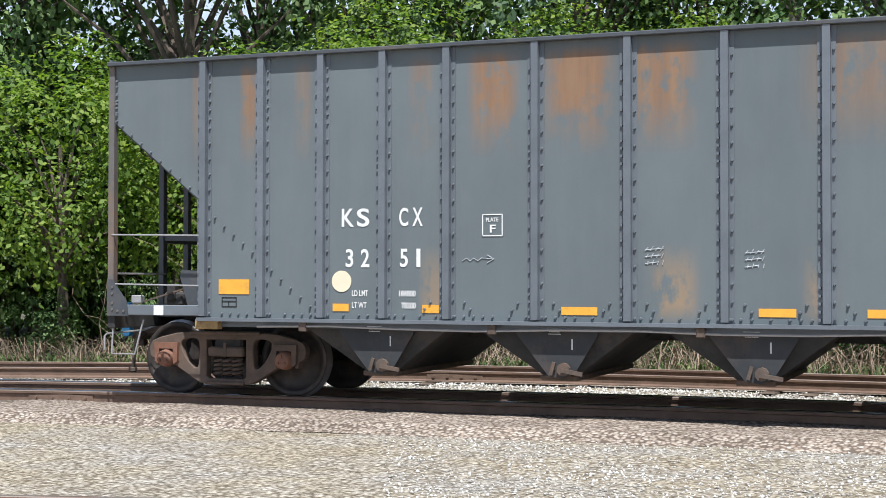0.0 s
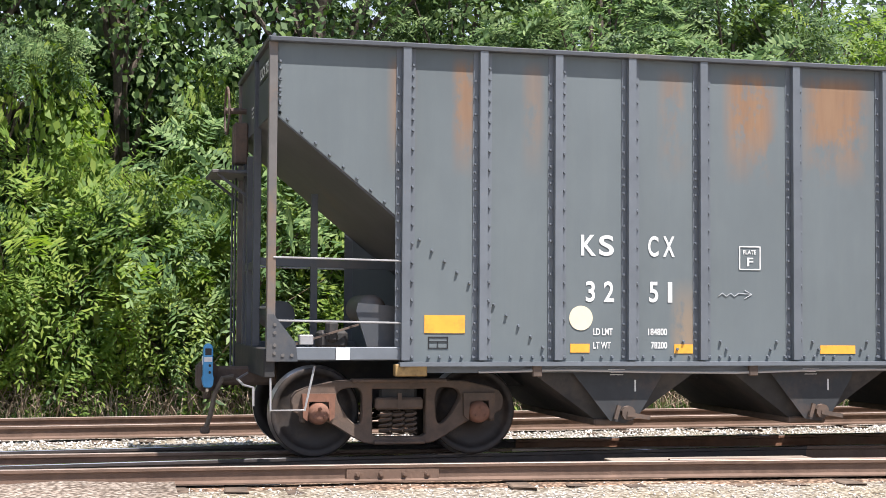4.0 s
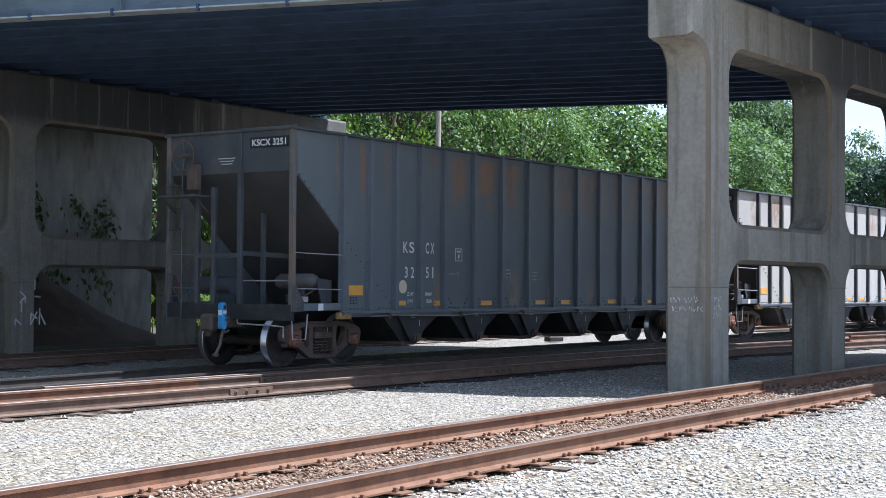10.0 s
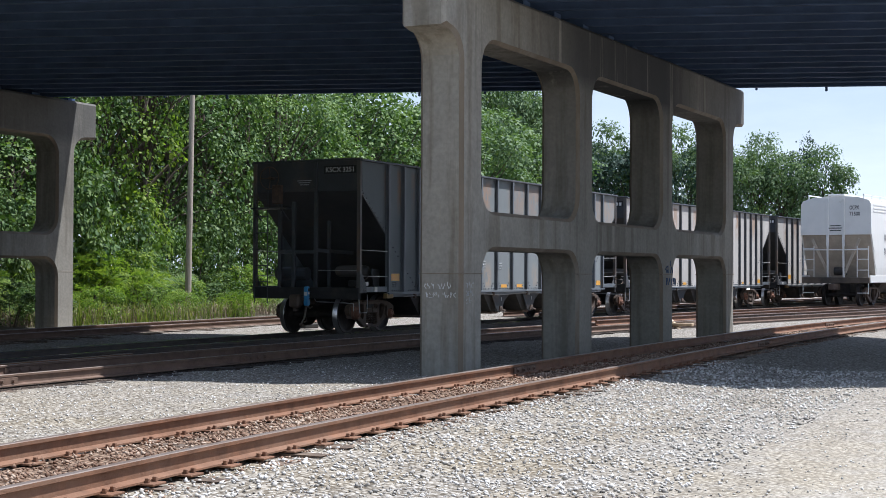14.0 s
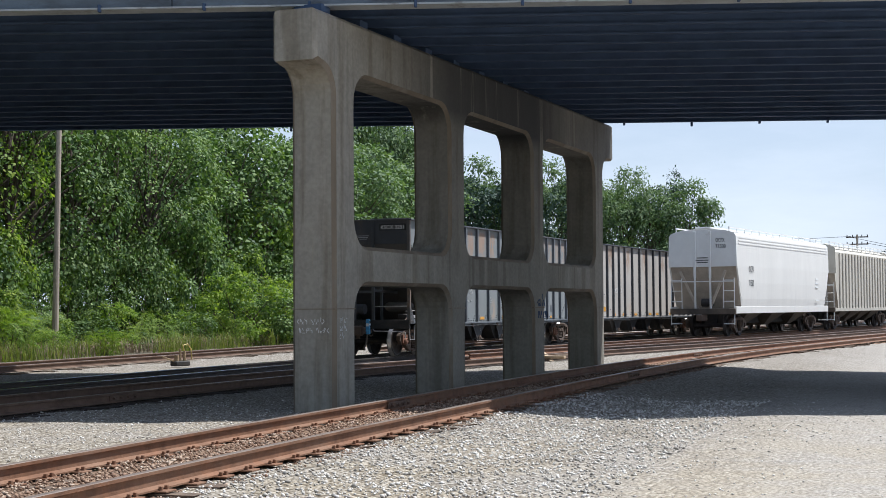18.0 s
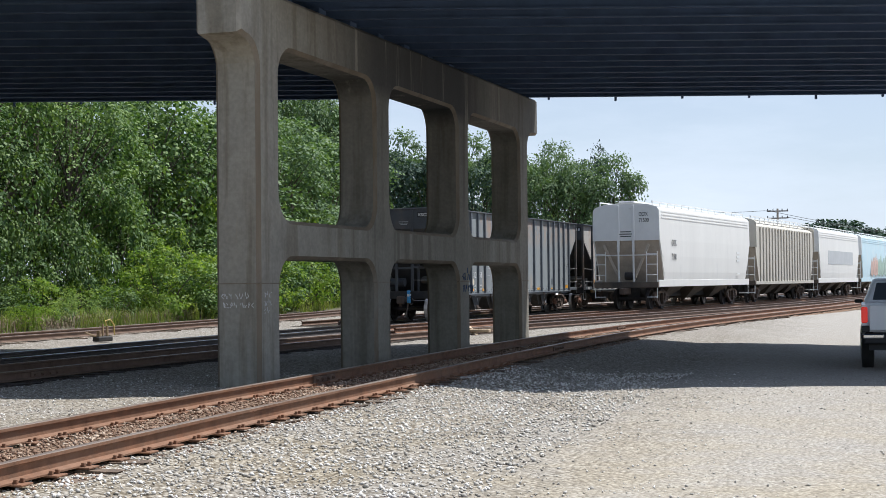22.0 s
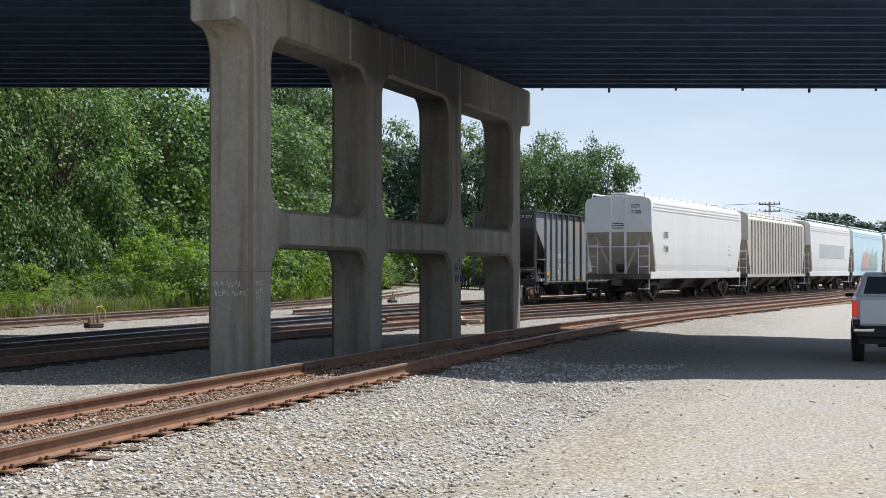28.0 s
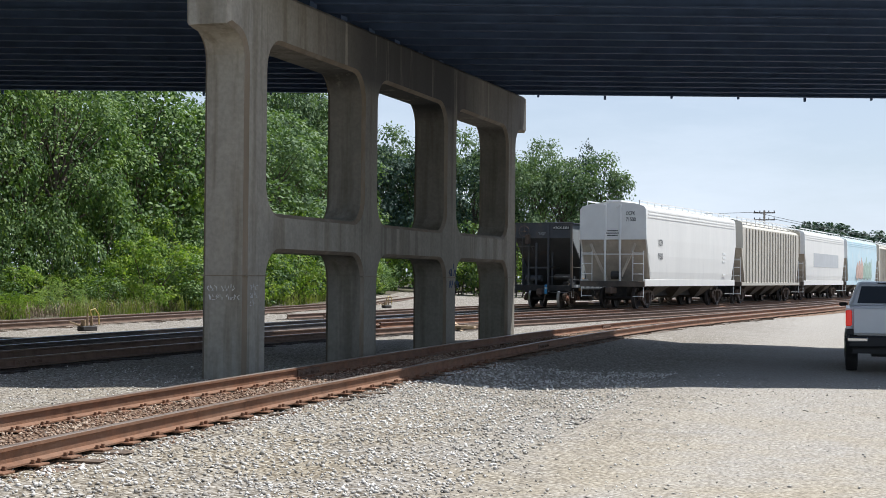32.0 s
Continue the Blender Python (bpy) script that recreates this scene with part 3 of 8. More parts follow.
def bent(x0, y0, turn, n, step, z_top, rise, w, depth, caps, levels, label):
    """A row of columns with a cap, a middle beam and rounded openings, in one pour. caps: overhang of the cap at both ends; levels: soffit, beam top, beam underside, cap underside."""
    b = thing("bridge_bent", label, "bridge pier", kind="structure", group="concrete bents of the bridge", at=pose(x0, y0, 0, 0, 0, turn))
    length = (n - 1) * step
    zc, zb1, zb0, z_cap = levels
    r, rr, (e0, e1) = 0.50, 0.46, caps
    ring = [(-w, -0.2), (w, -0.2)]
    for k in range(n - 1):
        a, c = k * step + w, (k + 1) * step - w
        ring += arc(a + r, zb0 - r, r, 180, 90) + arc(c - r, zb0 - r, r, 90, 0) + [(c, -0.2), (c + 2 * w, -0.2)]
    z_in = z_cap - 0.04
    ring += arc(length + w + rr, z_in - rr, rr, 180, 90) + [(length + e1, z_cap), (length + e1, z_top + rise), (-e0, z_top), (-e0, z_cap)] + arc(-w - rr, z_in - rr, rr, 90, 0)
    holes = []
    for k in range(n - 1):
        a, c = k * step + w, (k + 1) * step - w
        holes.append(arc(c - r, zc - r, r, 0, 90) + arc(a + r, zc - r, r, 90, 180) + arc(a + r, zb1 + r, r, 180, 270) + arc(c - r, zb1 + r, r, 270, 360))
    bm = bmesh.new()
    layers = []
    for y in (-depth / 2, depth / 2):
        loops = []
        for loop in [ring, *holes]:
            vs = [bm.verts.new((x, y, z)) for x, z in loop]
            es = [bm.edges.new((vs[i], vs[(i + 1) % len(vs)])) for i in range(len(vs))]
            loops.append((vs, es))
        bmesh.ops.triangle_fill(bm, use_beauty=True, use_dissolve=False, edges=[q for _, es in loops for q in es])
        layers.append(loops)
    sharp = []
    for (va, ea), (vb, eb) in zip(*layers):
        for i in range(len(va)):
            bm.faces.new((va[i], va[(i + 1) % len(va)], vb[(i + 1) % len(vb)], vb[i]))
        sharp += ea + eb
    bmesh.ops.recalc_face_normals(bm, faces=bm.faces[:])
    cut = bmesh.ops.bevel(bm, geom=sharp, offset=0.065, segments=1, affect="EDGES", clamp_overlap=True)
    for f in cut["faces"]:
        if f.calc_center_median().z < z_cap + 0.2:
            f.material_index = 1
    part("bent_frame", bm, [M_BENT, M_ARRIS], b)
    for k in range(n):
        bm = bmesh.new()
        box(bm, k * step - w - 0.003, k * step + w + 0.003, -depth / 2 - 0.003, depth / 2 + 0.003, 1.66, 1.678, bevel=0.002)
        part("pour_joint", bm, M_ARRIS, b)
    for k in range(12):
        x = -0.4 + k * (length + 0.8) / 11
        bm = bmesh.new()
        box(bm, x - 0.16, x + 0.16, -0.25, 0.25, z_top - 0.001 + rise * max(0.0, x) / length, G_Z0 + 0.001 + 0.02 * (rise > 0), bevel=0.004)
        part("bearing", bm, M_SOFFIT, b)
    return b


B_NEAR = bent(22.3, 9.857, -2.57, 4, 5.19, 6.50, 0.15, 0.395, 0.80, (1.06, 1.45), (5.62, 2.73, 2.07, 5.67), "weathered concrete bent of four columns with rounded openings")
B_FAR = bent(17.32, 27.3, -0.63, 4, 5.362, 6.57, 0.0, 0.385, 0.81, (1.1, 1.36), (5.45, 2.76, 2.04, 5.54), "shaded concrete bent of four columns at the bank")


def scrawl(parent, x, y, z, facing, rows, material, size):
    """Sprayed writing too worn to read, as short strokes."""
    rnd = random.Random(int(size * 1000) + len(rows))
    for r, n in enumerate(rows):
        bm = bmesh.new()
        u = rnd.uniform(0, size * 0.6)
        for k in range(n):
            v, w = -r * size * 1.7, size * rnd.uniform(0.4, 0.65)
            for _ in range(rnd.choice((2, 3, 3))):
                p0 = (u + w * rnd.choice((0, 0, 0.5, 1)), v + size * rnd.choice((0, 0.5, 1)))
                p1 = (u + w * rnd.choice((0, 1, 1)), v + size * rnd.choice((0, 0.45, 0.9)))
                if abs(p0[0] - p1[0]) + abs(p0[1] - p1[1]) < 0.2 * size:
                    p1 = (p0[0] + 0.02 * size, p0[1] + 0.8 * size)
                if facing == "x":
                    rod(bm, (x, y - p0[0], z + p0[1]), (x, y - p1[0], z + p1[1]), size * 0.07, 4)
                else:
                    rod(bm, (x + p0[0], y, z + p0[1]), (x + p1[0], y, z + p1[1]), size * 0.07, 4)
            u += w + size * (0.9 if k == n // 2 - 1 else 0.25)
        part("sprayed_scrawl", bm, material, parent, "worn sprayed scrawl")


scrawl(B_NEAR, -0.399, 0.30, 1.42, "x", (7, 8), M_SPRAY, 0.085)
scrawl(B_NEAR, -0.26, -0.404, 1.44, "y", (4, 4, 3), M_SPRAY, 0.075)
scrawl(B_NEAR, 10.2, -0.404, 1.7, "y", (4, 5), M_SOFFIT, 0.16)
scrawl(B_FAR, 10.50, -0.409, 1.35, "y", (3, 2), M_SPRAY_BLUE, 0.3)
scrawl(B_FAR, 10.33, 0.3, 1.35, "x", (3, 2), M_SPRAY_RED, 0.22)
scrawl(B_FAR, 5.1, -0.409, 1.2, "y", (2, 3), M_SPRAY, 0.3)

# earth bank that carries the approach
M_DIRT = mat("bare_brown_earth", (0.105, 0.072, 0.05), 0.95, 0, 0.3, 1.5, 0.6, 9, (0.17, 0.12, 0.085), 0.7, world_space=True)
_bm = bmesh.new()
_rows = []
for _j, (_y, _z) in enumerate(((27.9, -0.1), (29, 0.55), (30.5, 1.7), (32.5, 3.2), (34.5, 4.6), (36, 5.6), (40, 6.4), (62, 6.6))):
    _r = []
    for _i in range(26):
        _x = 12.0 + _i * 0.78 - 0.25 * max(0, _y - 28)
        _edge = min(1.0, max(0.0, (25 - _i) / 5.0)) * min(1.0, (_i + 1) / 5.0)
        _r.append(_bm.verts.new((_x + 0.3 * noise.noise(Vector((_i, _j, 0))), _y + 0.3 * noise.noise(Vector((_i, _j, 5))), _z * _edge - 0.12 + 0.18 * noise.noise(Vector((_i * 0.7, _j, 9))))))
    _rows.append(_r)
for _a, _b in zip(_rows, _rows[1:]):
    for _i in range(25):
        _bm.faces.new((_a[_i], _a[_i + 1], _b[_i + 1], _b[_i]))
tagged(part("earth_bank", _bm, M_DIRT, smooth=True), "bare brown earth slope under the bridge end", "bank", kind="structure")


# ---- the hopper train ----
CAR_L, SILL, TOP, HALF = 17.61, 0.98, 4.18, 1.50
TRUCK_IN = 1.40
OLD_L = 17.2
PANEL = [0.0, 1.36, 2.14, 2.92, 3.69, 4.46] + [4.46 + 1.03 * k for k in range(1, 9)] + [13.47, 14.24, 15.02, 15.84, OLD_L]
STAKES = [1.35 + 0.8 * k for k in range(5)] + [4.55 + 1.065 * k for k in range(1, 9)] + [13.07 + 0.8 * k for k in range(1, 5)]


def car_paint(name, base, patches, low, seed, amount=1.0):
    """Faded car paint with rust that has broken through in patches: (place along the car, width, strength)."""
    m = bpy.data.materials.new(name)
    m.use_nodes = True
    nt = m.node_tree
    b = nt.nodes["Principled BSDF"]
    co = nt.nodes.new("ShaderNodeTexCoord").outputs["Object"]
    sep = nt.nodes.new("ShaderNodeSeparateXYZ")
    nt.links.new(co, sep.inputs[0])

    def scaled(sock, a, z):
        r = nt.nodes.new("ShaderNodeMapRange")
        nt.links.new(sock, r.inputs[0])
        r.inputs[1].default_value, r.inputs[2].default_value = a, z
        return r.outputs[0]

    along = scaled(sep.outputs[0], -8.6, 8.6)

    def spots(items):
        stops = [(0.0, (0, 0, 0))]
        for e, w, v in sorted(items):
            for d, k in ((-w, 0.0), (-w * 0.5, v), (w * 0.5, v), (w, 0.0)):
                stops.append(((e + d) / CAR_L, (k, k, k)))
        r = ramp(nt, stops[:32])
        nt.links.new(along, r.inputs[0])
        return r.outputs["Color"]

    def mul(*socks):
        out = socks[0]
        for s in socks[1:]:
            n = nt.nodes.new("ShaderNodeMath")
            n.operation = "MULTIPLY"
            nt.links.new(out, n.inputs[0])
            if hasattr(s, "is_linked"):
                nt.links.new(s, n.inputs[1])
            else:
                n.inputs[1].default_value = s
            out = n.outputs[0]
        return out

    fade = tex(nt, "Noise", co, 0.55, (1, 1, 0.6), Detail=7, Roughness=0.6)
    r0 = ramp(nt, [(0.3, tuple(c * 0.86 for c in base)), (0.7, tuple(c * 1.14 for c in base))])
    nt.links.new(fade.outputs["Fac"], r0.inputs[0])
    streak = tex(nt, "Noise", co, 5.0, (1, 1, 0.10), Detail=6, Roughness=0.7)
    r1 = ramp(nt, [(0.45, (0.975, 0.98, 0.98)), (0.62, (1.02, 1.02, 1.01))])
    nt.links.new(streak.outputs["Fac"], r1.inputs[0])
    col = mixc(nt, 1.0, r0.outputs["Color"], r1.outputs["Color"], "MULTIPLY")
    shift = nt.nodes.new("ShaderNodeMapping")
    shift.inputs["Location"].default_value = (seed * 7.3, 0, seed * 3.1)
    nt.links.new(co, shift.inputs["Vector"])
    blot = tex(nt, "Noise", shift.outputs["Vector"], 3.6, (1, 1, 0.55), Detail=9, Roughness=0.70)
    rb = ramp(nt, [(0.40, (0, 0, 0)), (0.52, (1, 1, 1))])
    nt.links.new(blot.outputs["Fac"], rb.inputs[0])
    high = ramp(nt, [(0.0, (0, 0, 0)), (0.58, (0, 0, 0)), (0.78, (1, 1, 1)), (0.93, (1, 1, 1)), (0.97, (0.1, 0.1, 0.1))])
    nt.links.new(scaled(sep.outputs[2], SILL, TOP), high.inputs[0])
    deep = ramp(nt, [(0.0, (0, 0, 0)), (0.07, (1, 1, 1)), (0.16, (0.8, 0.8, 0.8)), (0.28, (0, 0, 0))])
    nt.links.new(scaled(sep.outputs[2], SILL, TOP), deep.inputs[0])
    rust = ramp(nt, [(0.3, (0.215, 0.105, 0.045)), (0.7, (0.285, 0.160, 0.075))])
    nt.links.new(streak.outputs["Fac"], rust.inputs[0])
    col = mixc(nt, mul(spots(patches), high.outputs["Color"], rb.outputs["Color"], 0.85 * amount), col, rust.outputs["Color"])
    if low:
        col = mixc(nt, mul(spots(low), deep.outputs["Color"], rb.outputs["Color"], 0.6), col, (0.36, 0.22, 0.10))
    nt.links.new(col, b.inputs["Base Color"])
    b.inputs["Roughness"].default_value = 0.62
    b.inputs["Specular IOR Level"].default_value = 0.35
    # chalked, dusty paint brightens at a grazing angle
    b.inputs["Sheen Weight"].default_value, b.inputs["Sheen Roughness"].default_value = 0.25, 0.5
    bp = nt.nodes.new("ShaderNodeBump")
    bp.inputs["Strength"].default_value, bp.inputs["Distance"].default_value = 0.12, 0.05
    wav = tex(nt, "Noise", co, 1.3, None, Detail=3)
    nt.links.new(wav.outputs["Fac"], bp.inputs["Height"])
    nt.links.new(bp.outputs["Normal"], b.inputs["Normal"])
    return m


M_CAR = car_paint("faded_dark_grey_paint", (0.122, 0.142, 0.146), [(1.13, 0.13, 0.85), (1.80, 0.14, 0.9), (2.55, 0.12, 0.45), (4.12, 0.18, 0.5), (5.02, 0.34, 1.0), (6.05, 0.45, 1.0), (7.0, 0.45, 0.95), (9.35, 0.9, 0.6)],
                  [(4.3, 0.22, 0.8), (7.15, 0.3, 1.0), (8.75, 0.2, 0.8), (10.6, 0.3, 0.6)], 1)
M_CAR_B = car_paint("rust_streaked_grey_paint", (0.40, 0.36, 0.315), [(1.0, 0.4, 0.8), (2.6, 0.5, 1.0), (4.8, 0.6, 0.9), (7.6, 0.6, 1.0), (10.3, 0.6, 0.9), (13.0, 0.5, 1.0), (15.4, 0.5, 1.0)],
                    [(5.2, 0.6, 0.7), (12, 0.5, 0.8)], 2, 1.1)
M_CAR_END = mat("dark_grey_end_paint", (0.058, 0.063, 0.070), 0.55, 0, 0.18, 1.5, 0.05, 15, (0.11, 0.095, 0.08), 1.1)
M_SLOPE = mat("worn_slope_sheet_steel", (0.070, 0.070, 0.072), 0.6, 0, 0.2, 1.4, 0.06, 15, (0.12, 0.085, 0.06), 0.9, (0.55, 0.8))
M_STAKE = mat("stake_paint", (0.128, 0.142, 0.156), 0.5, 0, 0.12, 2.5, 0, 10, (0.24, 0.13, 0.08), 1.6, (0.66, 0.8), vary=0.08)
M_POST = mat("worn_brown_grey_post_paint", (0.125, 0.115, 0.105), 0.6, 0, 0.15, 3.0, 0.05, 15, (0.20, 0.13, 0.085), 1.8, (0.5, 0.7))
M_PAD = mat("grimy_yellow_paint", (0.34, 0.22, 0.085), 0.7, 0, 0.3, 7.0, 0.1, 20, (0.10, 0.065, 0.04), 6.0)
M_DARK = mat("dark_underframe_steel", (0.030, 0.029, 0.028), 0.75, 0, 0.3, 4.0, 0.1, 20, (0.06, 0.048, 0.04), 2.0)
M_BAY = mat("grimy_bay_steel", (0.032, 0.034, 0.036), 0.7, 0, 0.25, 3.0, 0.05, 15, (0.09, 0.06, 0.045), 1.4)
M_TRUCK = mat("grimy_cast_truck_steel", (0.105, 0.076, 0.058), 0.85, 0, 0.3, 5.0, 0.15, 30, (0.14, 0.085, 0.055), 2.5)
M_ADAPT = mat("rust_orange_cast_steel", (0.21, 0.10, 0.062), 0.85, 0, 0.3, 5.0, 0.15, 30, (0.13, 0.07, 0.05), 3.0)
M_WHEEL = mat("oily_wheel_steel", (0.034, 0.028, 0.025), 0.6, 0.2, 0.25, 6.0, 0, 20, (0.075, 0.055, 0.042), 3.0)
M_TREAD = mat("bright_wheel_tread", (0.52, 0.50, 0.48), 0.3, 0.9, 0.1, 8.0)
M_WHITE = mat("white_stencil_paint", (0.74, 0.73, 0.70), 0.6, 0, 0.06, 8.0, stain=(0.5, 0.49, 0.46), stain_scale=6)
M_CREAM = mat("cream_painted_disc", (0.76, 0.66, 0.47), 0.6, 0, 0.05, 8.0)
M_YELLOW = mat("yellow_reflective_tape", (0.80, 0.38, 0.04), 0.4, 0, 0.08, 6.0, stain=(0.5, 0.27, 0.05), stain_scale=5)
M_BLACK = mat("black_stencil_field", (0.016, 0.016, 0.017), 0.5, 0, 0.1, 6.0)
M_BLUE = mat("blue_device_plastic", (0.06, 0.30, 0.58), 0.35, 0, 0.1, 8.0)
M_HOSE = mat("worn_rubber_hose", (0.13, 0.105, 0.08), 0.7, 0, 0.3, 9.0, stain=(0.2, 0.16, 0.12), stain_scale=8)
M_ZINC = mat("galvanised_pipe", (0.40, 0.39, 0.38), 0.5, 0.5, 0.1, 6.0)
M_CHALK = mat("chalk_scrawl", (0.48, 0.49, 0.50), 0.9, 0, 0.1, 9.0)


def write(parent, name, text, x, y, z, height, material=None, turn=(90, 0, 0), width=None, label="", depth=0.002):
    """Flat letters; x, y, z is the lower left corner, width squeezes them."""
    cu = bpy.data.curves.new("letters", "FONT")
    cu.body, cu.size, cu.extrude, cu.offset = text, 1.0, 0.0, 0.018
    tmp = bpy.data.objects.new("letters", cu)
    scene.collection.objects.link(tmp)
    bpy.context.view_layer.update()
    me = bpy.data.meshes.new_from_object(tmp.evaluated_get(bpy.context.evaluated_depsgraph_get()))
    bpy.data.objects.remove(tmp)
    co = np.array([v.co[:] for v in me.vertices])
    lo, hi = co.min(0), co.max(0)
    sy = height / (hi[1] - lo[1])
    sx = width / (hi[0] - lo[0]) if width else sy
    for v in me.vertices:
        v.co = Vector(((v.co.x - lo[0]) * sx, (v.co.y - lo[1]) * sy, 0))
    me.name = name
    me.materials.clear()
    me.materials.append(material or M_WHITE)
    ob = new(name, me)
    ob.parent = parent
    ob.matrix_basis = pose(x, y, z, *turn)
    return tagged(ob, label)


def lathe(bm, profile, axis_y=True, n=28, index=None):
    """Turns a profile of (along y, radius) about the y axis."""
    rings = []
    for y, r in profile:
        rings.append([bm.verts.new((r * math.cos(2 * math.pi * k / n), y, r * math.sin(2 * math.pi * k / n))) for k in range(n)])
    for j, (a, b) in enumerate(zip(rings, rings[1:])):
        for k in range(n):
            f = bm.faces.new((a[k], a[(k + 1) % n], b[(k + 1) % n], b[k]))
            f.smooth = True
            if index and j in index:
                f.material_index = 1
    bm.faces.new(rings[0])
    bm.faces.new(rings[-1][::-1])
    bmesh.ops.recalc_face_normals(bm, faces=bm.faces[:])


WHEEL_R = 0.457


def wheel_mesh():
    bm = bmesh.new()
    lathe(bm, [(-0.075, 0.02), (-0.075, 0.105), (-0.055, 0.12), (-0.012, 0.20), (-0.015, 0.33), (-0.045, 0.385), (-0.072, 0.395), (-0.072, 0.445), (-0.065, WHEEL_R), (0.035, WHEEL_R),
               (0.045, WHEEL_R + 0.025), (0.068, WHEEL_R + 0.018), (0.068, 0.38), (0.03, 0.35), (0.03, 0.14), (0.075, 0.11), (0.075, 0.02)], n=36, index=(8, 9, 10))
    return mesh_of(bm, "wheel", [M_WHEEL, M_TREAD])


ME_WHEEL = wheel_mesh()
ME_WHEEL_DULL = ME_WHEEL.copy()
ME_WHEEL_DULL.materials.clear()
ME_WHEEL_DULL.materials.append(M_WHEEL)
ME_WHEEL_DULL.materials.append(M_WHEEL)


def side_frame_mesh():
    """A cast truck side: arched top, two windows, deep spring seat."""
    bm = bmesh.new()
    outline = [(-1.12, 0.60), (-1.05, 0.70), (-0.62, 0.80), (0.62, 0.80), (1.05, 0.70), (1.12, 0.60), (1.10, 0.47), (1.02, 0.44), (1.02, 0.36), (0.96, 0.36), (0.95, 0.56), (0.80, 0.58),
               (0.79, 0.38), (0.72, 0.36), (0.40, 0.16), (0.28, 0.135), (-0.28, 0.135), (-0.40, 0.16), (-0.72, 0.36), (-0.79, 0.38), (-0.80, 0.58), (-0.95, 0.56), (-0.96, 0.36), (-1.02, 0.36), (-1.02, 0.44), (-1.10, 0.47)]
    holes = [[(-0.66, 0.62), (-0.62, 0.70), (-0.44, 0.72), (-0.38, 0.66), (-0.39, 0.36), (-0.45, 0.33), (-0.56, 0.44)],
             [(-0.28, 0.70), (0.28, 0.70), (0.28, 0.24), (0.24, 0.21), (-0.24, 0.21), (-0.28, 0.24)],
             [(0.66, 0.62), (0.56, 0.44), (0.45, 0.33), (0.39, 0.36), (0.38, 0.66), (0.44, 0.72), (0.62, 0.70)]]
    def soften(loop):
        out = []
        for a, c in zip(loop, loop[1:] + loop[:1]):
            out += [(a[0] * 0.78 + c[0] * 0.22, a[1] * 0.78 + c[1] * 0.22), (a[0] * 0.22 + c[0] * 0.78, a[1] * 0.22 + c[1] * 0.78)]
        return out

    outline, holes = soften(outline), [soften(soften(holes[0])), holes[1], soften(soften(holes[2]))]
    d = 0.13
    layers, sharp = [], []
    for y in (-d / 2, d / 2):
        loops = []
        for loop in [outline, *holes]:
            vs = [bm.verts.new((x, y, z)) for x, z in loop]
            es = [bm.edges.new((vs[i], vs[(i + 1) % len(vs)])) for i in range(len(vs))]
            loops.append((vs, es))
        bmesh.ops.triangle_fill(bm, use_beauty=True, edges=[e for _, es in loops for e in es])
        sharp += [e for _, es in loops for e in es]
        layers.append(loops)
    for (va, _), (vb, _) in zip(*layers):
        for i in range(len(va)):
            bm.faces.new((va[i], va[(i + 1) % len(va)], vb[(i + 1) % len(vb)], vb[i]))
    bmesh.ops.recalc_face_normals(bm, faces=bm.faces[:])
    bmesh.ops.bevel(bm, geom=sharp, offset=0.014, segments=1, affect="EDGES", clamp_overlap=True)
    # lips along the spring seat and the top chord
    for a, b in (((-0.50, 0.785), (0.50, 0.785)), ((-0.27, 0.155), (0.27, 0.155))):
        bar(bm, (a[0], -0.035, a[1]), (b[0], -0.035, b[1]), 0.15, 0.04, 0.012)
    bmesh.ops.recalc_face_normals(bm, faces=bm.faces[:])
    return mesh_of(bm, "side_frame", M_TRUCK)


def spring_mesh():
    bm = bmesh.new()
    turns, n, r, wire = 4.5, 10, 0.062, 0.016
    steps = int(turns * n)
    prev = None
    for k in range(steps + 1):
        a, z = 2 * math.pi * k / n, 0.24 + 0.235 * k / steps
        c = Vector((r * math.cos(a), r * math.sin(a), z))
        out = Vector((math.cos(a), math.sin(a), 0))
        ring = [bm.verts.new(c + out * wire * math.cos(q) + Vector((0, 0, wire * math.sin(q)))) for q in (0, 1.57, 3.14, 4.71)]
        if prev:
            for i in range(4):
                bm.faces.new((prev[i], prev[(i + 1) % 4], ring[(i + 1) % 4], ring[i]))
        prev = ring
    return mesh_of(bm, "spring", M_TRUCK)


ME_SIDE, ME_SPRING = side_frame_mesh(), spring_mesh()


def bearing_mesh():
    bm = bmesh.new()
    lathe(bm, [(-0.13, 0.03), (-0.13, 0.075), (-0.11, 0.10), (-0.03, 0.115), (0.05, 0.115), (0.05, 0.03)], n=20)
    for k in range(3):
        a = math.radians(90 + 120 * k)
        rod(bm, (0.055 * math.cos(a), -0.15, 0.055 * math.sin(a)), (0.055 * math.cos(a), -0.12, 0.055 * math.sin(a)), 0.018, 6)
    return mesh_of(bm, "bearing_cap", M_ADAPT)


def adapter_mesh():
    bm = bmesh.new()
    prism(bm, [(-0.16, -0.10), (-0.11, -0.14), (-0.10, 0.06), (0.10, 0.06), (0.11, -0.14), (0.16, -0.10), (0.17, 0.14), (-0.17, 0.14)], 0.12, pose(0, -0.08, 0))
    return mesh_of(bm, "bearing_adapter", M_ADAPT)


def adapter_plain():
    me = adapter_mesh()
    me.materials.clear()
    me.materials.append(M_TRUCK)
    return me


ME_BEARING, ME_ADAPTER = bearing_mesh(), adapter_mesh()
ME_ADAPTER_DULL = adapter_plain()


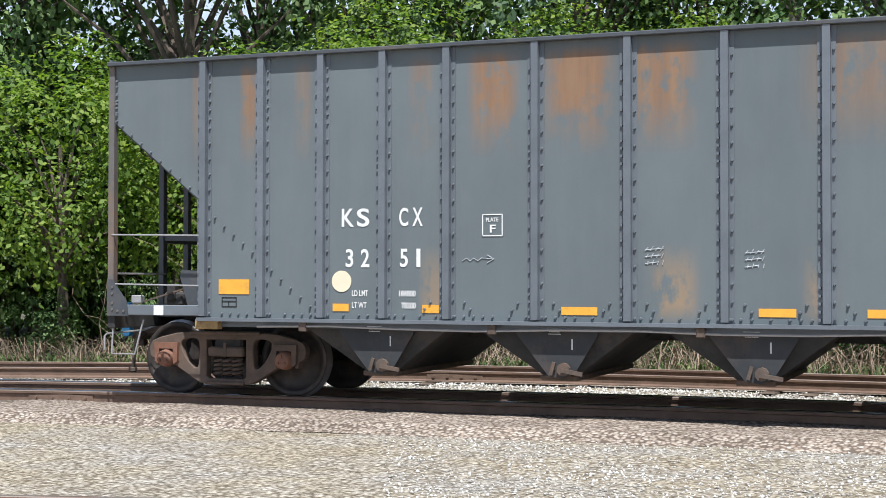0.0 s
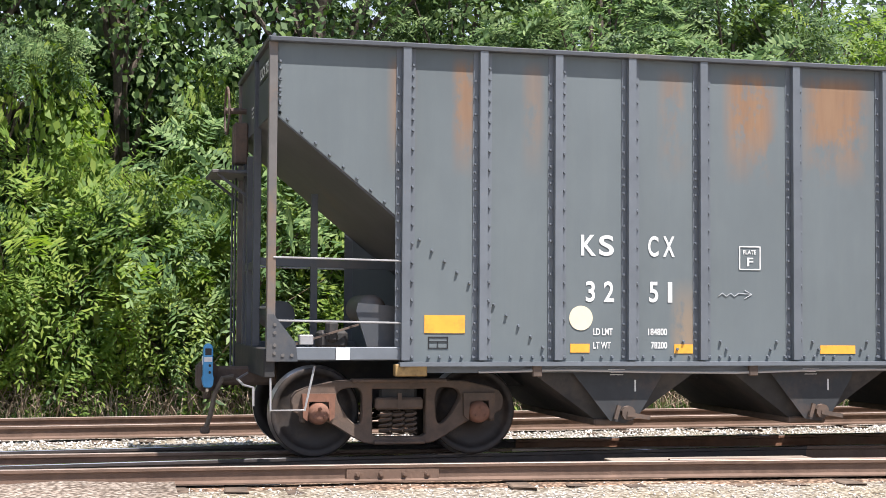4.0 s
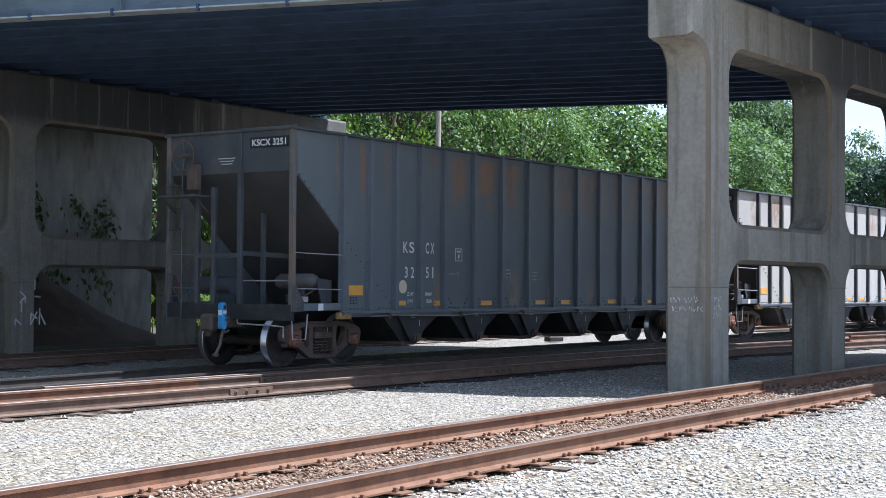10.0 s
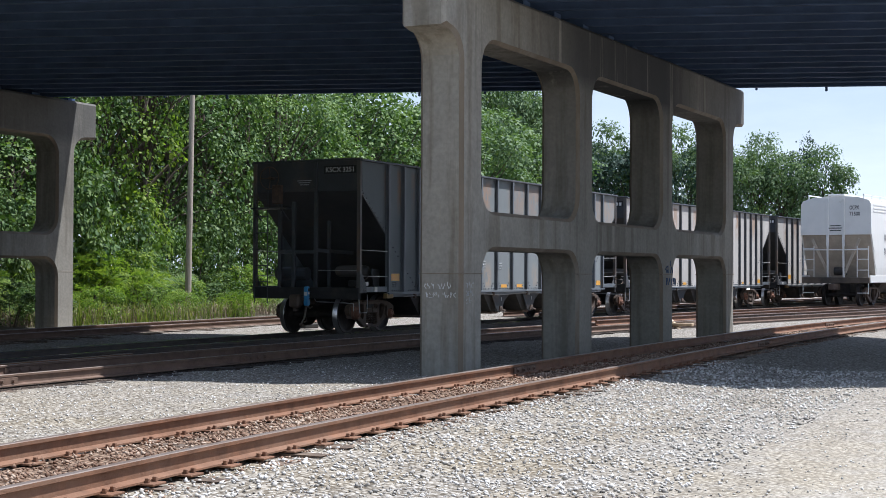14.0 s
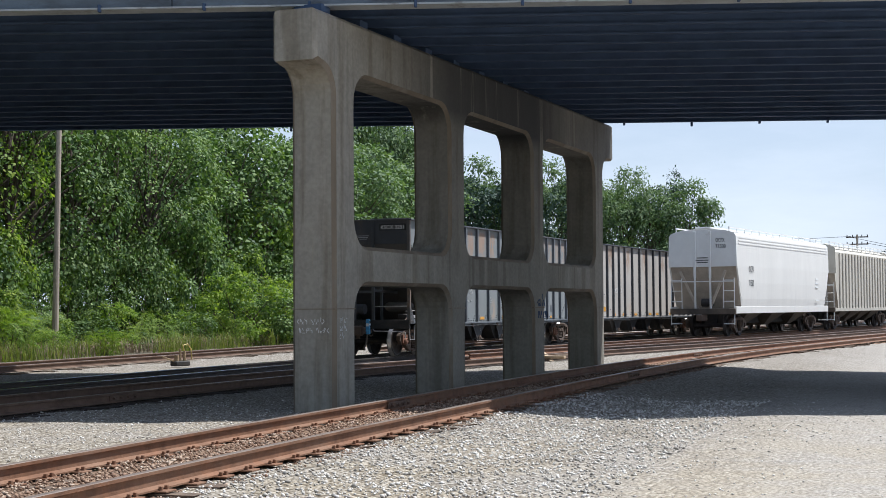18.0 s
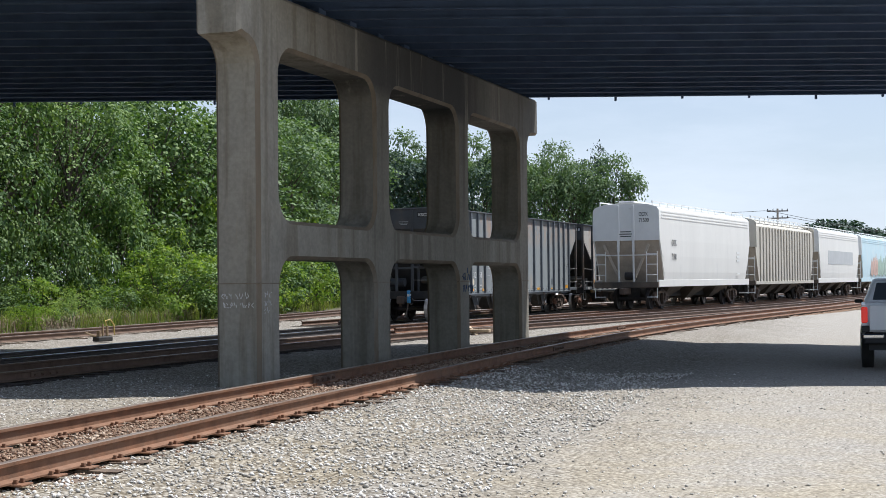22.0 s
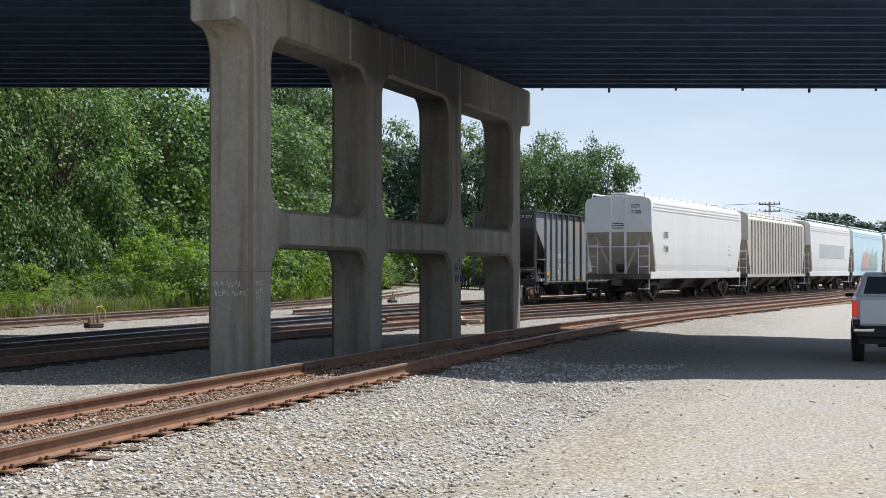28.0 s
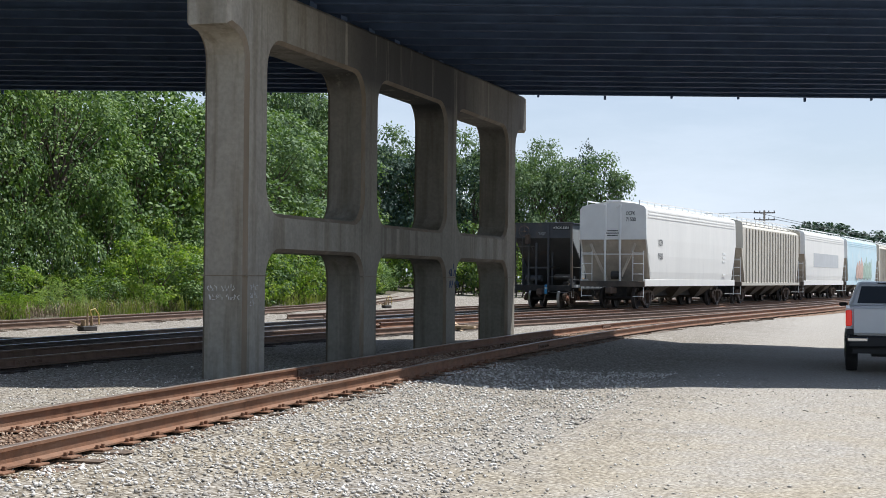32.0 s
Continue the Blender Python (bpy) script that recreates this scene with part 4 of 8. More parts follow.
def shared(name, me, parent, at=None, label=""):
    ob = new(name, me)
    ob.parent = parent
    if at is not None:
        ob.matrix_basis = at
    return tagged(ob, label)


def truck(car, x, sets):
    """A two-axle truck under a car; its wheelsets are listed in sets."""
    for s in (-1, 1):
        sf = shared("side_frame", ME_SIDE, car, pose(x, s * 0.98, 0, 0, 0, 0 if s < 0 else 180), "cast steel truck side frame with windows")
        for dx in (-0.13, 0.0, 0.13):
            shared("spring", ME_SPRING, sf, pose(dx, 0.0, 0))
        bm = bmesh.new()
        box(bm, -0.25, 0.25, -0.09, 0.05, 0.49, 0.61, bevel=0.02)
        box(bm, -0.02, 0.02, -0.10, -0.08, 0.50, 0.66)
        part("bolster_end", bm, M_TRUCK, sf)
        for i, dx in enumerate((-0.84, 0.84)):
            shared("bearing_cap", ME_BEARING, sf, pose(dx, -0.06, WHEEL_R), "greasy bearing end cap")
            shared("bearing_adapter", ME_ADAPTER if (i == 0) == (s < 0) else ME_ADAPTER_DULL, sf, pose(dx, -0.04, WHEEL_R + 0.06), "rust-orange casting" if i == 0 else "")
    bm = bmesh.new()
    box(bm, -0.2, 0.2, -1.0, 1.0, 0.48, 0.74, bevel=0.03)
    part("bolster", bm, M_DARK, car, at=pose(x, 0, 0))
    for dx in (-0.84, 0.84):
        bm = bmesh.new()
        rod(bm, (0, -0.95, 0), (0, 0.95, 0), 0.085, 14)
        ax = part("wheelset", bm, M_WHEEL, car, "steel axle with two wheels", at=pose(x + dx, 0, WHEEL_R))
        shared("wheel", ME_WHEEL, ax, pose(0, -0.755, 0))
        shared("wheel", ME_WHEEL, ax, pose(0, 0.755, 0, 0, 0, 180))
        sets.append((ax, x + dx))


def stake_mesh(z0, z1, y):
    """A pressed hat-shaped side stake: web, flanges."""
    bm = bmesh.new()
    pts = [(-0.098, 0.0), (-0.098, -0.008), (-0.046, -0.008), (-0.041, -0.075), (0.041, -0.075), (0.046, -0.008), (0.098, -0.008), (0.098, 0.0)]
    a = [bm.verts.new((x, y + d, z0)) for x, d in pts]
    b = [bm.verts.new((x, y + d, z1)) for x, d in pts]
    for i in range(len(pts)):
        bm.faces.new((a[i], a[(i + 1) % 8], b[(i + 1) % 8], b[i]))
    bm.faces.new(a)
    bm.faces.new(b)
    bmesh.ops.recalc_face_normals(bm, faces=bm.faces[:])
    return mesh_of(bm, "side_stake", M_STAKE)


ME_STAKE = stake_mesh(SILL + 0.03, TOP - 0.02, -HALF)


# dark stake copy: the shade on their rear faces is put into the colour
ME_STAKE_SHADED = ME_STAKE.copy()
ME_STAKE_SHADED.materials.clear()
ME_STAKE_SHADED.materials.append(M_CAR_END)


def rivets(car, material, single):
    """Rows of bolt heads beside the stakes, along the sill, on the slope seams."""
    spots = []
    for e in [0.06] + STAKES + [CAR_L - 0.06]:
        for side in (-0.074, 0.074):
            x = e + side if 0.1 < e < CAR_L - 0.1 else e + (0.02 if e < 1 else -0.02)
            lo = 3.45 if e < 1 or e > CAR_L - 1 else SILL + 0.06
            z = lo
            while z < TOP - 0.2:
                spots.append((x, z))
                z += (0.085 if (z - lo) % 1.6 < 0.3 else 0.17) if side < 0 else (0.11 if z > TOP - 0.9 and e < 3 else 0.19)
    e = 1.6
    while e < CAR_L - 1.5:
        spots.append((e, SILL + 0.06))
        e += 0.115 if int(e * 3) % 3 else 0.20
    for k in range(9):
        spots.append((0.16 + 0.14 * k, 3.385 - 0.113 * k))
        spots.append((CAR_L - 0.16 - 0.14 * k, 3.385 - 0.113 * k))
    for k in range(11):
        spots.append((1.5 + 0.13 * k, 2.22 - 0.108 * k))
        spots.append((CAR_L - 1.5 - 0.13 * k, 2.22 - 0.108 * k))
    for e in STAKES[4:13]:
        for d in (-0.28, 0.28):
            spots += [(e + d, 1.12), (e + d * 0.75, 1.2)]
    n = 6
    if single:
        spots.sort()
        bm = bmesh.new()
        bmesh.ops.create_cone(bm, cap_ends=True, segments=n, radius1=0.018, radius2=0.013, depth=0.03, matrix=Matrix.Translation((0, -0.015, 0)) @ Matrix.Rotation(radians(90), 4, "X"))
        me = mesh_of(bm, "bolt_head", material)
        for e, z in spots[:300]:
            shared("bolt_head", me, car, pose(e - CAR_L / 2, -HALF, z))
        spots = spots[300:]
    verts, faces = [], []
    for e, z in spots:
        b = len(verts)
        for y, r in ((-HALF, 0.018), (-HALF - 0.030, 0.013)):
            for k in range(n):
                a = 2 * math.pi * k / n
                verts.append((e - CAR_L / 2 + r * math.cos(a), y, z + r * math.sin(a)))
        for k in range(n):
            faces.append((b + k, b + (k + 1) % n, b + n + (k + 1) % n, b + n + k))
        faces.append(tuple(b + n + k for k in range(n)))
    me = bpy.data.meshes.new("riveting")
    me.from_pydata(verts, [], faces)
    me.materials.append(material)
    ob = new("riveting", me)
    ob.parent = car
    tagged(ob, kind="stuff")


def hopper_car(label, paint, detailed, marks):
    """An open-top steel hopper: ribbed sides, sloped ends, five bays, two trucks. Rear at -x, seen side at -y."""
    h = CAR_L / 2
    car = thing("hopper_car", label, "rail car", group="hopper cars of the moving train")

    def X(e):
        """Place along the car of a mark given in panel measure: the narrow and wide panels are evened out."""
        return float(np.interp(e, PANEL, [0.0, *STAKES, CAR_L])) - h if 0 <= e <= OLD_L else (e - h if e < 0 else e - OLD_L + h)

    sets = []
    # sides
    for s in (-1, 1):
        bm = bmesh.new()
        out = [(X(0.02), TOP), (X(0.02), 3.46), (X(1.36), 2.38), (X(1.36), SILL), (X(OLD_L - 1.36), SILL), (X(OLD_L - 1.36), 2.38), (X(OLD_L - 0.02), 3.46), (X(OLD_L - 0.02), TOP)]
        prism(bm, out, 0.012, pose(0, -HALF if s < 0 else HALF - 0.012, 0))
        part("side_sheet", bm, paint, car, "dull grey side sheets with rust patches")
        bm = bmesh.new()
        box(bm, -h - 0.03, h + 0.03, s * HALF - 0.085 if s < 0 else HALF - 0.02, s * HALF + 0.02 if s < 0 else HALF + 0.085, TOP - 0.035, TOP + 0.015, bevel=0.008)
        box(bm, -h - 0.02, h + 0.02, s * (HALF - 0.03) - 0.01, s * (HALF - 0.03) + 0.01, TOP - 0.19, TOP - 0.03)
        part("top_chord", bm, M_CAR_END, car, "dark rolled top chord")
        bm = bmesh.new()
        box(bm, X(1.30), X(OLD_L - 1.30), s * HALF - 0.10 if s < 0 else HALF, s * HALF if s < 0 else HALF + 0.10, SILL - 0.03, SILL + 0.012)
        box(bm, X(1.30), X(OLD_L - 1.30), s * (HALF - 0.05) - 0.012, s * (HALF - 0.05) + 0.012, SILL - 0.10, SILL)
        part("side_sill", bm, M_STAKE, car, "flanged side sill")
        for e in STAKES:
            shared("side_stake", ME_STAKE if detailed else ME_STAKE_SHADED, car, pose(e - h, 0, 0, 0, 0, 0 if s < 0 else 180))
    # ends
    for s in (-1, 1):
        m = pose(0, 0, 0, 0, 0, 0 if s < 0 else 180)
        bm = bmesh.new()
        box(bm, X(0), X(0.012), -HALF + 0.012, HALF - 0.012, 3.44, TOP, m)
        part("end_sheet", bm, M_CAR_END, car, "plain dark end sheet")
        bm = bmesh.new()
        prism(bm, [(X(0.0), 3.45), (X(0.02), 3.45), (X(3.02), 1.02), (X(2.96), 1.02)], 2 * HALF - 0.03, m @ pose(0, -HALF + 0.015, 0))
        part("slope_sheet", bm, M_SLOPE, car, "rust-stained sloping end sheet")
        bm = bmesh.new()
        box(bm, X(-0.04), X(0.02), -HALF - 0.03, HALF + 0.03, TOP - 0.02, TOP + 0.03, m, 0.006)
        part("end_chord", bm, M_CAR_END, car)
        for y in (-HALF + 0.02, HALF - 0.02):
            bm = bmesh.new()
            box(bm, X(-0.03), X(0.055), y - 0.05, y + 0.05, SILL + 0.02, TOP - 0.02, m, 0.006)
            part("corner_post", bm, M_POST, car, "worn corner post with bare brown edges")
        for y in (-0.28, 0.35, 0.75):
            bm = bmesh.new()
            box(bm, X(-0.04), X(0.04), y - 0.045, y + 0.045, SILL - 0.05, TOP - 0.03 if y == -0.28 else 3.2, m, 0.006)
            part("end_post", bm, M_CAR_END, car)
        for y in (-HALF + 0.01, HALF - 0.01):
            bm = bmesh.new()
            box(bm, X(0.0), X(1.40), y - 0.04, y + 0.04, SILL + 0.03, SILL + 0.16, m, 0.008)
            part("end_sill_rail", bm, M_STAKE, car, "grey platform side rail")
        for y in (-HALF - 0.01, HALF + 0.01):
            bm = bmesh.new()
            prism(bm, [(X(-0.03), SILL + 0.02), (X(0.28), SILL + 0.02), (X(0.26), SILL + 0.2), (X(0.04), SILL + 0.48), (X(-0.03), SILL + 0.48)], 0.016, m @ pose(0, y - 0.03, 0))
            part("gusset", bm, M_CAR_END, car)
        bm = bmesh.new()
        box(bm, X(-0.05), X(0.06), -HALF, HALF, SILL - 0.14, SILL + 0.14, m, 0.01)
        box(bm, X(0.1), X(1.3), -0.5, 0.5, SILL - 0.02, SILL + 0.05, m)
        part("end_sill", bm, M_DARK, car)
        for z in (1.40, 2.02):
            for y in (-HALF - 0.03, HALF + 0.03):
                bm = bmesh.new()
                rod(bm, m @ Vector((X(0.03), y, z)), m @ Vector((X(1.36), y, z - 0.02)), 0.010, 6)
                part("grab_iron", bm, M_ZINC, car, "thin grey hand rail")
        bm = bmesh.new()
        rod(bm, m @ Vector((X(0.04), -1.45, 1.53)), m @ Vector((X(0.04), -0.28, 1.53)), 0.012, 6)
        part("end_grab_iron", bm, M_ZINC, car)
        bm = bmesh.new()
        box(bm, X(0.25), X(3.4), -0.17, 0.17, 0.68, 1.06, m, 0.015)
        part("draft_sill", bm, M_DARK, car)
        bm = bmesh.new()
        box(bm, X(-0.42), X(0.3), -0.11, 0.11, 0.70, 0.90, m, 0.03)
        box(bm, X(-0.60), X(-0.38), -0.17, 0.13, 0.64, 0.95, m, 0.05)
        box(bm, X(-0.52), X(-0.44), -0.05, 0.05, 0.55, 0.66, m, 0.01)
        part("coupler", bm, M_TRUCK, car, "brown cast knuckle coupler")
        bm = bmesh.new()
        pts = [(-0.08, -0.3, 0.84), (-0.2, -0.42, 0.78), (-0.22, -1.25, 0.76), (-0.14, -1.42, 0.74), (-0.14, -1.42, 0.56)]
        pipe(bm, [m @ Vector((X(a), b, c)) for a, b, c in pts], 0.013)
        part("cut_lever", bm, M_ZINC, car, "bent uncoupling rod")
        bm = bmesh.new()
        pts = [(0.02, -1.46, 1.0), (0.02, -1.5, 0.52), (0.36, -1.5, 0.52), (0.46, -1.46, 0.95)]
        pipe(bm, [m @ Vector((X(a), b, c)) for a, b, c in pts], 0.013)
        part("sill_step", bm, M_ZINC, car, "bent steel step below the corner")
        bm = bmesh.new()
        pts = [(-0.22, 0.22, 0.80), (-0.34, 0.26, 0.78), (-0.42, 0.27, 0.62), (-0.46, 0.25, 0.40), (-0.50, 0.20, 0.26)]
        pipe(bm, [m @ Vector((X(a), -b, c)) for a, b, c in pts], 0.026, 8)
        hose = part("air_hose", bm, M_HOSE, car, "hanging brake hose")
        bm = bmesh.new()
        box(bm, X(-0.56), X(-0.46), -0.24, -0.16, 0.20, 0.27, m, 0.015)
        part("glad_hand", bm, M_TRUCK, hose)
        bm = bmesh.new()
        bar(bm, m @ Vector((X(0.0), -0.28, 2.02)), m @ Vector((X(1.75), -0.28, 1.98)), 0.05, 0.085)
        bar(bm, m @ Vector((X(0.0), -0.28, 1.98)), m @ Vector((X(0.0), 0.75, 1.98)), 0.05, 0.08)
        part("cross_bar", bm, M_CAR_END, car, "dark steel cross bar between the end posts")
        bm = bmesh.new()
        bar(bm, m @ Vector((X(0.62), -0.28, 1.02)), m @ Vector((X(0.62), -0.28, 2.75)), 0.07, 0.07)
        part("inner_post", bm, M_CAR_END, car)
        bm = bmesh.new()
        bar(bm, m @ Vector((X(0.08), -1.30, 1.10)), m @ Vector((X(0.95), -1.18, 1.36)), 0.02, 0.02)
        part("brake_rod", bm, M_TRUCK, car)
        for gx, gz in ((0.05, 0.10), (0.05, 0.18), (0.05, 0.30), (0.05, 0.38), (0.13, 0.08), (0.22, 0.08)):
            for y in (-HALF - 0.05, HALF + 0.02):
                bm = bmesh.new()
                rod(bm, m @ Vector((X(gx), y, SILL + gz)), m @ Vector((X(gx), y + 0.03, SILL + gz)), 0.018, 6)
                part("bolt", bm, M_POST, car)
    # far ladder, brake wheel, platform at the rear
    bm = bmesh.new()
    for y in (1.05, 1.42):
        rod(bm, (X(-0.10), y, 0.72), (X(-0.10), y, 3.6), 0.014, 6)
    part("ladder_frame", bm, M_CAR_END, car)
    for k in range(7):
        bm = bmesh.new()
        rod(bm, (X(-0.10), 1.03, 0.85 + 0.4 * k), (X(-0.10), 1.44, 0.85 + 0.4 * k), 0.012, 6)
        part("ladder_rung", bm, M_CAR_END, car)
    bm = bmesh.new()
    n = 20
    ring = [Vector((X(-0.22), 0.93 + 0.27 * math.cos(2 * math.pi * k / n), 3.78 + 0.27 * math.sin(2 * math.pi * k / n))) for k in range(n + 1)]
    pipe(bm, ring, 0.013, 6)
    for k in range(0, n, 5):
        rod(bm, ring[k], (X(-0.18), 0.93, 3.78), 0.010, 5)
    rod(bm, (X(-0.24), 0.93, 3.78), (X(0.0), 0.93, 3.78), 0.035, 8)
    part("brake_wheel", bm, M_TRUCK, car, "rusty hand brake wheel")
    bm = bmesh.new()
    box(bm, X(-0.16), X(0.0), 0.66, 0.9, 3.15, 3.62, bevel=0.02)
    part("brake_housing", bm, M_TRUCK, car)
    bm = bmesh.new()
    box(bm, X(-0.42), X(0.02), 0.45, 1.35, 3.02, 3.06, bevel=0.008)
    bar(bm, (X(-0.36), 0.5, 3.02), (X(0.0), 0.5, 2.75), 0.03, 0.03)
    bar(bm, (X(-0.36), 1.3, 3.02), (X(0.0), 1.3, 2.75), 0.03, 0.03)
    part("brake_platform", bm, M_CAR_END, car, "small brakeman's step")
    bm = bmesh.new()
    rod(bm, (X(0.32), 0.15, 1.45), (X(0.32), 1.0, 1.45), 0.16, 16)
    bmesh.ops.recalc_face_normals(bm, faces=bm.faces[:])
    part("air_reservoir", bm, M_CAR_END, car, "grey air brake tank")
    bm = bmesh.new()
    lathe(bm, [(-1.14, 0.02), (-1.13, 0.07), (-1.09, 0.115), (-1.02, 0.145), (-0.97, 0.15), (-0.3, 0.15), (-0.22, 0.11), (-0.18, 0.02)], n=22)
    part("auxiliary_reservoir", bm, M_POST, car, "rounded brown-grey air tank", at=pose(X(1.12), 0, 1.52))
    bm = bmesh.new()
    box(bm, X(0.55), X(0.85), -1.15, -0.85, 1.12, 1.30, bevel=0.03)
    box(bm, X(0.62), X(0.74), -1.20, -1.05, 1.18, 1.40, bevel=0.03)
    part("control_valve", bm, M_DARK, car, "dark brake control valve")
    bm = bmesh.new()
    prism(bm, [(X(1.02), 1.12), (X(1.30), 1.12), (X(1.30), 1.55), (X(0.92), 1.58), (X(0.90), 1.50)], 0.03, pose(0, -1.32, 0))
    part("tank_bracket", bm, M_CAR_END, car)
    bm = bmesh.new()
    box(bm, X(0.30), X(0.44), -1.50, -1.40, 1.16, 1.26, bevel=0.01)
    part("retainer_valve", bm, M_ZINC, car, "small pale valve box")
    bm = bmesh.new()
    box(bm, X(1.26), X(1.58), -HALF - 0.06, -HALF + 0.06, SILL - 0.13, SILL - 0.01, bevel=0.01)
    part("jacking_pad", bm, M_PAD, car, "dirty yellow jacking pad")
    # centre sill and bays
    bm = bmesh.new()
    box(bm, X(3.0), X(OLD_L - 3.0), -0.2, 0.2, 0.75, 1.1)
    part("centre_sill", bm, M_DARK, car)
    for c in (3.55, 5.68, 7.80, 9.93, 12.05):
        bm = bmesh.new()
        top = [(c - 1.02, -1.44), (c + 1.02, -1.44), (c + 1.02, 1.44), (c - 1.02, 1.44)]
        low = [(c - 0.16, -1.30), (c + 0.22, -1.30), (c + 0.22, 1.30), (c - 0.16, 1.30)]
        a = [bm.verts.new((X(e), y, 0.99)) for e, y in top]
        b = [bm.verts.new((X(e), y, 0.38)) for e, y in low]
        for i in range(4):
            bm.faces.new((a[i], a[(i + 1) % 4], b[(i + 1) % 4], b[i]))
        bm.faces.new(a)
        bm.faces.new(b)
        bmesh.ops.recalc_face_normals(bm, faces=bm.faces[:])
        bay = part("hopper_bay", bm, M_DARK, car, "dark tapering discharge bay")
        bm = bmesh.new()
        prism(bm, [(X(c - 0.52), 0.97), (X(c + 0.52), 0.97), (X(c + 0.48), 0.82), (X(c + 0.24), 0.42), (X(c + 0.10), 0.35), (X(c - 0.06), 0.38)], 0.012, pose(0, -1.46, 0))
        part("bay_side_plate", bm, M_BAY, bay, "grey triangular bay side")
        bm = bmesh.new()
        rod(bm, (X(c + 0.12), -1.52, 0.46), (X(c + 0.12), -1.42, 0.46), 0.075, 10)
        bar(bm, (X(c + 0.10), -1.52, 0.45), (X(c + 0.34), -1.52, 0.41), 0.03, 0.045)
        bar(bm, (X(c + 0.02), -1.51, 0.54), (X(c - 0.02), -1.51, 0.40), 0.03, 0.04)
        part("gate_latch", bm, M_TRUCK, bay)
        bm = bmesh.new()
        box(bm, X(c - 0.18), X(c + 0.24), -1.34, 1.34, 0.32, 0.39, bevel=0.015)
        part("bay_door", bm, M_TRUCK, bay)
        if detailed:
            bm = bmesh.new()
            box(bm, X(c + 0.20), X(c + 0.215), -1.463, -1.461, 0.68, 0.80)
            part("stencil_arrow", bm, M_WHITE, bay)
            for d0, d1, zz in ((-0.08, 0.10, 0.905), (-0.05, 0.07, 0.875), (-0.06, 0.08, 0.85)):
                bm = bmesh.new()
                box(bm, X(c + d0), X(c + d1), -1.463, -1.461, zz, zz + 0.007)
                part("stencil_bar", bm, M_WHITE, bay)
    bm = bmesh.new()
    pts = [(X(2.1 + k * 0.9), -HALF - 0.05, SILL - 0.09 + 0.018 * math.sin(k * 1.7)) for k in range(16)]
    pipe(bm, pts, 0.014, 6)
    part("train_line_pipe", bm, M_ZINC, car, "pale pipe hung below the sill")
    for e in (2.7, 5.0, 7.3, 9.6, 11.9, 14.2):
        bm = bmesh.new()
        box(bm, X(e) - 0.05, X(e) + 0.05, -HALF - 0.075, -HALF - 0.02, SILL - 0.14, SILL - 0.02, bevel=0.01)
        part("pipe_hanger", bm, M_TRUCK, car)
    truck(car, TRUCK_IN - h, sets)
    truck(car, h - TRUCK_IN, sets)
    rivets(car, M_STAKE, detailed)
    # lettering and tape
    y = -HALF - 0.004

    def plate(name, e0, e1, z0, z1, material, label=""):
        bm = bmesh.new()
        box(bm, X(e0), X(e1), y - 0.003, y + 0.002, z0, z1)
        return part(name, bm, material, car, label)

    for e0, e1, z0, z1 in ((1.56, 1.97, 1.28, 1.46), (3.06, 3.26, 1.085, 1.175), (4.16, 4.36, 1.075, 1.17), (5.78, 6.18, 1.07, 1.16), (7.89, 8.27, 1.07, 1.16), (8.97, 9.38, 1.07, 1.16), (11.09, 11.5, 1.07, 1.16), (13.1, 13.3, 1.07, 1.14), (14.13, 14.35, 1.07, 1.14), (15.3, 15.7, 1.1, 1.25)):
        plate("reflector_strip", e0, e1, z0, z1, M_YELLOW)
    plate("white_square", 0.66, 0.80, SILL + 0.035, SILL + 0.155, M_WHITE).location.y -= 0.035
    for a, e0, w, z0, hh in marks:
        write(car, "side_lettering", a, X(e0), y - 0.002, z0, hh, width=w)
    if detailed:
        bm = bmesh.new()
        rod(bm, (X(3.17), y - 0.003, 1.44), (X(3.17), y + 0.002, 1.44), 0.127, 28)
        part("painted_disc", bm, M_CREAM, car, "cream painted disc")
        for e0, e1, z0, z1 in ((1.60, 1.80, 1.235, 1.245), (1.60, 1.80, 1.125, 1.135), (1.60, 1.61, 1.125, 1.245), (1.79, 1.80, 1.125, 1.245), (1.60, 1.80, 1.19, 1.20), (1.69, 1.70, 1.13, 1.19)):
            plate("stencil_frame", e0, e1, z0, z1, M_BLACK)
        for e0, e1, z0, z1 in ((4.87, 5.11, 2.20, 2.212), (4.87, 5.11, 1.958, 1.97), (4.87, 4.882, 1.958, 2.212), (5.098, 5.11, 1.958, 2.212)):
            plate("stencil_frame", e0, e1, z0, z1, M_WHITE)
        plate("data_placard", 13.12, 13.45, 1.30, 1.55, M_STAKE, "grey square data placard")
        bm = bmesh.new()
        pts = [(X(4.64 + 0.045 * k), y - 0.003, 1.69 + (0.022 if k % 2 else -0.012)) for k in range(6)] + [(X(5.01), y - 0.003, 1.70), (X(4.93), y - 0.003, 1.745)]
        pipe(bm, pts, 0.004, 4)
        rod(bm, (X(5.01), y - 0.003, 1.70), (X(4.93), y - 0.003, 1.655), 0.004, 4)
        part("chalk_arrow", bm, M_CHALK, car, "chalked wavy arrow")
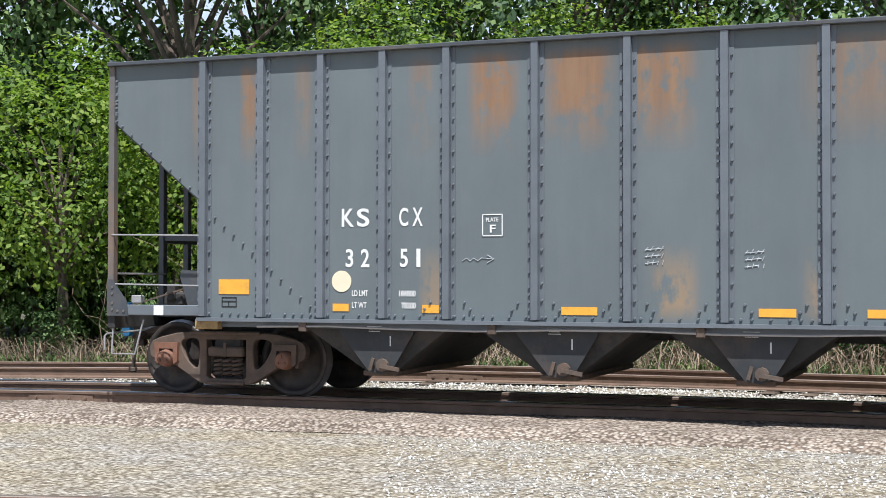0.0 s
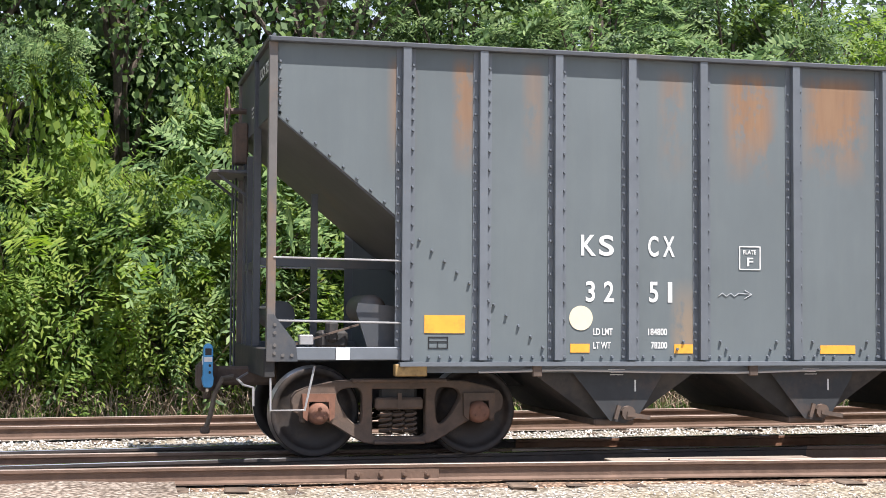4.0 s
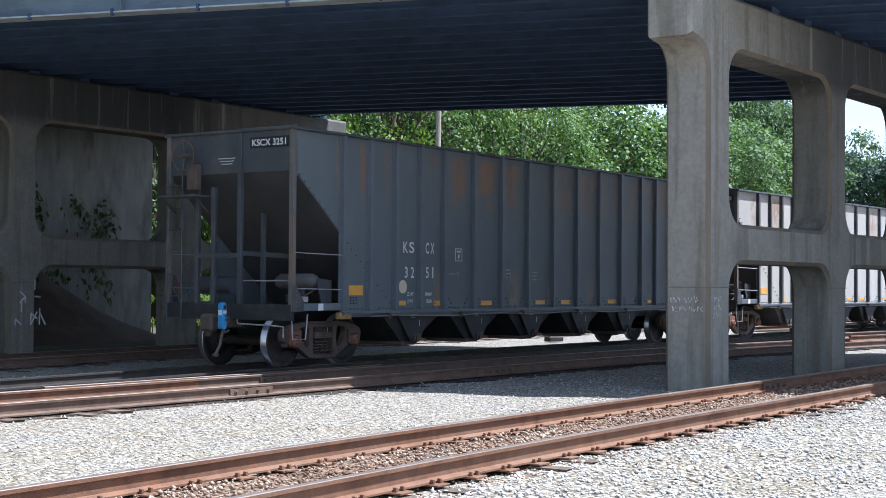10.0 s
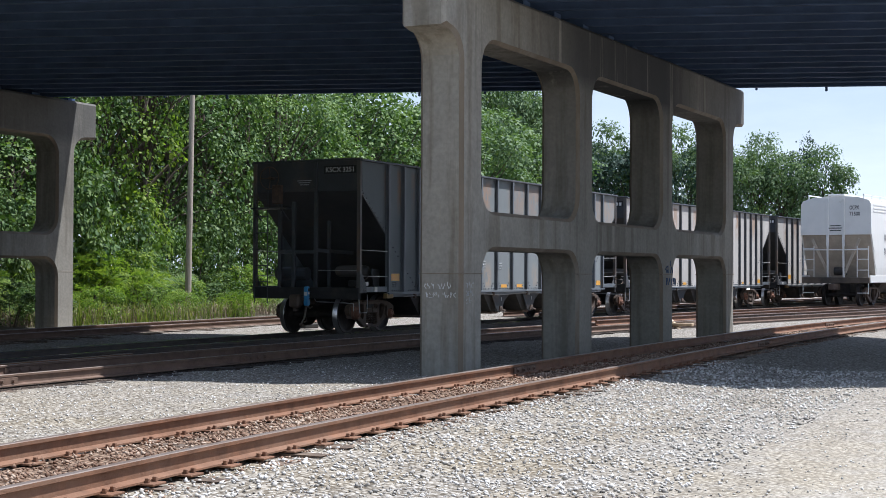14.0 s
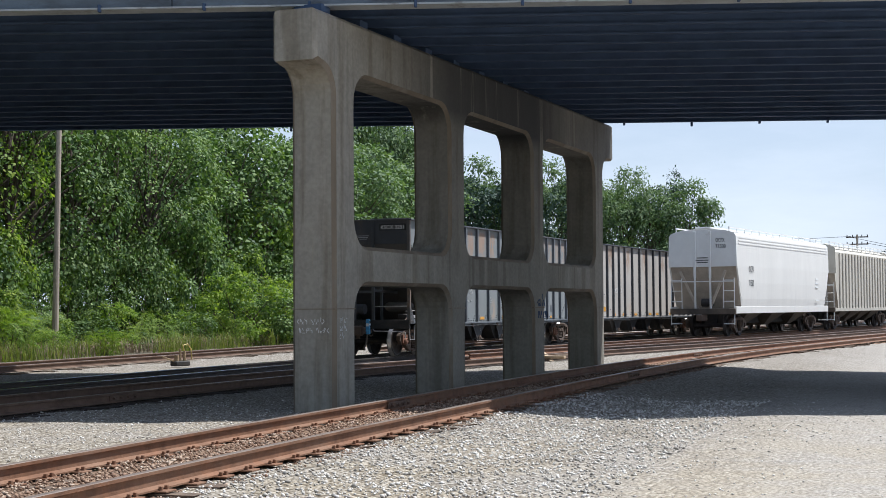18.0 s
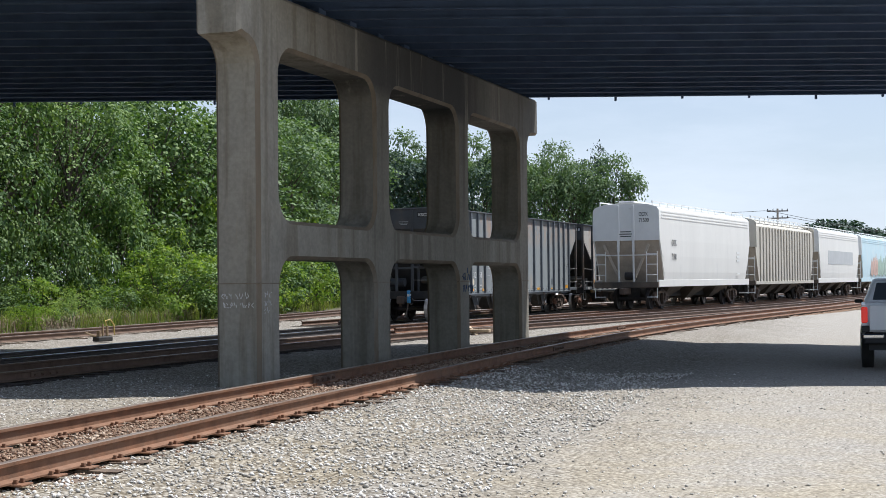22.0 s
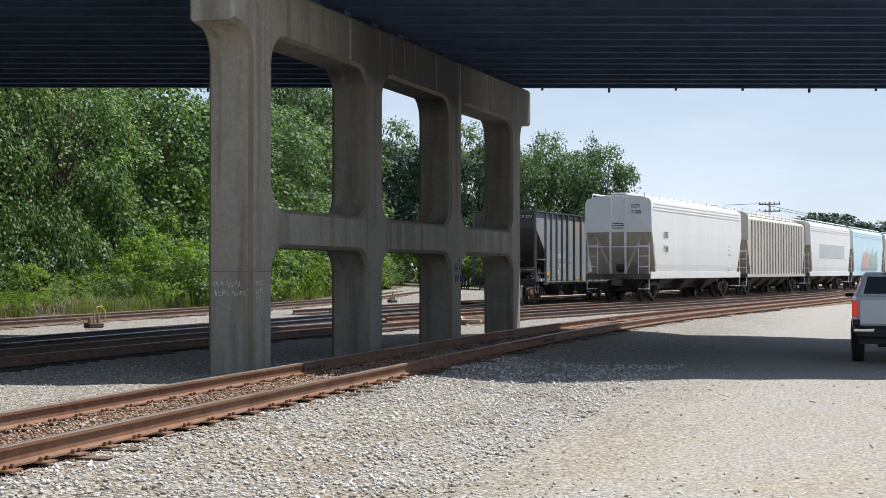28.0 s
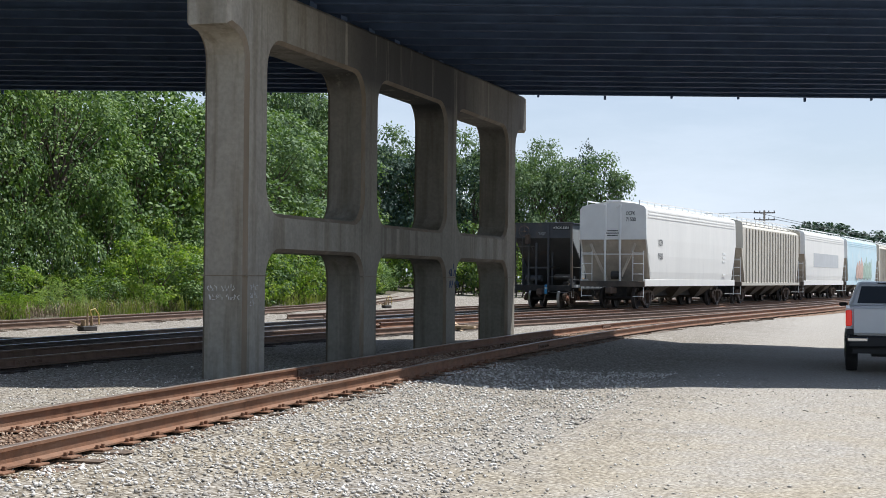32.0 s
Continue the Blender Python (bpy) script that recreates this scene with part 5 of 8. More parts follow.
        for e0, z0 in ((6.70, 1.78), (7.75, 1.74)):
            bm = bmesh.new()
            for r in range(3):
                for k in range(4):
                    a = (X(e0 + 0.055 * k + 0.012 * r), y - 0.003, z0 - 0.075 * r)
                    b = (X(e0 + 0.055 * k + 0.035), y - 0.003, z0 - 0.075 * r + (0.05 if k % 2 else 0.04))
                    rod(bm, a, b, 0.0045, 4)
                rod(bm, (X(e0), y - 0.003, z0 - 0.075 * r + 0.012), (X(e0 + 0.2 - 0.03 * r), y - 0.003, z0 - 0.075 * r + 0.03), 0.004, 4)
            part("chalk_scribble", bm, M_CHALK, car, "unreadable chalk scribble")
    bm = bmesh.new()
    box(bm, X(-0.006), X(0.0), -1.40, -0.50, 3.86, 4.05)
    part("number_field", bm, M_BLACK, car)
    if detailed:
        write(car, "end_lettering", "KSCX 3251", X(-0.008), -0.55, 3.895, 0.12, turn=(90, 0, -90), width=0.78)
    else:
        bm = bmesh.new()
        for k in range(7):
            box(bm, X(-0.010), X(-0.006), -1.34 + 0.125 * k, -1.26 + 0.125 * k, 3.89, 4.0)
        part("end_stencil", bm, M_WHITE, car)
    for r in range(3):
        bm = bmesh.new()
        box(bm, X(-0.010), X(-0.002), -0.14 + 0.03 * r, 0.26 - 0.04 * r, 3.70 - 0.05 * r, 3.716 - 0.05 * r)
        part("end_stencil_line", bm, M_CHALK, car)
    bm = bmesh.new()
    box(bm, X(0), X(0.03), -HALF - 0.06, HALF - 1.7, TOP + 0.02, TOP + 0.045)
    part("corner_cap", bm, M_STAKE, car)
    return car, sets


MARKS = [("K", 3.17, 0.16, 2.085, 0.215), ("S", 3.36, 0.16, 2.085, 0.215), ("C", 3.88, 0.115, 2.085, 0.215), ("X", 4.04, 0.13, 2.085, 0.215),
         ("3", 3.22, 0.10, 1.607, 0.215), ("2", 3.41, 0.11, 1.607, 0.215), ("5", 3.89, 0.10, 1.607, 0.215), ("1", 4.09, 0.05, 1.607, 0.215),
         ("LD LMT", 3.30, 0.21, 1.265, 0.07), ("LT WT", 3.30, 0.19, 1.125, 0.07), ("184800", 3.88, 0.21, 1.265, 0.07), ("78200", 3.91, 0.18, 1.125, 0.07),
         ("PLATE", 4.915, 0.15, 2.125, 0.045), ("F", 4.96, 0.07, 2.0, 0.09)]
MARKS_B = [("KS", 3.18, 0.36, 2.085, 0.215), ("CX", 3.88, 0.27, 2.085, 0.215)]

CARS = [hopper_car("dark grey open hopper with orange rust patches and white lettering", M_CAR, True, MARKS)]
for _k in range(3):
    CARS.append(hopper_car("grey open hopper with rust-streaked side panels, coupled ahead", M_CAR_B, False, MARKS_B))

# the blue end-of-train unit hangs on the last coupler
EOT = thing("end_of_train_device", "blue plastic train-end unit hung on the coupler", "rail device")
_bm = bmesh.new()
prism(_bm, [(-0.065, 0.03), (-0.045, 0.0), (0.045, 0.0), (0.065, 0.03), (0.075, 0.10), (0.062, 0.13), (0.062, 0.40)] + arc(0, 0.40, 0.062, 15, 165, 6) + [(-0.062, 0.40), (-0.062, 0.13), (-0.075, 0.10)], 0.13, pose(0, -0.065, 0))
bmesh.ops.bevel(_bm, geom=_bm.edges[:], offset=0.012, segments=1, affect="EDGES", clamp_overlap=True)
part("casing", _bm, M_BLUE, EOT)
_bm = bmesh.new()
box(_bm, -0.04, 0.04, -0.072, -0.062, 0.34, 0.41, bevel=0.004)
part("marker_lens", _bm, M_BLACK, EOT, "dark marker lamp window")
for _z in (0.16, 0.23):
    _bm = bmesh.new()
    rod(_bm, (0.02, -0.075, _z), (0.02, -0.062, _z), 0.016, 10)
    part("button", _bm, M_BLACK, EOT)
_bm = bmesh.new()
box(_bm, -0.072, -0.062, -0.05, 0.05, 0.24, 0.33)
part("lamp_lens", _bm, M_WHITE, EOT, "pale marker lens")
_bm = bmesh.new()
box(_bm, -0.05, 0.05, -0.073, -0.064, 0.27, 0.32)
part("data_plate", _bm, M_WHITE, EOT)
_bm = bmesh.new()
pipe(_bm, [(0, -0.03, 0.0), (-0.03, -0.12, -0.06), (-0.02, -0.2, -0.02)], 0.02, 6)
part("gauge_hose", _bm, M_HOSE, EOT)

EOT.scale = (0.82, 0.85, 1.0)

# place of the last car's rear truck along the track, by time
RUN = Line([(0, -11.55), (2, -4.97), (4.5, 3.52), (5, 5.21), (6, 8.44), (7, 11.59), (8, 14.69), (9, 17.75), (10, 21.0), (11, 23.94), (13, 29.6),
            (16, 38.15), (19, 45.8), (20, 48.6), (23, 55.5), (28, 65.95), (30, 69.5), (32, 72.4)])
PITCH = CAR_L + 1.2
SPAN = CAR_L - 2 * 1.55


def along(x, d):
    """The x that lies d metres further on along the train's track."""
    a = Vector((x, TRAIN.at(x)))
    nx = x + d
    for _ in range(6):
        nx -= ((Vector((nx, TRAIN.at(nx))) - a).length - d) * 0.98
    return nx


def car_pose(x_rear):
    """The pose of a car whose rear truck stands at x_rear."""
    x2 = along(x_rear, SPAN)
    a, b = Vector((x_rear, TRAIN.at(x_rear), RAIL_Z)), Vector((x2, TRAIN.at(x2), RAIL_Z))
    d = (b - a).normalized()
    return Matrix.Translation((a + b) / 2) @ Matrix.Rotation(math.atan2(d.y, d.x), 4, "Z")


def motions():
    for k, (c, sets) in enumerate(CARS):
        rows = []
        for i in range(65):
            x = RUN.at(i * 0.5)
            for _ in range(k):
                x = along(along(x, SPAN), PITCH - SPAN)
            rows.append((i * 0.5, car_pose(x)))
        walk(c, rows)
        if k == 0:
            walk(EOT, [(t, m @ pose(-CAR_L / 2 - 0.50, -0.34, 0.69)) for t, m in rows])
        for ax, x0 in sets:
            spins = []
            for i in range(201):
                t = i * 0.16
                spins.append((t, pose(x0, 0, WHEEL_R, 0, math.degrees((RUN.at(t) - RUN.at(0)) / WHEEL_R), 0)))
            walk(ax, spins)


# ---- parked covered hoppers ----
M_CH_WHITE = mat("chalky_white_car_paint", (0.72, 0.705, 0.66), 0.45, 0, 0.05, 1.0, 0.04, 6, (0.58, 0.57, 0.54), 0.8, (0.58, 0.8), (1, 1, 0.25))
M_CH_GREY = mat("pale_grey_end_paint", (0.76, 0.77, 0.75), 0.55, 0, 0.06, 1.2, 0.04, 6, (0.36, 0.30, 0.23), 0.9, (0.64, 0.85))
M_CH_TAN = mat("tan_grey_car_paint", (0.50, 0.47, 0.40), 0.6, 0, 0.08, 1.0, 0.04, 6, (0.30, 0.26, 0.20), 0.8, (0.55, 0.8), (1, 1, 0.25))
M_CH_BLUE = mat("pale_blue_car_paint", (0.50, 0.66, 0.72), 0.5, 0, 0.06, 1.0, 0.04, 6, (0.66, 0.70, 0.70), 0.8, (0.5, 0.8))
M_CH_DUST = mat("brown_dusty_slope_sheet", (0.44, 0.385, 0.31), 0.8, 0, 0.25, 1.2, 0.05, 9, (0.28, 0.25, 0.21), 0.8)
# the shade under the cars is put into the outlet colour
M_CH_OUT = mat("shade_dark_outlet_steel", (0.13, 0.105, 0.08), 0.8, 0, 0.3, 1.5, 0.05, 9, (0.05, 0.045, 0.04), 0.9)
M_PRIMER = mat("flat_grey_cover_paint", (0.46, 0.475, 0.48), 0.7, 0, 0.06, 1.5)
M_LETTER = mat("dark_stencil_paint", (0.06, 0.065, 0.07), 0.6, 0, 0.1, 8)
M_GRAF = mat("pink_orange_graffiti", (0.52, 0.36, 0.30), 0.6, 0, 0.3, 2.0)
M_GRAF2 = mat("green_graffiti", (0.32, 0.43, 0.36), 0.6, 0, 0.3, 2.0)
CH_L = 16.9


def covered_hopper(label, kind, side_mat, detailed):
    """A covered hopper: smooth bulging or ribbed sides, roof walk, sloped ends, outlets. Near end at -x."""
    c = thing("covered_hopper_car", label, "rail car", group="parked covered hopper cars")
    h = CH_L / 2
    top, base, half = 4.60, 1.15, 1.57
    if kind == "round":
        sec = [(-1.50, base), (-1.54, 1.6), (-1.565, 2.3), (-half, 3.0), (-1.56, 3.6), (-1.55, 4.05), (-1.53, 4.27), (-1.45, 4.39), (-1.0, 4.51), (-0.4, top)]
    else:
        sec = [(-1.48, base), (-1.48, 2.0), (-1.48, 3.0), (-1.48, 3.8), (-1.46, 4.12), (-1.30, 4.25), (-0.9, 4.40), (-0.4, top)]
    sec = sec + [(-y, z) for y, z in sec[::-1]]
    bm = bmesh.new()
    # stations: the lower part of the shell is drawn in at both ends
    st = [(0.12, 3.05), (0.25, 2.75), (0.42, 2.35), (0.62, 1.90), (0.80, 1.50), (0.95, base)]
    st = [(-h + x, z) for x, z in st] + [(h - x, z) for x, z in st[::-1]]
    rings = []
    for x, cut in st:
        rings.append([bm.verts.new((x, y, max(z, cut + 0.001 * i))) for i, (y, z) in enumerate(sec[:len(sec) // 2])]
                     + [bm.verts.new((x, y, max(z, cut + 0.001 * (len(sec) // 2 - 1 - i)))) for i, (y, z) in enumerate(sec[len(sec) // 2:])])
    for a, b in zip(rings, rings[1:]):
        for i in range(len(sec) - 1):
            f = bm.faces.new((a[i], a[i + 1], b[i + 1], b[i]))
            f.smooth = False
        f = bm.faces.new((a[0], b[0], b[-1], a[-1]))
        f.material_index = 1
    bm.faces.new(rings[0])
    bm.faces.new(rings[-1][::-1])
    bmesh.ops.recalc_face_normals(bm, faces=bm.faces[:])
    shell = part("shell", bm, [side_mat, M_CH_DUST], c)
    # dark box added to close the see-through band in shade below the car
    bm = bmesh.new()
    box(bm, -h + 1.2, h - 1.2, -0.3, 0.3, 0.52, 1.14, bevel=0.02)
    part("centre_sill", bm, M_DARK, c, "dark box added under the car as its centre sill")
    if kind == "ribbed":
        for s in (-1, 1):
            for k in range(19):
                x = -h + 1.3 + k * (CH_L - 2.6) / 18
                bm = bmesh.new()
                box(bm, x - 0.07, x + 0.07, s * 1.48, s * 1.545, base, 4.1, bevel=0.02)
                part("rib", bm, side_mat, shell)
    else:
        for s in (-1, 1):
            for z, y in ((3.95, 1.55), (4.08, 1.545), (4.21, 1.53)):
                bm = bmesh.new()
                box(bm, -h + 0.4, h - 0.4, s * y - 0.02, s * y + 0.02, z - 0.018, z + 0.018)
                part("roof_bead", bm, side_mat, shell)
    for s in (-1, 1):
        bm = bmesh.new()
        box(bm, -h + 0.1, h - 0.1, s * 1.42, s * 1.52, 0.98, 1.28 if kind == "round" else 1.15, bevel=0.01)
        part("side_sill", bm, side_mat, c)
        bm = bmesh.new()
        box(bm, -h + 0.1, h - 0.1, s * 1.22 - 0.025, s * 1.22 + 0.025, top + 0.02, top + 0.07)
        box(bm, -h + 0.1, h - 0.1, s * 1.16 - 0.10, s * 1.16 + 0.10, top - 0.15, top - 0.11)
        for k in range(15):
            x = -h + 0.15 + k * (CH_L - 0.3) / 14
            box(bm, x - 0.025, x + 0.025, s * 1.22 - 0.02, s * 1.22 + 0.02, top - 0.26, top + 0.03)
        part("running_board_rail", bm, M_CH_GREY, c, "pale roof-walk rail")
    bm = bmesh.new()
    box(bm, -h + 0.2, h - 0.2, -0.35, 0.35, top + 0.02, top + 0.09, bevel=0.01)
    part("roof_hatch", bm, M_CH_GREY, c)
    for s in (-1, 1):
        m = pose(0, 0, 0, 0, 0, 0 if s < 0 else 180)
        bm = bmesh.new()
        prism(bm, [(-h + 0.10, 3.02), (-h + 0.16, 2.97), (-h + 2.3, 1.0), (-h + 2.2, 1.0)], 2.96, m @ pose(0, -1.48, 0))
        part("slope_sheet", bm, M_CH_DUST, c, "brown dusty slope sheet")
        bm = bmesh.new()
        prism(bm, [(-1.57, 2.98), (1.57, 2.98), (1.56, 3.6), (1.54, 4.28), (1.45, 4.41), (1.0, 4.54), (-1.0, 4.54), (-1.45, 4.41), (-1.54, 4.28), (-1.56, 3.6)], 0.06, m @ Matrix.Translation((-h + 0.07, 0, 0)) @ Matrix.Rotation(radians(-90), 4, 'Z'))
        part("end_wall", bm, M_CH_GREY if kind == "round" else side_mat, c, "plain painted end wall")
        for y in (-0.35, 0.35):
            bm = bmesh.new()
            box(bm, -h + 0.02, -h + 0.10, y - 0.05, y + 0.05, 2.5, 4.5, m, 0.01)
            bar(bm, m @ Vector((-h + 0.06, y, 2.5)), m @ Vector((-h + 0.10, y, 1.1)), 0.07, 0.07)
            part("end_brace", bm, M_CH_GREY, c, "upright end brace")
            bm = bmesh.new()
            bar(bm, m @ Vector((-h + 0.10, y * 3.0, 2.80)), m @ Vector((-h + 0.20, y * 0.75, 1.15)), 0.05, 0.11)
            part("slant_brace", bm, M_CH_DUST, c, "dusty slanting brace")
        bm = bmesh.new()
        box(bm, -h, -h + 0.35, -1.5, 1.5, 0.95, 1.2, m, 0.015)
        part("end_sill", bm, M_CH_OUT, c)
        for y in (-1.45, 1.45):
            bm = bmesh.new()
            rod(bm, m @ Vector((-h + 0.05, y, 0.5)), m @ Vector((-h + 0.05, y, 2.5)), 0.02, 6)
            rod(bm, m @ Vector((-h + 0.05, y * 0.66, 1.1)), m @ Vector((-h + 0.05, y * 0.66, 2.5)), 0.02, 6)
            part("ladder_rail", bm, M_CH_GREY, c)
            for z in (0.55, 1.5, 1.95, 2.4):
                bm = bmesh.new()
                rod(bm, m @ Vector((-h + 0.05, y, z)), m @ Vector((-h + 0.05, y * 0.66, z)), 0.018, 6)
                part("ladder_rung", bm, M_CH_GREY, c)
        bm = bmesh.new()
        rod(bm, m @ Vector((-h + 0.05, -1.45, 2.35)), m @ Vector((-h + 0.05, 1.45, 2.35)), 0.022, 6)
        part("hand_rail", bm, M_CH_GREY, c)
        bm = bmesh.new()
        rod(bm, m @ Vector((-h + 0.28, -0.4, 1.45)), m @ Vector((-h + 0.28, 0.1, 1.45)), 0.17, 14)
        part("air_reservoir", bm, M_DARK, c)
        bm = bmesh.new()
        box(bm, -h - 0.55, -h + 0.3, -0.14, 0.14, 0.66, 0.94, m, 0.04)
        part("coupler", bm, M_TRUCK, c)
        x = s * (h - 2.0)
        for dx in (-0.84, 0.84):
            bm = bmesh.new()
            rod(bm, (0, -0.95, 0), (0, 0.95, 0), 0.085, 12)
            ax = part("wheelset", bm, M_WHEEL, c, at=pose(x + dx, 0, WHEEL_R))
            shared("wheel", ME_WHEEL_DULL, ax, pose(0, -0.755, 0))
            shared("wheel", ME_WHEEL_DULL, ax, pose(0, 0.755, 0, 0, 0, 180))
        for q in (-1, 1):
            shared("side_frame", ME_SIDE, c, pose(x, q * 0.98, 0, 0, 0, 0 if q < 0 else 180))
    for k in range(3 if kind == "round" else 4):
        x = -4.2 + k * (4.2 if kind == "round" else 2.8)
        bm = bmesh.new()
        a = [bm.verts.new((x + u * 1.5, v * 1.4, 1.2)) for u, v in ((-1, -1), (1, -1), (1, 1), (-1, 1))]
        b = [bm.verts.new((x + u * 0.35, v * 0.45, 0.42)) for u, v in ((-1, -1), (1, -1), (1, 1), (-1, 1))]
        for i in range(4):
            bm.faces.new((a[i], a[(i + 1) % 4], b[(i + 1) % 4], b[i]))
        bm.faces.new(b)
        bmesh.ops.recalc_face_normals(bm, faces=bm.faces[:])
        part("outlet", bm, M_CH_OUT, c, "discharge outlet with shade in its dark colour")
    if detailed:
        write(c, "end_lettering", "OCPX", -h + 0.062, -0.62, 4.02, 0.17, M_LETTER, (90, 0, -90), 0.42)
        write(c, "end_lettering", "71500", -h + 0.062, -0.62, 3.76, 0.17, M_LETTER, (90, 0, -90), 0.46)
        write(c, "side_lettering", "OCPX", -h + 1.9, -half - 0.02, 2.75, 0.28, M_LETTER, (90, 0, 0), 0.75)
        write(c, "side_lettering", "71500", -h + 1.9, -half - 0.01, 2.15, 0.28, M_LETTER, (90, 0, 0), 0.75)
        for k, (x, z, w) in enumerate(((-0.5, 3.36, 0.5), (-0.3, 3.26, 0.7), (-0.2, 3.16, 0.5))):
            bm = bmesh.new()
            box(bm, -h + 0.058, -h + 0.068, -w / 2, w / 2, z - 0.02, z + 0.02)
            part("stencil_line", bm, M_LETTER, c)
        for z in (2.6, 2.4, 2.2, 1.55):
            bm = bmesh.new()
            box(bm, h - 3.0, h - 2.4, -half - 0.012, -half - 0.004, z - 0.04, z + 0.04)
            part("stencil_line", bm, M_CH_GREY, c)
        bm = bmesh.new()
        box(bm, 2.4, 3.0, -1.50, -1.47, 1.55, 2.0)
        part("data_placard", bm, M_YELLOW, c, "small yellow placard")
    return c


def stored_pose(x):
    a = Vector((x, STORED.at(x), STORED_Z))
    b = Vector((x + 12.5, STORED.at(x + 12.5), STORED_Z))
    d = (b - a).normalized()
    return Matrix.Translation(a + d * (CH_L / 2 - 2.0)) @ Matrix.Rotation(math.atan2(d.y, d.x), 4, "Z")


_x = 68.7
for _k, (_kind, _m, _lab) in enumerate((("round", M_CH_WHITE, "chalky white covered hopper with a dusty sloped end"), ("ribbed", M_CH_TAN, "tan-grey covered hopper with vertical ribs"),
                                        ("round", M_CH_WHITE, "white round-sided covered hopper"), ("round", M_CH_BLUE, "pale blue covered hopper with graffiti"),
                                        ("ribbed", M_CH_TAN, "brownish ribbed covered hopper"), ("round", M_CH_WHITE, "white covered hopper far down the line"), ("ribbed", M_CH_TAN, "grey ribbed hopper far down the line"))):
    _c = covered_hopper(_lab, _kind, _m, _k == 0)
    _c.matrix_basis = stored_pose(_x) @ Matrix.Diagonal((1, 1.03, 1.07, 1))
    if _k == 2:
        _bm = bmesh.new()
        box(_bm, -5.0, 5.5, -1.575, -1.56, 2.2, 3.1)
        part("primer_patch", _bm, M_PRIMER, _c, "grey painted-over panel")
    if _k == 3:
        for _i in range(9):
            _bm = bmesh.new()
            prism(_bm, [(-0.7, 0), (-0.3, 0.1), (0.1, -0.1), (0.7, 0.1), (0.5, 0.9 + 0.4 * (_i % 3)), (0.0, 1.3), (-0.5, 0.8)], 0.012, pose(-3.2 + _i * 0.95, -1.585, 1.45 + 0.1 * (_i % 2)))
            part("graffiti_shape", _bm, M_GRAF if _i < 4 else M_GRAF2, _c, "sprayed graffiti blob")
    _x += 18.15

# ---- track details ----
def tie_mesh(seed):
    rnd = random.Random(seed)
    bm = bmesh.new()
    box(bm, -0.11, 0.11, -1.3, 1.3, -0.17, 0.0, bevel=0.012)
    for v in bm.verts:
        v.co += Vector((rnd.uniform(-0.012, 0.012), rnd.uniform(-0.05, 0.05) if abs(v.co.y) > 1 else 0, rnd.uniform(-0.010, 0.006)))
    return mesh_of(bm, "tie", M_TIE)


def plate_mesh():
    bm = bmesh.new()
    box(bm, -0.09, 0.09, -0.17, 0.17, 0, 0.018, bevel=0.004)
    for x, y in ((-0.05, -0.095), (0.05, -0.095), (-0.05, 0.095), (0.05, 0.095)):
        box(bm, x - 0.014, x + 0.014, y - 0.016, y + 0.016, 0.018, 0.055, bevel=0.004)
    return mesh_of(bm, "tie_plate", M_RUST_RAIL)


ME_TIES = [tie_mesh(k) for k in range(5)]
ME_PLATE = plate_mesh()


ME_TIES_DARK = [me.copy() for me in ME_TIES]
# dark copy of the ties, with the shade under the bridge in its colour
M_TIE_DARK = mat("shade_dark_tie_wood", (0.035, 0.029, 0.025), 0.85, 0.0, 0.4, 5.0, 0.5, 25, (0.075, 0.058, 0.045), 3.0, vary=0.3)
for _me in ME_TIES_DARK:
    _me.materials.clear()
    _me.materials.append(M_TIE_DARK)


def lay_ties(track_ob, line, x0, x1, z, plates=True, gap=0.55, wide=1.0, meshes=ME_TIES):
    rnd = random.Random(int(x0 * 10) + 7)
    for x in line.run(x0, x1, gap):
        p, f, _ = line.basis(x)
        a = math.degrees(math.atan2(f.y, f.x)) + rnd.uniform(-1.5, 1.5)
        t = new("tie", rnd.choice(meshes))
        t.parent = track_ob
        t.matrix_basis = pose(p.x, p.y, z - 0.186 + rnd.uniform(-0.034, 0.004), rnd.uniform(-0.4, 0.4), 0, a) @ Matrix.Diagonal((1, wide * rnd.uniform(0.9, 1.08), 1, 1))
        if plates and p.x < 27:
            for s in (-0.755, 0.755):
                q = new("tie_plate", ME_PLATE)
                q.parent = track_ob
                q.matrix_basis = pose(p.x, p.y, 0, 0, 0, a) @ pose(0, s, z - 0.187)


lay_ties(T_FRONT, FRONT, 4.5, 62, 0.30, True, 0.55, 0.86)
lay_ties(T_OWN, OWN, -15, 17, RAIL_Z, False, 0.56, 0.93)
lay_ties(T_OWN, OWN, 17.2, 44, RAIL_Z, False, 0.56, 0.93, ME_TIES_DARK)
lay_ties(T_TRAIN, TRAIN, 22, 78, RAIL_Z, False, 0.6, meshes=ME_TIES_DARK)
lay_ties(T_BACK, BACK, -18, 62, RAIL_Z, False, 0.62)
lay_ties(T_MID, MID, 53, 78, RAIL_Z, False, 0.62)
lay_ties(T_STORED, STORED, 46, 90, STORED_Z, False, 0.62)


def joint_mesh():
    bm = bmesh.new()
    box(bm, -0.46, 0.46, -0.034, -0.014, -0.145, -0.045, bevel=0.006)
    for k in range(4):
        x = -0.345 + 0.23 * k
        rod(bm, (x, -0.075, -0.095), (x, -0.03, -0.095), 0.020, 6)
        rod(bm, (x, -0.050, -0.095), (x, -0.034, -0.095), 0.030, 6)
    return mesh_of(bm, "joint_bar", M_RAIL_BROWN)


ME_JOINT = joint_mesh()


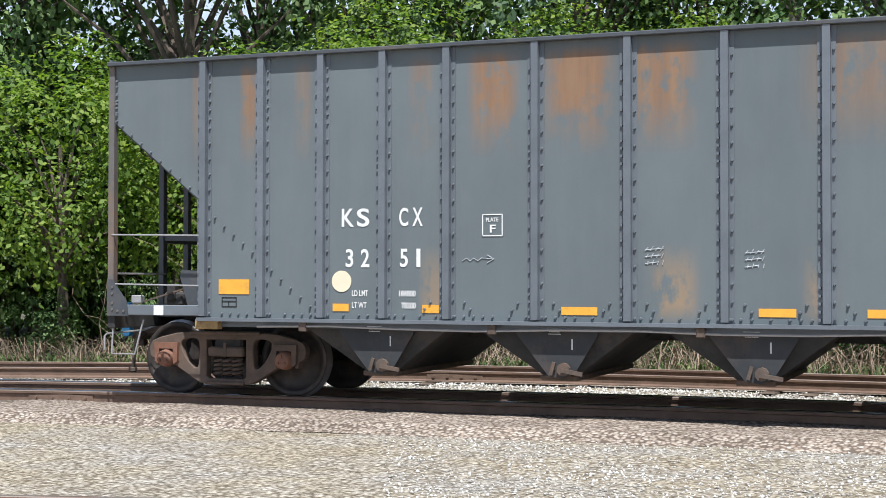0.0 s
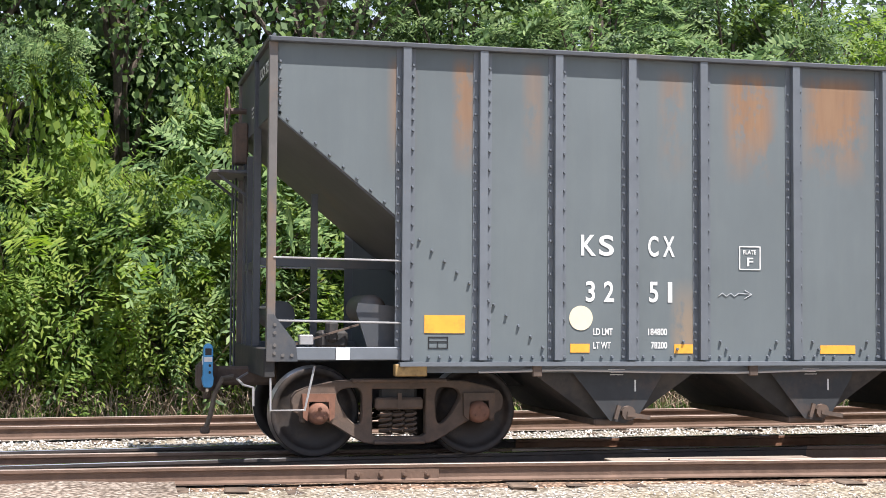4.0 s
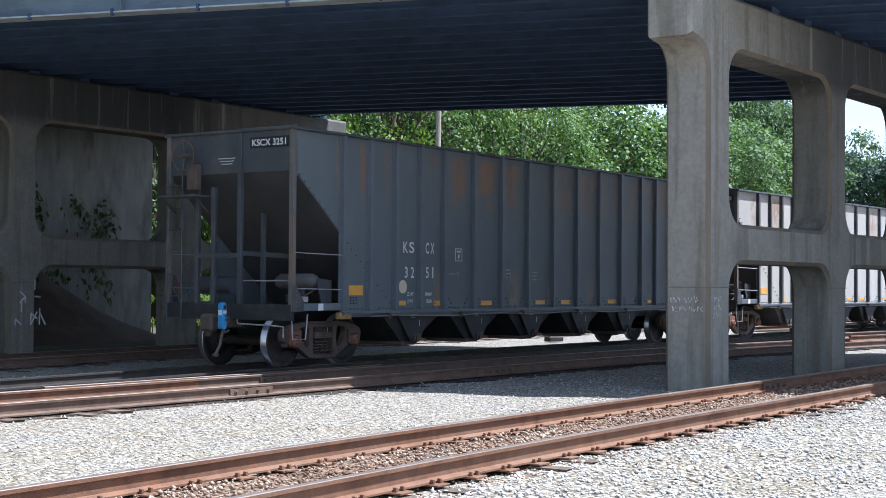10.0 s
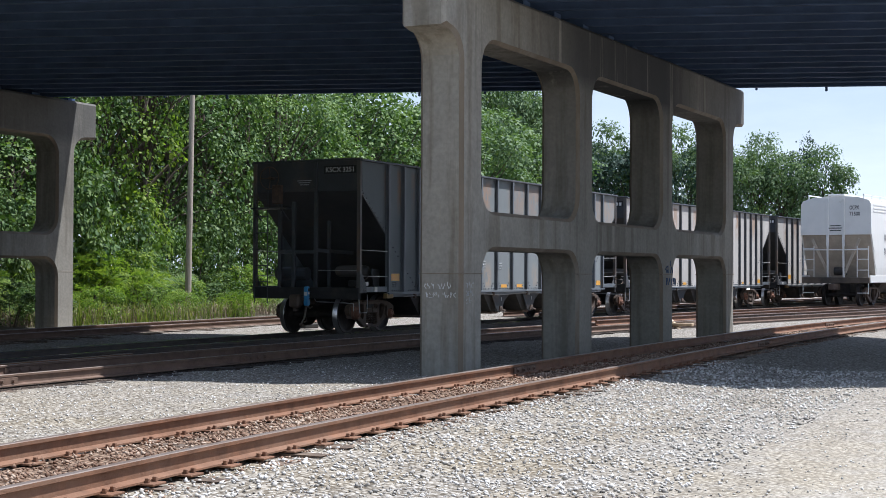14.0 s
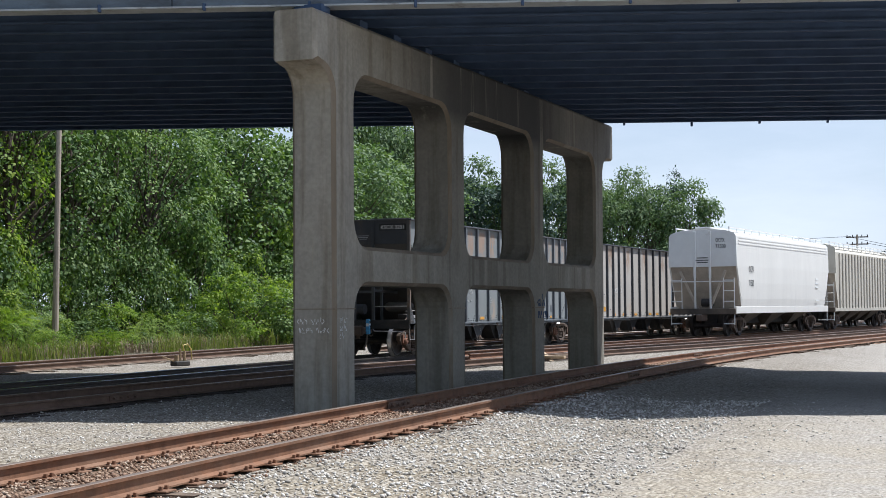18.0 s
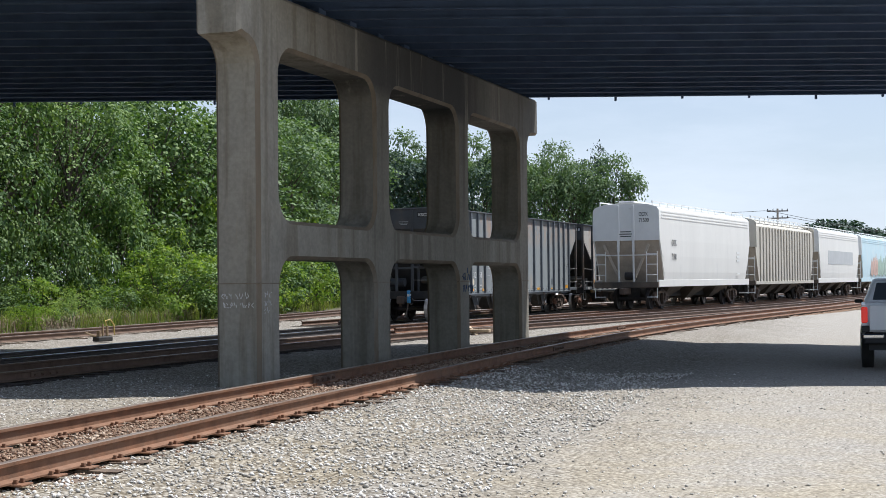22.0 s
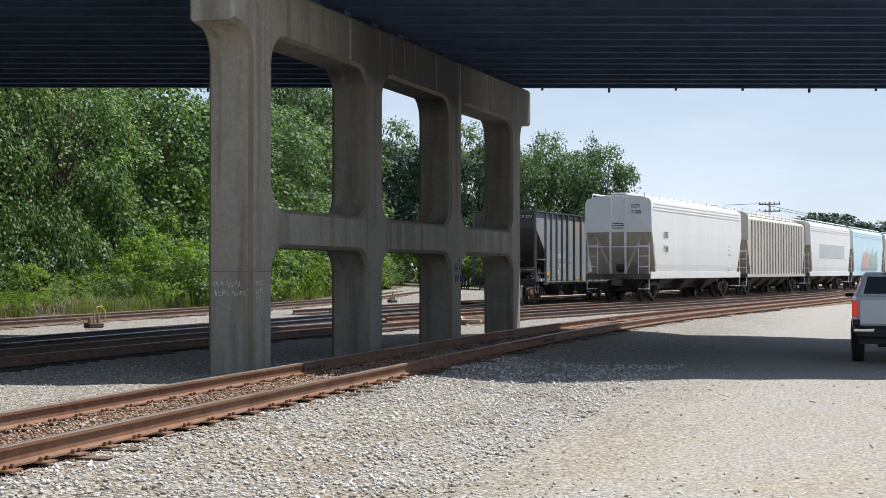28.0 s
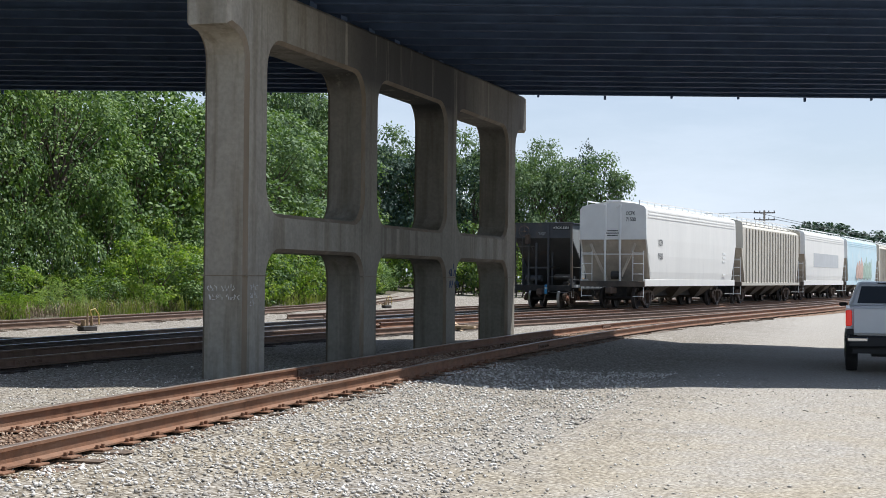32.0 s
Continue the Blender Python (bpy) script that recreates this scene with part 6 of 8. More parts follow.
def joint(track_ob, line, x, side, z):
    p, f, left = line.basis(x)
    q = p + left * (side * 0.755)
    shared("joint_bar", ME_JOINT, track_ob, pose(q.x, q.y, z, 0, 0, math.degrees(math.atan2(f.y, f.x))), "rusty bolted joint bar")


for _x, _s in ((9.4, -1), (-14.0, -1), (1.6, -1), (16.3, -1), (18.6, 1), (23.0, -1)):
    joint(T_OWN, OWN, _x, _s, RAIL_Z)
for _x, _s in ((31, -1), (44, 1), (21, 1)):
    joint(T_FRONT, FRONT, _x, _s, 0.30)
for _x in (-12.2, 14.0):
    joint(T_BACK, BACK, _x, -1, RAIL_Z)

# the frog and guard rails of the turnout
def guard(track_ob, line, x0, x1, off, top_material, label):
    verts, faces, idx = [], [], []
    xs = line.run(x0, x1, 0.6)
    n = len(HEAD)
    for i, x in enumerate(xs):
        p, f, left = line.basis(x)
        flare = 0.05 * (max(0, 1 - i / 1.5) + max(0, 1 - (len(xs) - 1 - i) / 1.5))
        for a, b in HEAD:
            verts.append(p + left * (off + a + flare) + Vector((0, 0, RAIL_Z + b + 0.004)))
    for k in range(len(xs) - 1):
        for i in range(n):
            faces.append((k * n + i, k * n + (i + 1) % n, (k + 1) * n + (i + 1) % n, (k + 1) * n + i))
            idx.append(1 if i in (6, 7, 8) else 0)
    faces += [tuple(range(n))[::-1], tuple((len(xs) - 1) * n + i for i in range(n))]
    me = bpy.data.meshes.new("guard_rail")
    me.from_pydata(verts, [], faces)
    me.materials.append(M_RUST_RAIL)
    me.materials.append(top_material)
    for p, i in zip(me.polygons, idx):
        p.material_index = i
    ob = new("guard_rail", me)
    ob.parent = track_ob
    tagged(ob, label)


guard(T_OWN, OWN, 4.5, 9.0, -0.67, M_RAIL_TOP, "short flared guard rail")
guard(T_TRAIN, TRAIN, 3.5, 9.0, 0.67, M_RAIL_SHINY, "short flared guard rail")
guard(T_OWN, OWN, 12.5, 17.0, 0.67, M_RAIL_TOP, "worn wing rail")
guard(T_OWN, OWN, 14.0, 22.0, 1.02, M_RAIL_TOP, "worn closure rail")
_bm = bmesh.new()
prism(_bm, [(-1.5, -0.02), (0.6, -0.10), (0.6, 0.10), (-1.5, 0.04)], 0.16, Matrix.Rotation(radians(-90), 4, "X") @ pose(0, 0, 0))
_p, _f, _l = OWN.basis(4.6)
part("frog", _bm, M_RAIL_TOP, T_OWN, "worn cast steel frog", at=pose(_p.x, _p.y + 0.72, RAIL_Z - 0.0, 0, 0, 4))
_bm = bmesh.new()
box(_bm, -1.1, 1.1, -0.16, 0.16, -0.02, 0.0, bevel=0.006)
part("frog_plate", _bm, mat("tan_dusty_steel_plate", (0.36, 0.30, 0.24), 0.7, 0.2, 0.15, 3.0, stain=(0.2, 0.14, 0.1)), T_OWN, "dusty tan cover plate", at=pose(5.0, OWN.at(5.0) - 0.45, RAIL_Z - 0.01, 0, 0, 2))

# ---- switch stands and yard clutter ----
M_GREEN = mat("green_target_paint", (0.02, 0.16, 0.09), 0.4, 0, 0.1, 6)
M_PIPE_YEL = mat("chipped_yellow_pipe_paint", (0.62, 0.46, 0.14), 0.5, 0, 0.15, 6, stain=(0.35, 0.25, 0.12), stain_scale=7)
M_STAND = mat("rusty_tan_cast_iron", (0.34, 0.25, 0.15), 0.8, 0, 0.3, 6, stain=(0.14, 0.09, 0.06), stain_scale=5)
M_WOOD = mat("pale_split_timber", (0.55, 0.42, 0.28), 0.8, 0, 0.2, 4, stain=(0.35, 0.24, 0.15))


def switch_stand(x, y, low, target):
    s = thing("switch_stand", "low switch stand with a dark green target beside the track" if target else "rusty tan low switch stand between the tracks", "switch stand", at=pose(x, y, 0, 0, 0, -20))
    bm = bmesh.new()
    box(bm, -0.28, 0.28, -0.14, 0.14, 0.02, 0.17, bevel=0.03)
    part("base", bm, M_DARK, s)
    bm = bmesh.new()
    rod(bm, (0, 0, 0.15), (0, 0, 0.52), 0.03, 8)
    part("mast", bm, M_TRUCK if target else M_STAND, s)
    if target:
        for dx in (-0.16, 0.05):
            bm = bmesh.new()
            box(bm, dx, dx + 0.14, -0.01, 0.01, 0.30, 0.52, bevel=0.006)
            part("target", bm, M_GREEN, s, "dark green target plate")
    else:
        bm = bmesh.new()
        rod(bm, (-0.16, -0.02, 0.15), (-0.16, -0.02, 0.34), 0.07, 10)
        part("gear_case", bm, M_STAND, s)
        bm = bmesh.new()
        rod(bm, (0.16, 0.0, 0.15), (0.16, 0.0, 0.46), 0.05, 10, 0.035)
        part("spindle_housing", bm, M_STAND, s)
        bm = bmesh.new()
        pipe(bm, [(0.16, 0, 0.44), (0.10, 0, 0.62), (0.28, 0, 0.66), (0.40, -0.02, 0.50), (0.42, -0.02, 0.20)], 0.02, 6)
        part("throw_handle", bm, M_PIPE_YEL, s, "bent yellow throw handle")
    bm = bmesh.new()
    bar(bm, (-0.2, 0, 0.16), (-0.62, 0.05, 0.30), 0.05, 0.05, 0.01)
    part("throw_lever", bm, M_DARK if target else M_STAND, s)
    return s


switch_stand(13.1, 19.6, True, True)
switch_stand(38.0, 21.4, True, False)
switch_stand(73.0, 23.6, True, False)
_hoop = thing("yellow_hoop", "bent yellow pipe hoop guarding the switch", "guard hoop", at=pose(12.1, 20.2, 0))
_bm = bmesh.new()
pipe(_bm, [(-0.28, 0, 0.0), (-0.24, 0, 0.34), (-0.16, 0, 0.44), (-0.02, 0, 0.44), (0.1, -0.05, 0.38), (0.55, -0.25, 0.10), (0.7, -0.3, 0.02)], 0.022, 8)
part("hoop_pipe", _bm, M_PIPE_YEL, _hoop)
_bm = bmesh.new()
rod(_bm, (0.22, -0.1, 0.0), (0.24, -0.1, 0.30), 0.018, 8)
part("hoop_leg", _bm, M_PIPE_YEL, _hoop)
copy_thing(_hoop, pose(-12.95, 14.2, 0, 0, 0, 20))
for _k, (_x, _y, _a, _l) in enumerate(((44.4, 12.0, 30, 1.3), (44.0, 11.7, 70, 0.9), (44.8, 11.6, -20, 0.8), (40.5, 14.6, 5, 0.9))):
    _t = thing("timber_scrap", "broken piece of old tie timber on the ballast", "timber", group="scraps of timber", at=pose(_x, _y, 0.06 + 0.02 * _k, 0, -12 if _k == 0 else 0, _a))
    _bm = bmesh.new()
    box(_bm, -_l / 2, _l / 2, -0.07, 0.07, 0, 0.09, bevel=0.015)
    part("timber", _bm, M_WOOD if _k < 2 else M_TIE, _t)


# ---- pickup ----
M_PU = mat("silver_grey_car_paint", (0.72, 0.74, 0.76), 0.3, 0.1, 0.02, 1.0)
M_PU_BLACK = mat("black_bumper_plastic", (0.018, 0.018, 0.019), 0.55, 0, 0.1, 8)
M_TYRE = mat("dusty_tyre_rubber", (0.028, 0.027, 0.026), 0.85, 0, 0.2, 8)
M_CHROME = mat("chrome_trim", (0.7, 0.7, 0.7), 0.15, 1.0, 0.02, 4)
M_GLASS = bpy.data.materials.new("tinted_car_glass")
M_GLASS.use_nodes = True
_b = M_GLASS.node_tree.nodes["Principled BSDF"]
_b.inputs["Base Color"].default_value, _b.inputs["Roughness"].default_value, _b.inputs["Specular IOR Level"].default_value = (0.012, 0.018, 0.022, 1), 0.08, 0.35
M_TAIL = bpy.data.materials.new("lit_red_tail_lens")
M_TAIL.use_nodes = True
_b = M_TAIL.node_tree.nodes["Principled BSDF"]
_b.inputs["Base Color"].default_value, _b.inputs["Roughness"].default_value = (0.5, 0.02, 0.015, 1), 0.2
_b.inputs["Emission Color"].default_value, _b.inputs["Emission Strength"].default_value = (1.0, 0.06, 0.04, 1), 0.3


def pickup(at):
    """A crew-cab pickup; tail at x = 0, nose at +x."""
    t = thing("pickup_truck", "silver pickup truck parked in the bridge's shade", "pickup truck", at=at)
    w = 0.93
    bm = bmesh.new()
    for s in (-1, 1):
        prism(bm, [(0.02, 0.62), (0.45, 0.55), (0.55, 0.62), (0.62, 0.85), (0.85, 0.98), (1.25, 0.98), (1.48, 0.85), (1.55, 0.58), (1.75, 0.48), (1.75, 1.16), (0.02, 1.13)], 0.07, pose(0, s * w - (0.07 if s > 0 else 0), 0))
    box(bm, 0.05, 1.72, -w + 0.07, w - 0.07, 0.62, 0.68)
    part("bed", bm, M_PU, t)
    bm = bmesh.new()
    prism(bm, [(1.78, 0.48), (4.1, 0.45), (4.15, 1.12), (1.78, 1.16)], 2 * w - 0.04, pose(0, -w + 0.02, 0))
    part("cab_body", bm, M_PU, t)
    bm = bmesh.new()
    a = [(1.82, 1.16), (1.98, 1.72), (2.2, 1.79), (3.1, 1.80), (3.35, 1.72), (3.95, 1.14)]
    prism(bm, a, 1.56, pose(0, -0.78, 0))
    for v in bm.verts:
        if v.co.z < 1.3:
            v.co.y *= 1.13
        else:
            v.co.y *= 0.90 if v.co.z < 1.75 else 0.84
    bmesh.ops.bevel(bm, geom=bm.edges[:], offset=0.07, segments=2, affect="EDGES", profile=0.5)
    part("cab_roof", bm, M_PU, t)
    bm = bmesh.new()
    prism(bm, [(1.845, 1.27), (1.95, 1.66), (1.955, 1.66), (1.86, 1.27)], 1.40, pose(0, -0.70, 0))
    for v in bm.verts:
        v.co.x -= 0.012
        v.co.y *= 1.0 if v.co.z < 1.4 else 0.88
    part("rear_window", bm, M_GLASS, t, "dark tinted rear window")
    for s in (-1, 1):
        bm = bmesh.new()
        box(bm, 2.15, 3.3, s * 0.815, s * 0.845, 1.25, 1.62)
        for v in bm.verts:
            v.co.y -= 0.0 if v.co.z < 1.4 else s * 0.105
        part("side_window", bm, M_GLASS, t)
    bm = bmesh.new()
    box(bm, 2.45, 3.0, -0.02, 0.03, 1.80, 1.86, bevel=0.01)
    part("roof_fin", bm, M_PU_BLACK, t)
    bm = bmesh.new()
    box(bm, 2.0, 2.1, -0.3, 0.3, 1.735, 1.765, bevel=0.008)
    part("stop_lamp", bm, M_PU_BLACK, t)
    bm = bmesh.new()
    prism(bm, [(4.12, 0.45), (5.3, 0.45), (5.36, 0.7), (5.3, 0.98), (4.12, 1.12)], 2 * w - 0.04, pose(0, -w + 0.02, 0))
    part("bonnet", bm, M_PU, t)
    bm = bmesh.new()
    box(bm, -0.03, 0.04, -w + 0.13, w - 0.13, 0.66, 1.13, bevel=0.015)
    gate = part("tailgate", bm, M_PU, t)
    bm = bmesh.new()
    box(bm, -0.045, -0.02, -0.15, 0.15, 0.94, 1.04, bevel=0.01)
    part("tailgate_handle", bm, M_PU_BLACK, gate)
    bm = bmesh.new()
    box(bm, -0.04, -0.025, -w + 0.2, w - 0.2, 0.76, 0.775)
    part("tailgate_crease", bm, M_PU, gate)
    for s in (-1, 1):
        bm = bmesh.new()
        box(bm, -0.025, 0.16, s * w - (0.12 if s > 0 else 0.0) + (0.012 if s > 0 else -0.012), s * w + (0.012 if s > 0 else 0.12 - 0.012), 0.80, 1.09, bevel=0.02)
        lamp = part("tail_lamp", bm, M_TAIL, t, "lit red tail lamp")
        bm = bmesh.new()
        box(bm, -0.05, 0.12, s * w - (0.14 if s > 0 else 0), s * w + (0 if s > 0 else 0.14), 0.62, 0.75, bevel=0.015)
        part("lamp_base", bm, M_PU_BLACK, lamp)
        bm = bmesh.new()
        box(bm, -0.16, -0.02, s * 0.52, s * 0.92, 0.50, 0.58, bevel=0.02)
        part("bumper_corner", bm, M_CHROME, t, "chrome bumper corner")
        bm = bmesh.new()
        box(bm, 3.5, 3.62, s * 0.88, s * 1.06, 1.11, 1.25, bevel=0.03)
        part("door_mirror", bm, M_PU_BLACK, t)
        for x in (1.05, 4.55):
            bm = bmesh.new()
            lathe(bm, [(-0.12, 0.05), (-0.12, 0.24), (-0.11, 0.36), (-0.08, 0.38), (0.08, 0.38), (0.11, 0.36), (0.12, 0.24), (0.12, 0.05)], n=24)
            wh = part("wheel", bm, M_TYRE, t, at=pose(x, s * 0.82, 0.38))
            bm = bmesh.new()
            lathe(bm, [(-0.125, 0.02), (-0.125, 0.2), (-0.10, 0.235), (0.10, 0.235), (0.125, 0.2), (0.125, 0.02)], n=18)
            part("rim", bm, M_CHROME, wh)
    bm = bmesh.new()
    box(bm, -0.12, 0.1, -0.9, 0.9, 0.40, 0.60, bevel=0.03)
    box(bm, 0.0, 0.3, -0.8, 0.8, 0.34, 0.42)
    part("rear_bumper", bm, M_PU_BLACK, t)
    bm = bmesh.new()
    box(bm, -0.135, -0.115, -0.16, 0.16, 0.44, 0.58, bevel=0.004)
    pl = part("licence_plate", bm, M_WHITE, t, "white licence plate with plain bars")
    for k in range(6):
        bm = bmesh.new()
        box(bm, -0.139, -0.134, -0.12 + 0.042 * k, -0.095 + 0.042 * k, 0.475, 0.535)
        part("plate_bar", bm, M_LETTER, pl)
    bm = bmesh.new()
    box(bm, 0.3, 5.2, -0.45, 0.45, 0.28, 0.5)
    part("chassis", bm, M_PU_BLACK, t)
    # body heights of a tall pickup: high bumper, deep lamps, high bed rail
    low = (0.0, 0.34, 0.40, 0.60, 0.66, 1.13, 1.27, 1.66, 1.80, 2.0)
    tall = (0.0, 0.40, 0.52, 0.74, 0.78, 1.28, 1.35, 1.70, 1.80, 2.0)
    for o in t.children_recursive:
        if o.name.split(".")[0] not in ("wheel", "rim"):
            for v in o.data.vertices:
                v.co.z = float(np.interp(v.co.z, low, tall))
    return t


pickup(pose(29.5, -0.80, ground_z(31, -0.8) + 0.012, 0, 0, 0.6))


# ---- vegetation ----
def leaf_mat(name, lo, mid, hi, glow=0.22):
    m = bpy.data.materials.new(name)
    m.use_nodes = True
    nt = m.node_tree
    b = nt.nodes["Principled BSDF"]
    geo = nt.nodes.new("ShaderNodeNewGeometry")
    n1 = tex(nt, "Noise", geo.outputs["Position"], 0.9, None, Detail=4)
    add = nt.nodes.new("ShaderNodeMath")
    add.operation = "MULTIPLY_ADD"
    nt.links.new(geo.outputs["Random Per Island"], add.inputs[0])
    add.inputs[1].default_value = 0.5
    nt.links.new(n1.outputs["Fac"], add.inputs[2])
    r = ramp(nt, [(0.45, lo), (0.72, mid), (1.0, hi)])
    nt.links.new(add.outputs[0], r.inputs[0])
    nt.links.new(r.outputs["Color"], b.inputs["Base Color"])
    b.inputs["Roughness"].default_value = 0.6
    b.inputs["Specular IOR Level"].default_value = 0.25
    tr = nt.nodes.new("ShaderNodeBsdfTranslucent")
    nt.links.new(mixc(nt, 1.0, r.outputs["Color"], (1.5, 1.7, 0.6), "MULTIPLY"), tr.inputs["Color"])
    mx = nt.nodes.new("ShaderNodeMixShader")
    mx.inputs[0].default_value = glow
    nt.links.new(b.outputs[0], mx.inputs[1])
    nt.links.new(tr.outputs[0], mx.inputs[2])
    nt.links.new(mx.outputs[0], nt.nodes["Material Output"].inputs["Surface"])
    return m


M_LEAF = leaf_mat("mid_green_leaves", (0.030, 0.068, 0.020), (0.088, 0.155, 0.045), (0.215, 0.290, 0.105))
M_LEAF_DARK = leaf_mat("deep_green_leaves", (0.030, 0.066, 0.020), (0.072, 0.128, 0.038), (0.165, 0.230, 0.080), 0.18)
M_LEAF_YEL = leaf_mat("yellow_green_leaves", (0.080, 0.140, 0.025), (0.145, 0.225, 0.040), (0.250, 0.310, 0.060), 0.4)
# distance haze is mixed into these two leaf colours
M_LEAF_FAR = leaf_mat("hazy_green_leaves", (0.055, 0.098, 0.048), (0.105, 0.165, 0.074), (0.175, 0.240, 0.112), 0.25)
M_LEAF_HAZE = leaf_mat("haze_blue_green_leaves", (0.022, 0.048, 0.036), (0.038, 0.072, 0.052), (0.060, 0.100, 0.068), 0.12)
M_DRY = leaf_mat("dry_straw_stems", (0.11, 0.075, 0.042), (0.20, 0.145, 0.085), (0.32, 0.245, 0.15), 0.12)
M_GRASS = leaf_mat("rank_green_grass", (0.075, 0.115, 0.025), (0.150, 0.190, 0.045), (0.270, 0.270, 0.090), 0.3)
M_BARK = mat("grey_brown_bark", (0.11, 0.085, 0.065), 0.95, 0, 0.3, 6.0, 0.6, 18, (0.05, 0.04, 0.03), 3.0)
M_POLE = mat("sun_bleached_pole_wood", (0.40, 0.34, 0.27), 0.85, 0, 0.2, 4.0, 0.2, 20, (0.24, 0.19, 0.15), 2.0, stretch=(1, 1, 0.1))

RNG = np.random.default_rng(11)


def unit(v):
    return v / np.maximum(np.linalg.norm(v, axis=-1, keepdims=True), 1e-9)


def quads_mesh(name, q, material):
    """A mesh of loose quads from an array (n, 4, 3)."""
    n = len(q)
    me = bpy.data.meshes.new(name)
    me.vertices.add(n * 4)
    me.vertices.foreach_set("co", q.reshape(-1).astype(np.float32))
    me.loops.add(n * 4)
    me.loops.foreach_set("vertex_index", np.arange(n * 4, dtype=np.int32))
    me.polygons.add(n)
    me.polygons.foreach_set("loop_start", np.arange(0, n * 4, 4, dtype=np.int32))
    me.polygons.foreach_set("loop_total", np.full(n, 4, dtype=np.int32))
    me.update(calc_edges=True)
    me.materials.append(material)
    return me


def leaf_quads(p, d, side, length, width):
    """Pointed leaves from p along d."""
    l, w = length[:, None], width[:, None]
    return np.stack([p, p + d * l * 0.45 + side * w * 0.5, p + d * l, p + d * l * 0.45 - side * w * 0.5], 1)


def fronds(p, d, length, pairs=6, leaf=0.30):
    """Feathered leaves: pairs of pointed leaflets along a drooping stalk."""
    n = len(p)
    up = unit(np.array([0, -0.60, 1.0]) + 0.36 * RNG.normal(size=(n, 3)))
    side = unit(np.cross(d, up))
    out = []
    for i in range(pairs):
        t = (i + 0.7) / pairs
        base = p + d * (length * t)[:, None] + np.array([0, 0, -1.0]) * (length * 0.55 * t * t)[:, None]
        size = length * leaf * (1.15 - 0.55 * abs(t - 0.45))
        for s in (-1, 1):
            ld = unit(side * s + d * 0.55 + np.array([0, 0, -0.35]) + 0.15 * RNG.normal(size=(n, 3)))
            ls = unit(np.cross(ld, up))
            out.append(leaf_quads(base, ld, ls, size, size * 0.34))
    tip = p + d * length[:, None] + np.array([0, 0, -1.0]) * (length * 0.55)[:, None]
    out.append(leaf_quads(tip, unit(d + np.array([0, 0, -0.5])), side, length * leaf, length * leaf * 0.36))
    return np.concatenate(out)


def crown_points(center, radii, clumps, per, spread):
    """Points in uneven clumps over an egg-shaped crown, and the way out at each."""
    u = unit(RNG.normal(size=(clumps, 3)))
    r = RNG.uniform(0.45, 1.0, clumps) ** 0.6
    c = np.array(center) + u * r[:, None] * np.array(radii) * RNG.uniform(0.75, 1.12, (clumps, 1))
    pts = np.repeat(c, per, 0)
    way = unit(RNG.normal(size=(len(pts), 3)) + np.array([0, 0, 0.25]) + 0.7 * np.repeat(u, per, 0))
    pts = pts + way * RNG.uniform(0.05, 1.0, (len(pts), 1)) * spread
    return pts, way, c


def boughs(center, radii, n, tufts, per):
    """Rosettes of feathered leaves, three to a bough, with dark hollows between the boughs."""
    u = unit(RNG.normal(size=(n, 3)) + np.array([0, -0.35, 0.15]))
    c = np.array(center) + u * np.array(radii) * RNG.uniform(0.6, 1.0, (n, 1))
    t = np.repeat(c, tufts, 0) + RNG.normal(size=(n * tufts, 3)) * np.array([0.55, 0.35, 0.22])
    p = np.repeat(t, per, 0)
    uo = np.repeat(np.repeat(u, tufts, 0), per, 0)
    w = unit(RNG.normal(size=(len(p), 3)) * np.array([1, 1, 0.5]) + 0.6 * uo + np.array([0, -0.5, 0.3]))
    return c, p + w * 0.08, w


def billows(center, radii, clumps, per, size_r, leaf, flat=0.8):
    """Leaves lying like shingles over many billowing clumps; hollows between the clumps stay open."""
    u = unit(RNG.normal(size=(clumps, 3)) + np.array([0, 0, 0.15]))
    c = np.array(center) + u * np.array(radii) * RNG.uniform(0.55, 0.98, (clumps, 1))
    r = RNG.uniform(*size_r, clumps)
    n = clumps * per
    uo, co, ro = np.repeat(u, per, 0), np.repeat(c, per, 0), np.repeat(r, per)
    w = unit(RNG.normal(size=(n, 3)) + 0.75 * uo + np.array([0, 0, 0.45]))
    lump = 1 + 0.22 * np.sin(w[:, 0] * 7 + ro * 40) * np.cos(w[:, 2] * 6 + ro * 70)
    p = co + w * np.array([1, 1, flat]) * (ro * lump * RNG.uniform(0.72, 1.08, n))[:, None]
    nrm = unit(w + 0.55 * RNG.normal(size=(n, 3)) + np.array([0, 0, 0.6]))
    d = np.array([0, 0, -0.8]) + 0.8 * RNG.normal(size=(n, 3))
    d = unit(d - nrm * (d * nrm).sum(1, keepdims=True))
    size = RNG.uniform(*leaf, n)
    return leaf_quads(p, d, np.cross(nrm, d), size, size * 0.66), c


def tapered(bm, pts, r0, r1, n=7):
    for i, (a, b) in enumerate(zip(pts, pts[1:])):
        k = len(pts) - 1
        rod(bm, a, b, r0 + (r1 - r0) * i / k, n, r0 + (r1 - r0) * (i + 1) / k, cap=False)


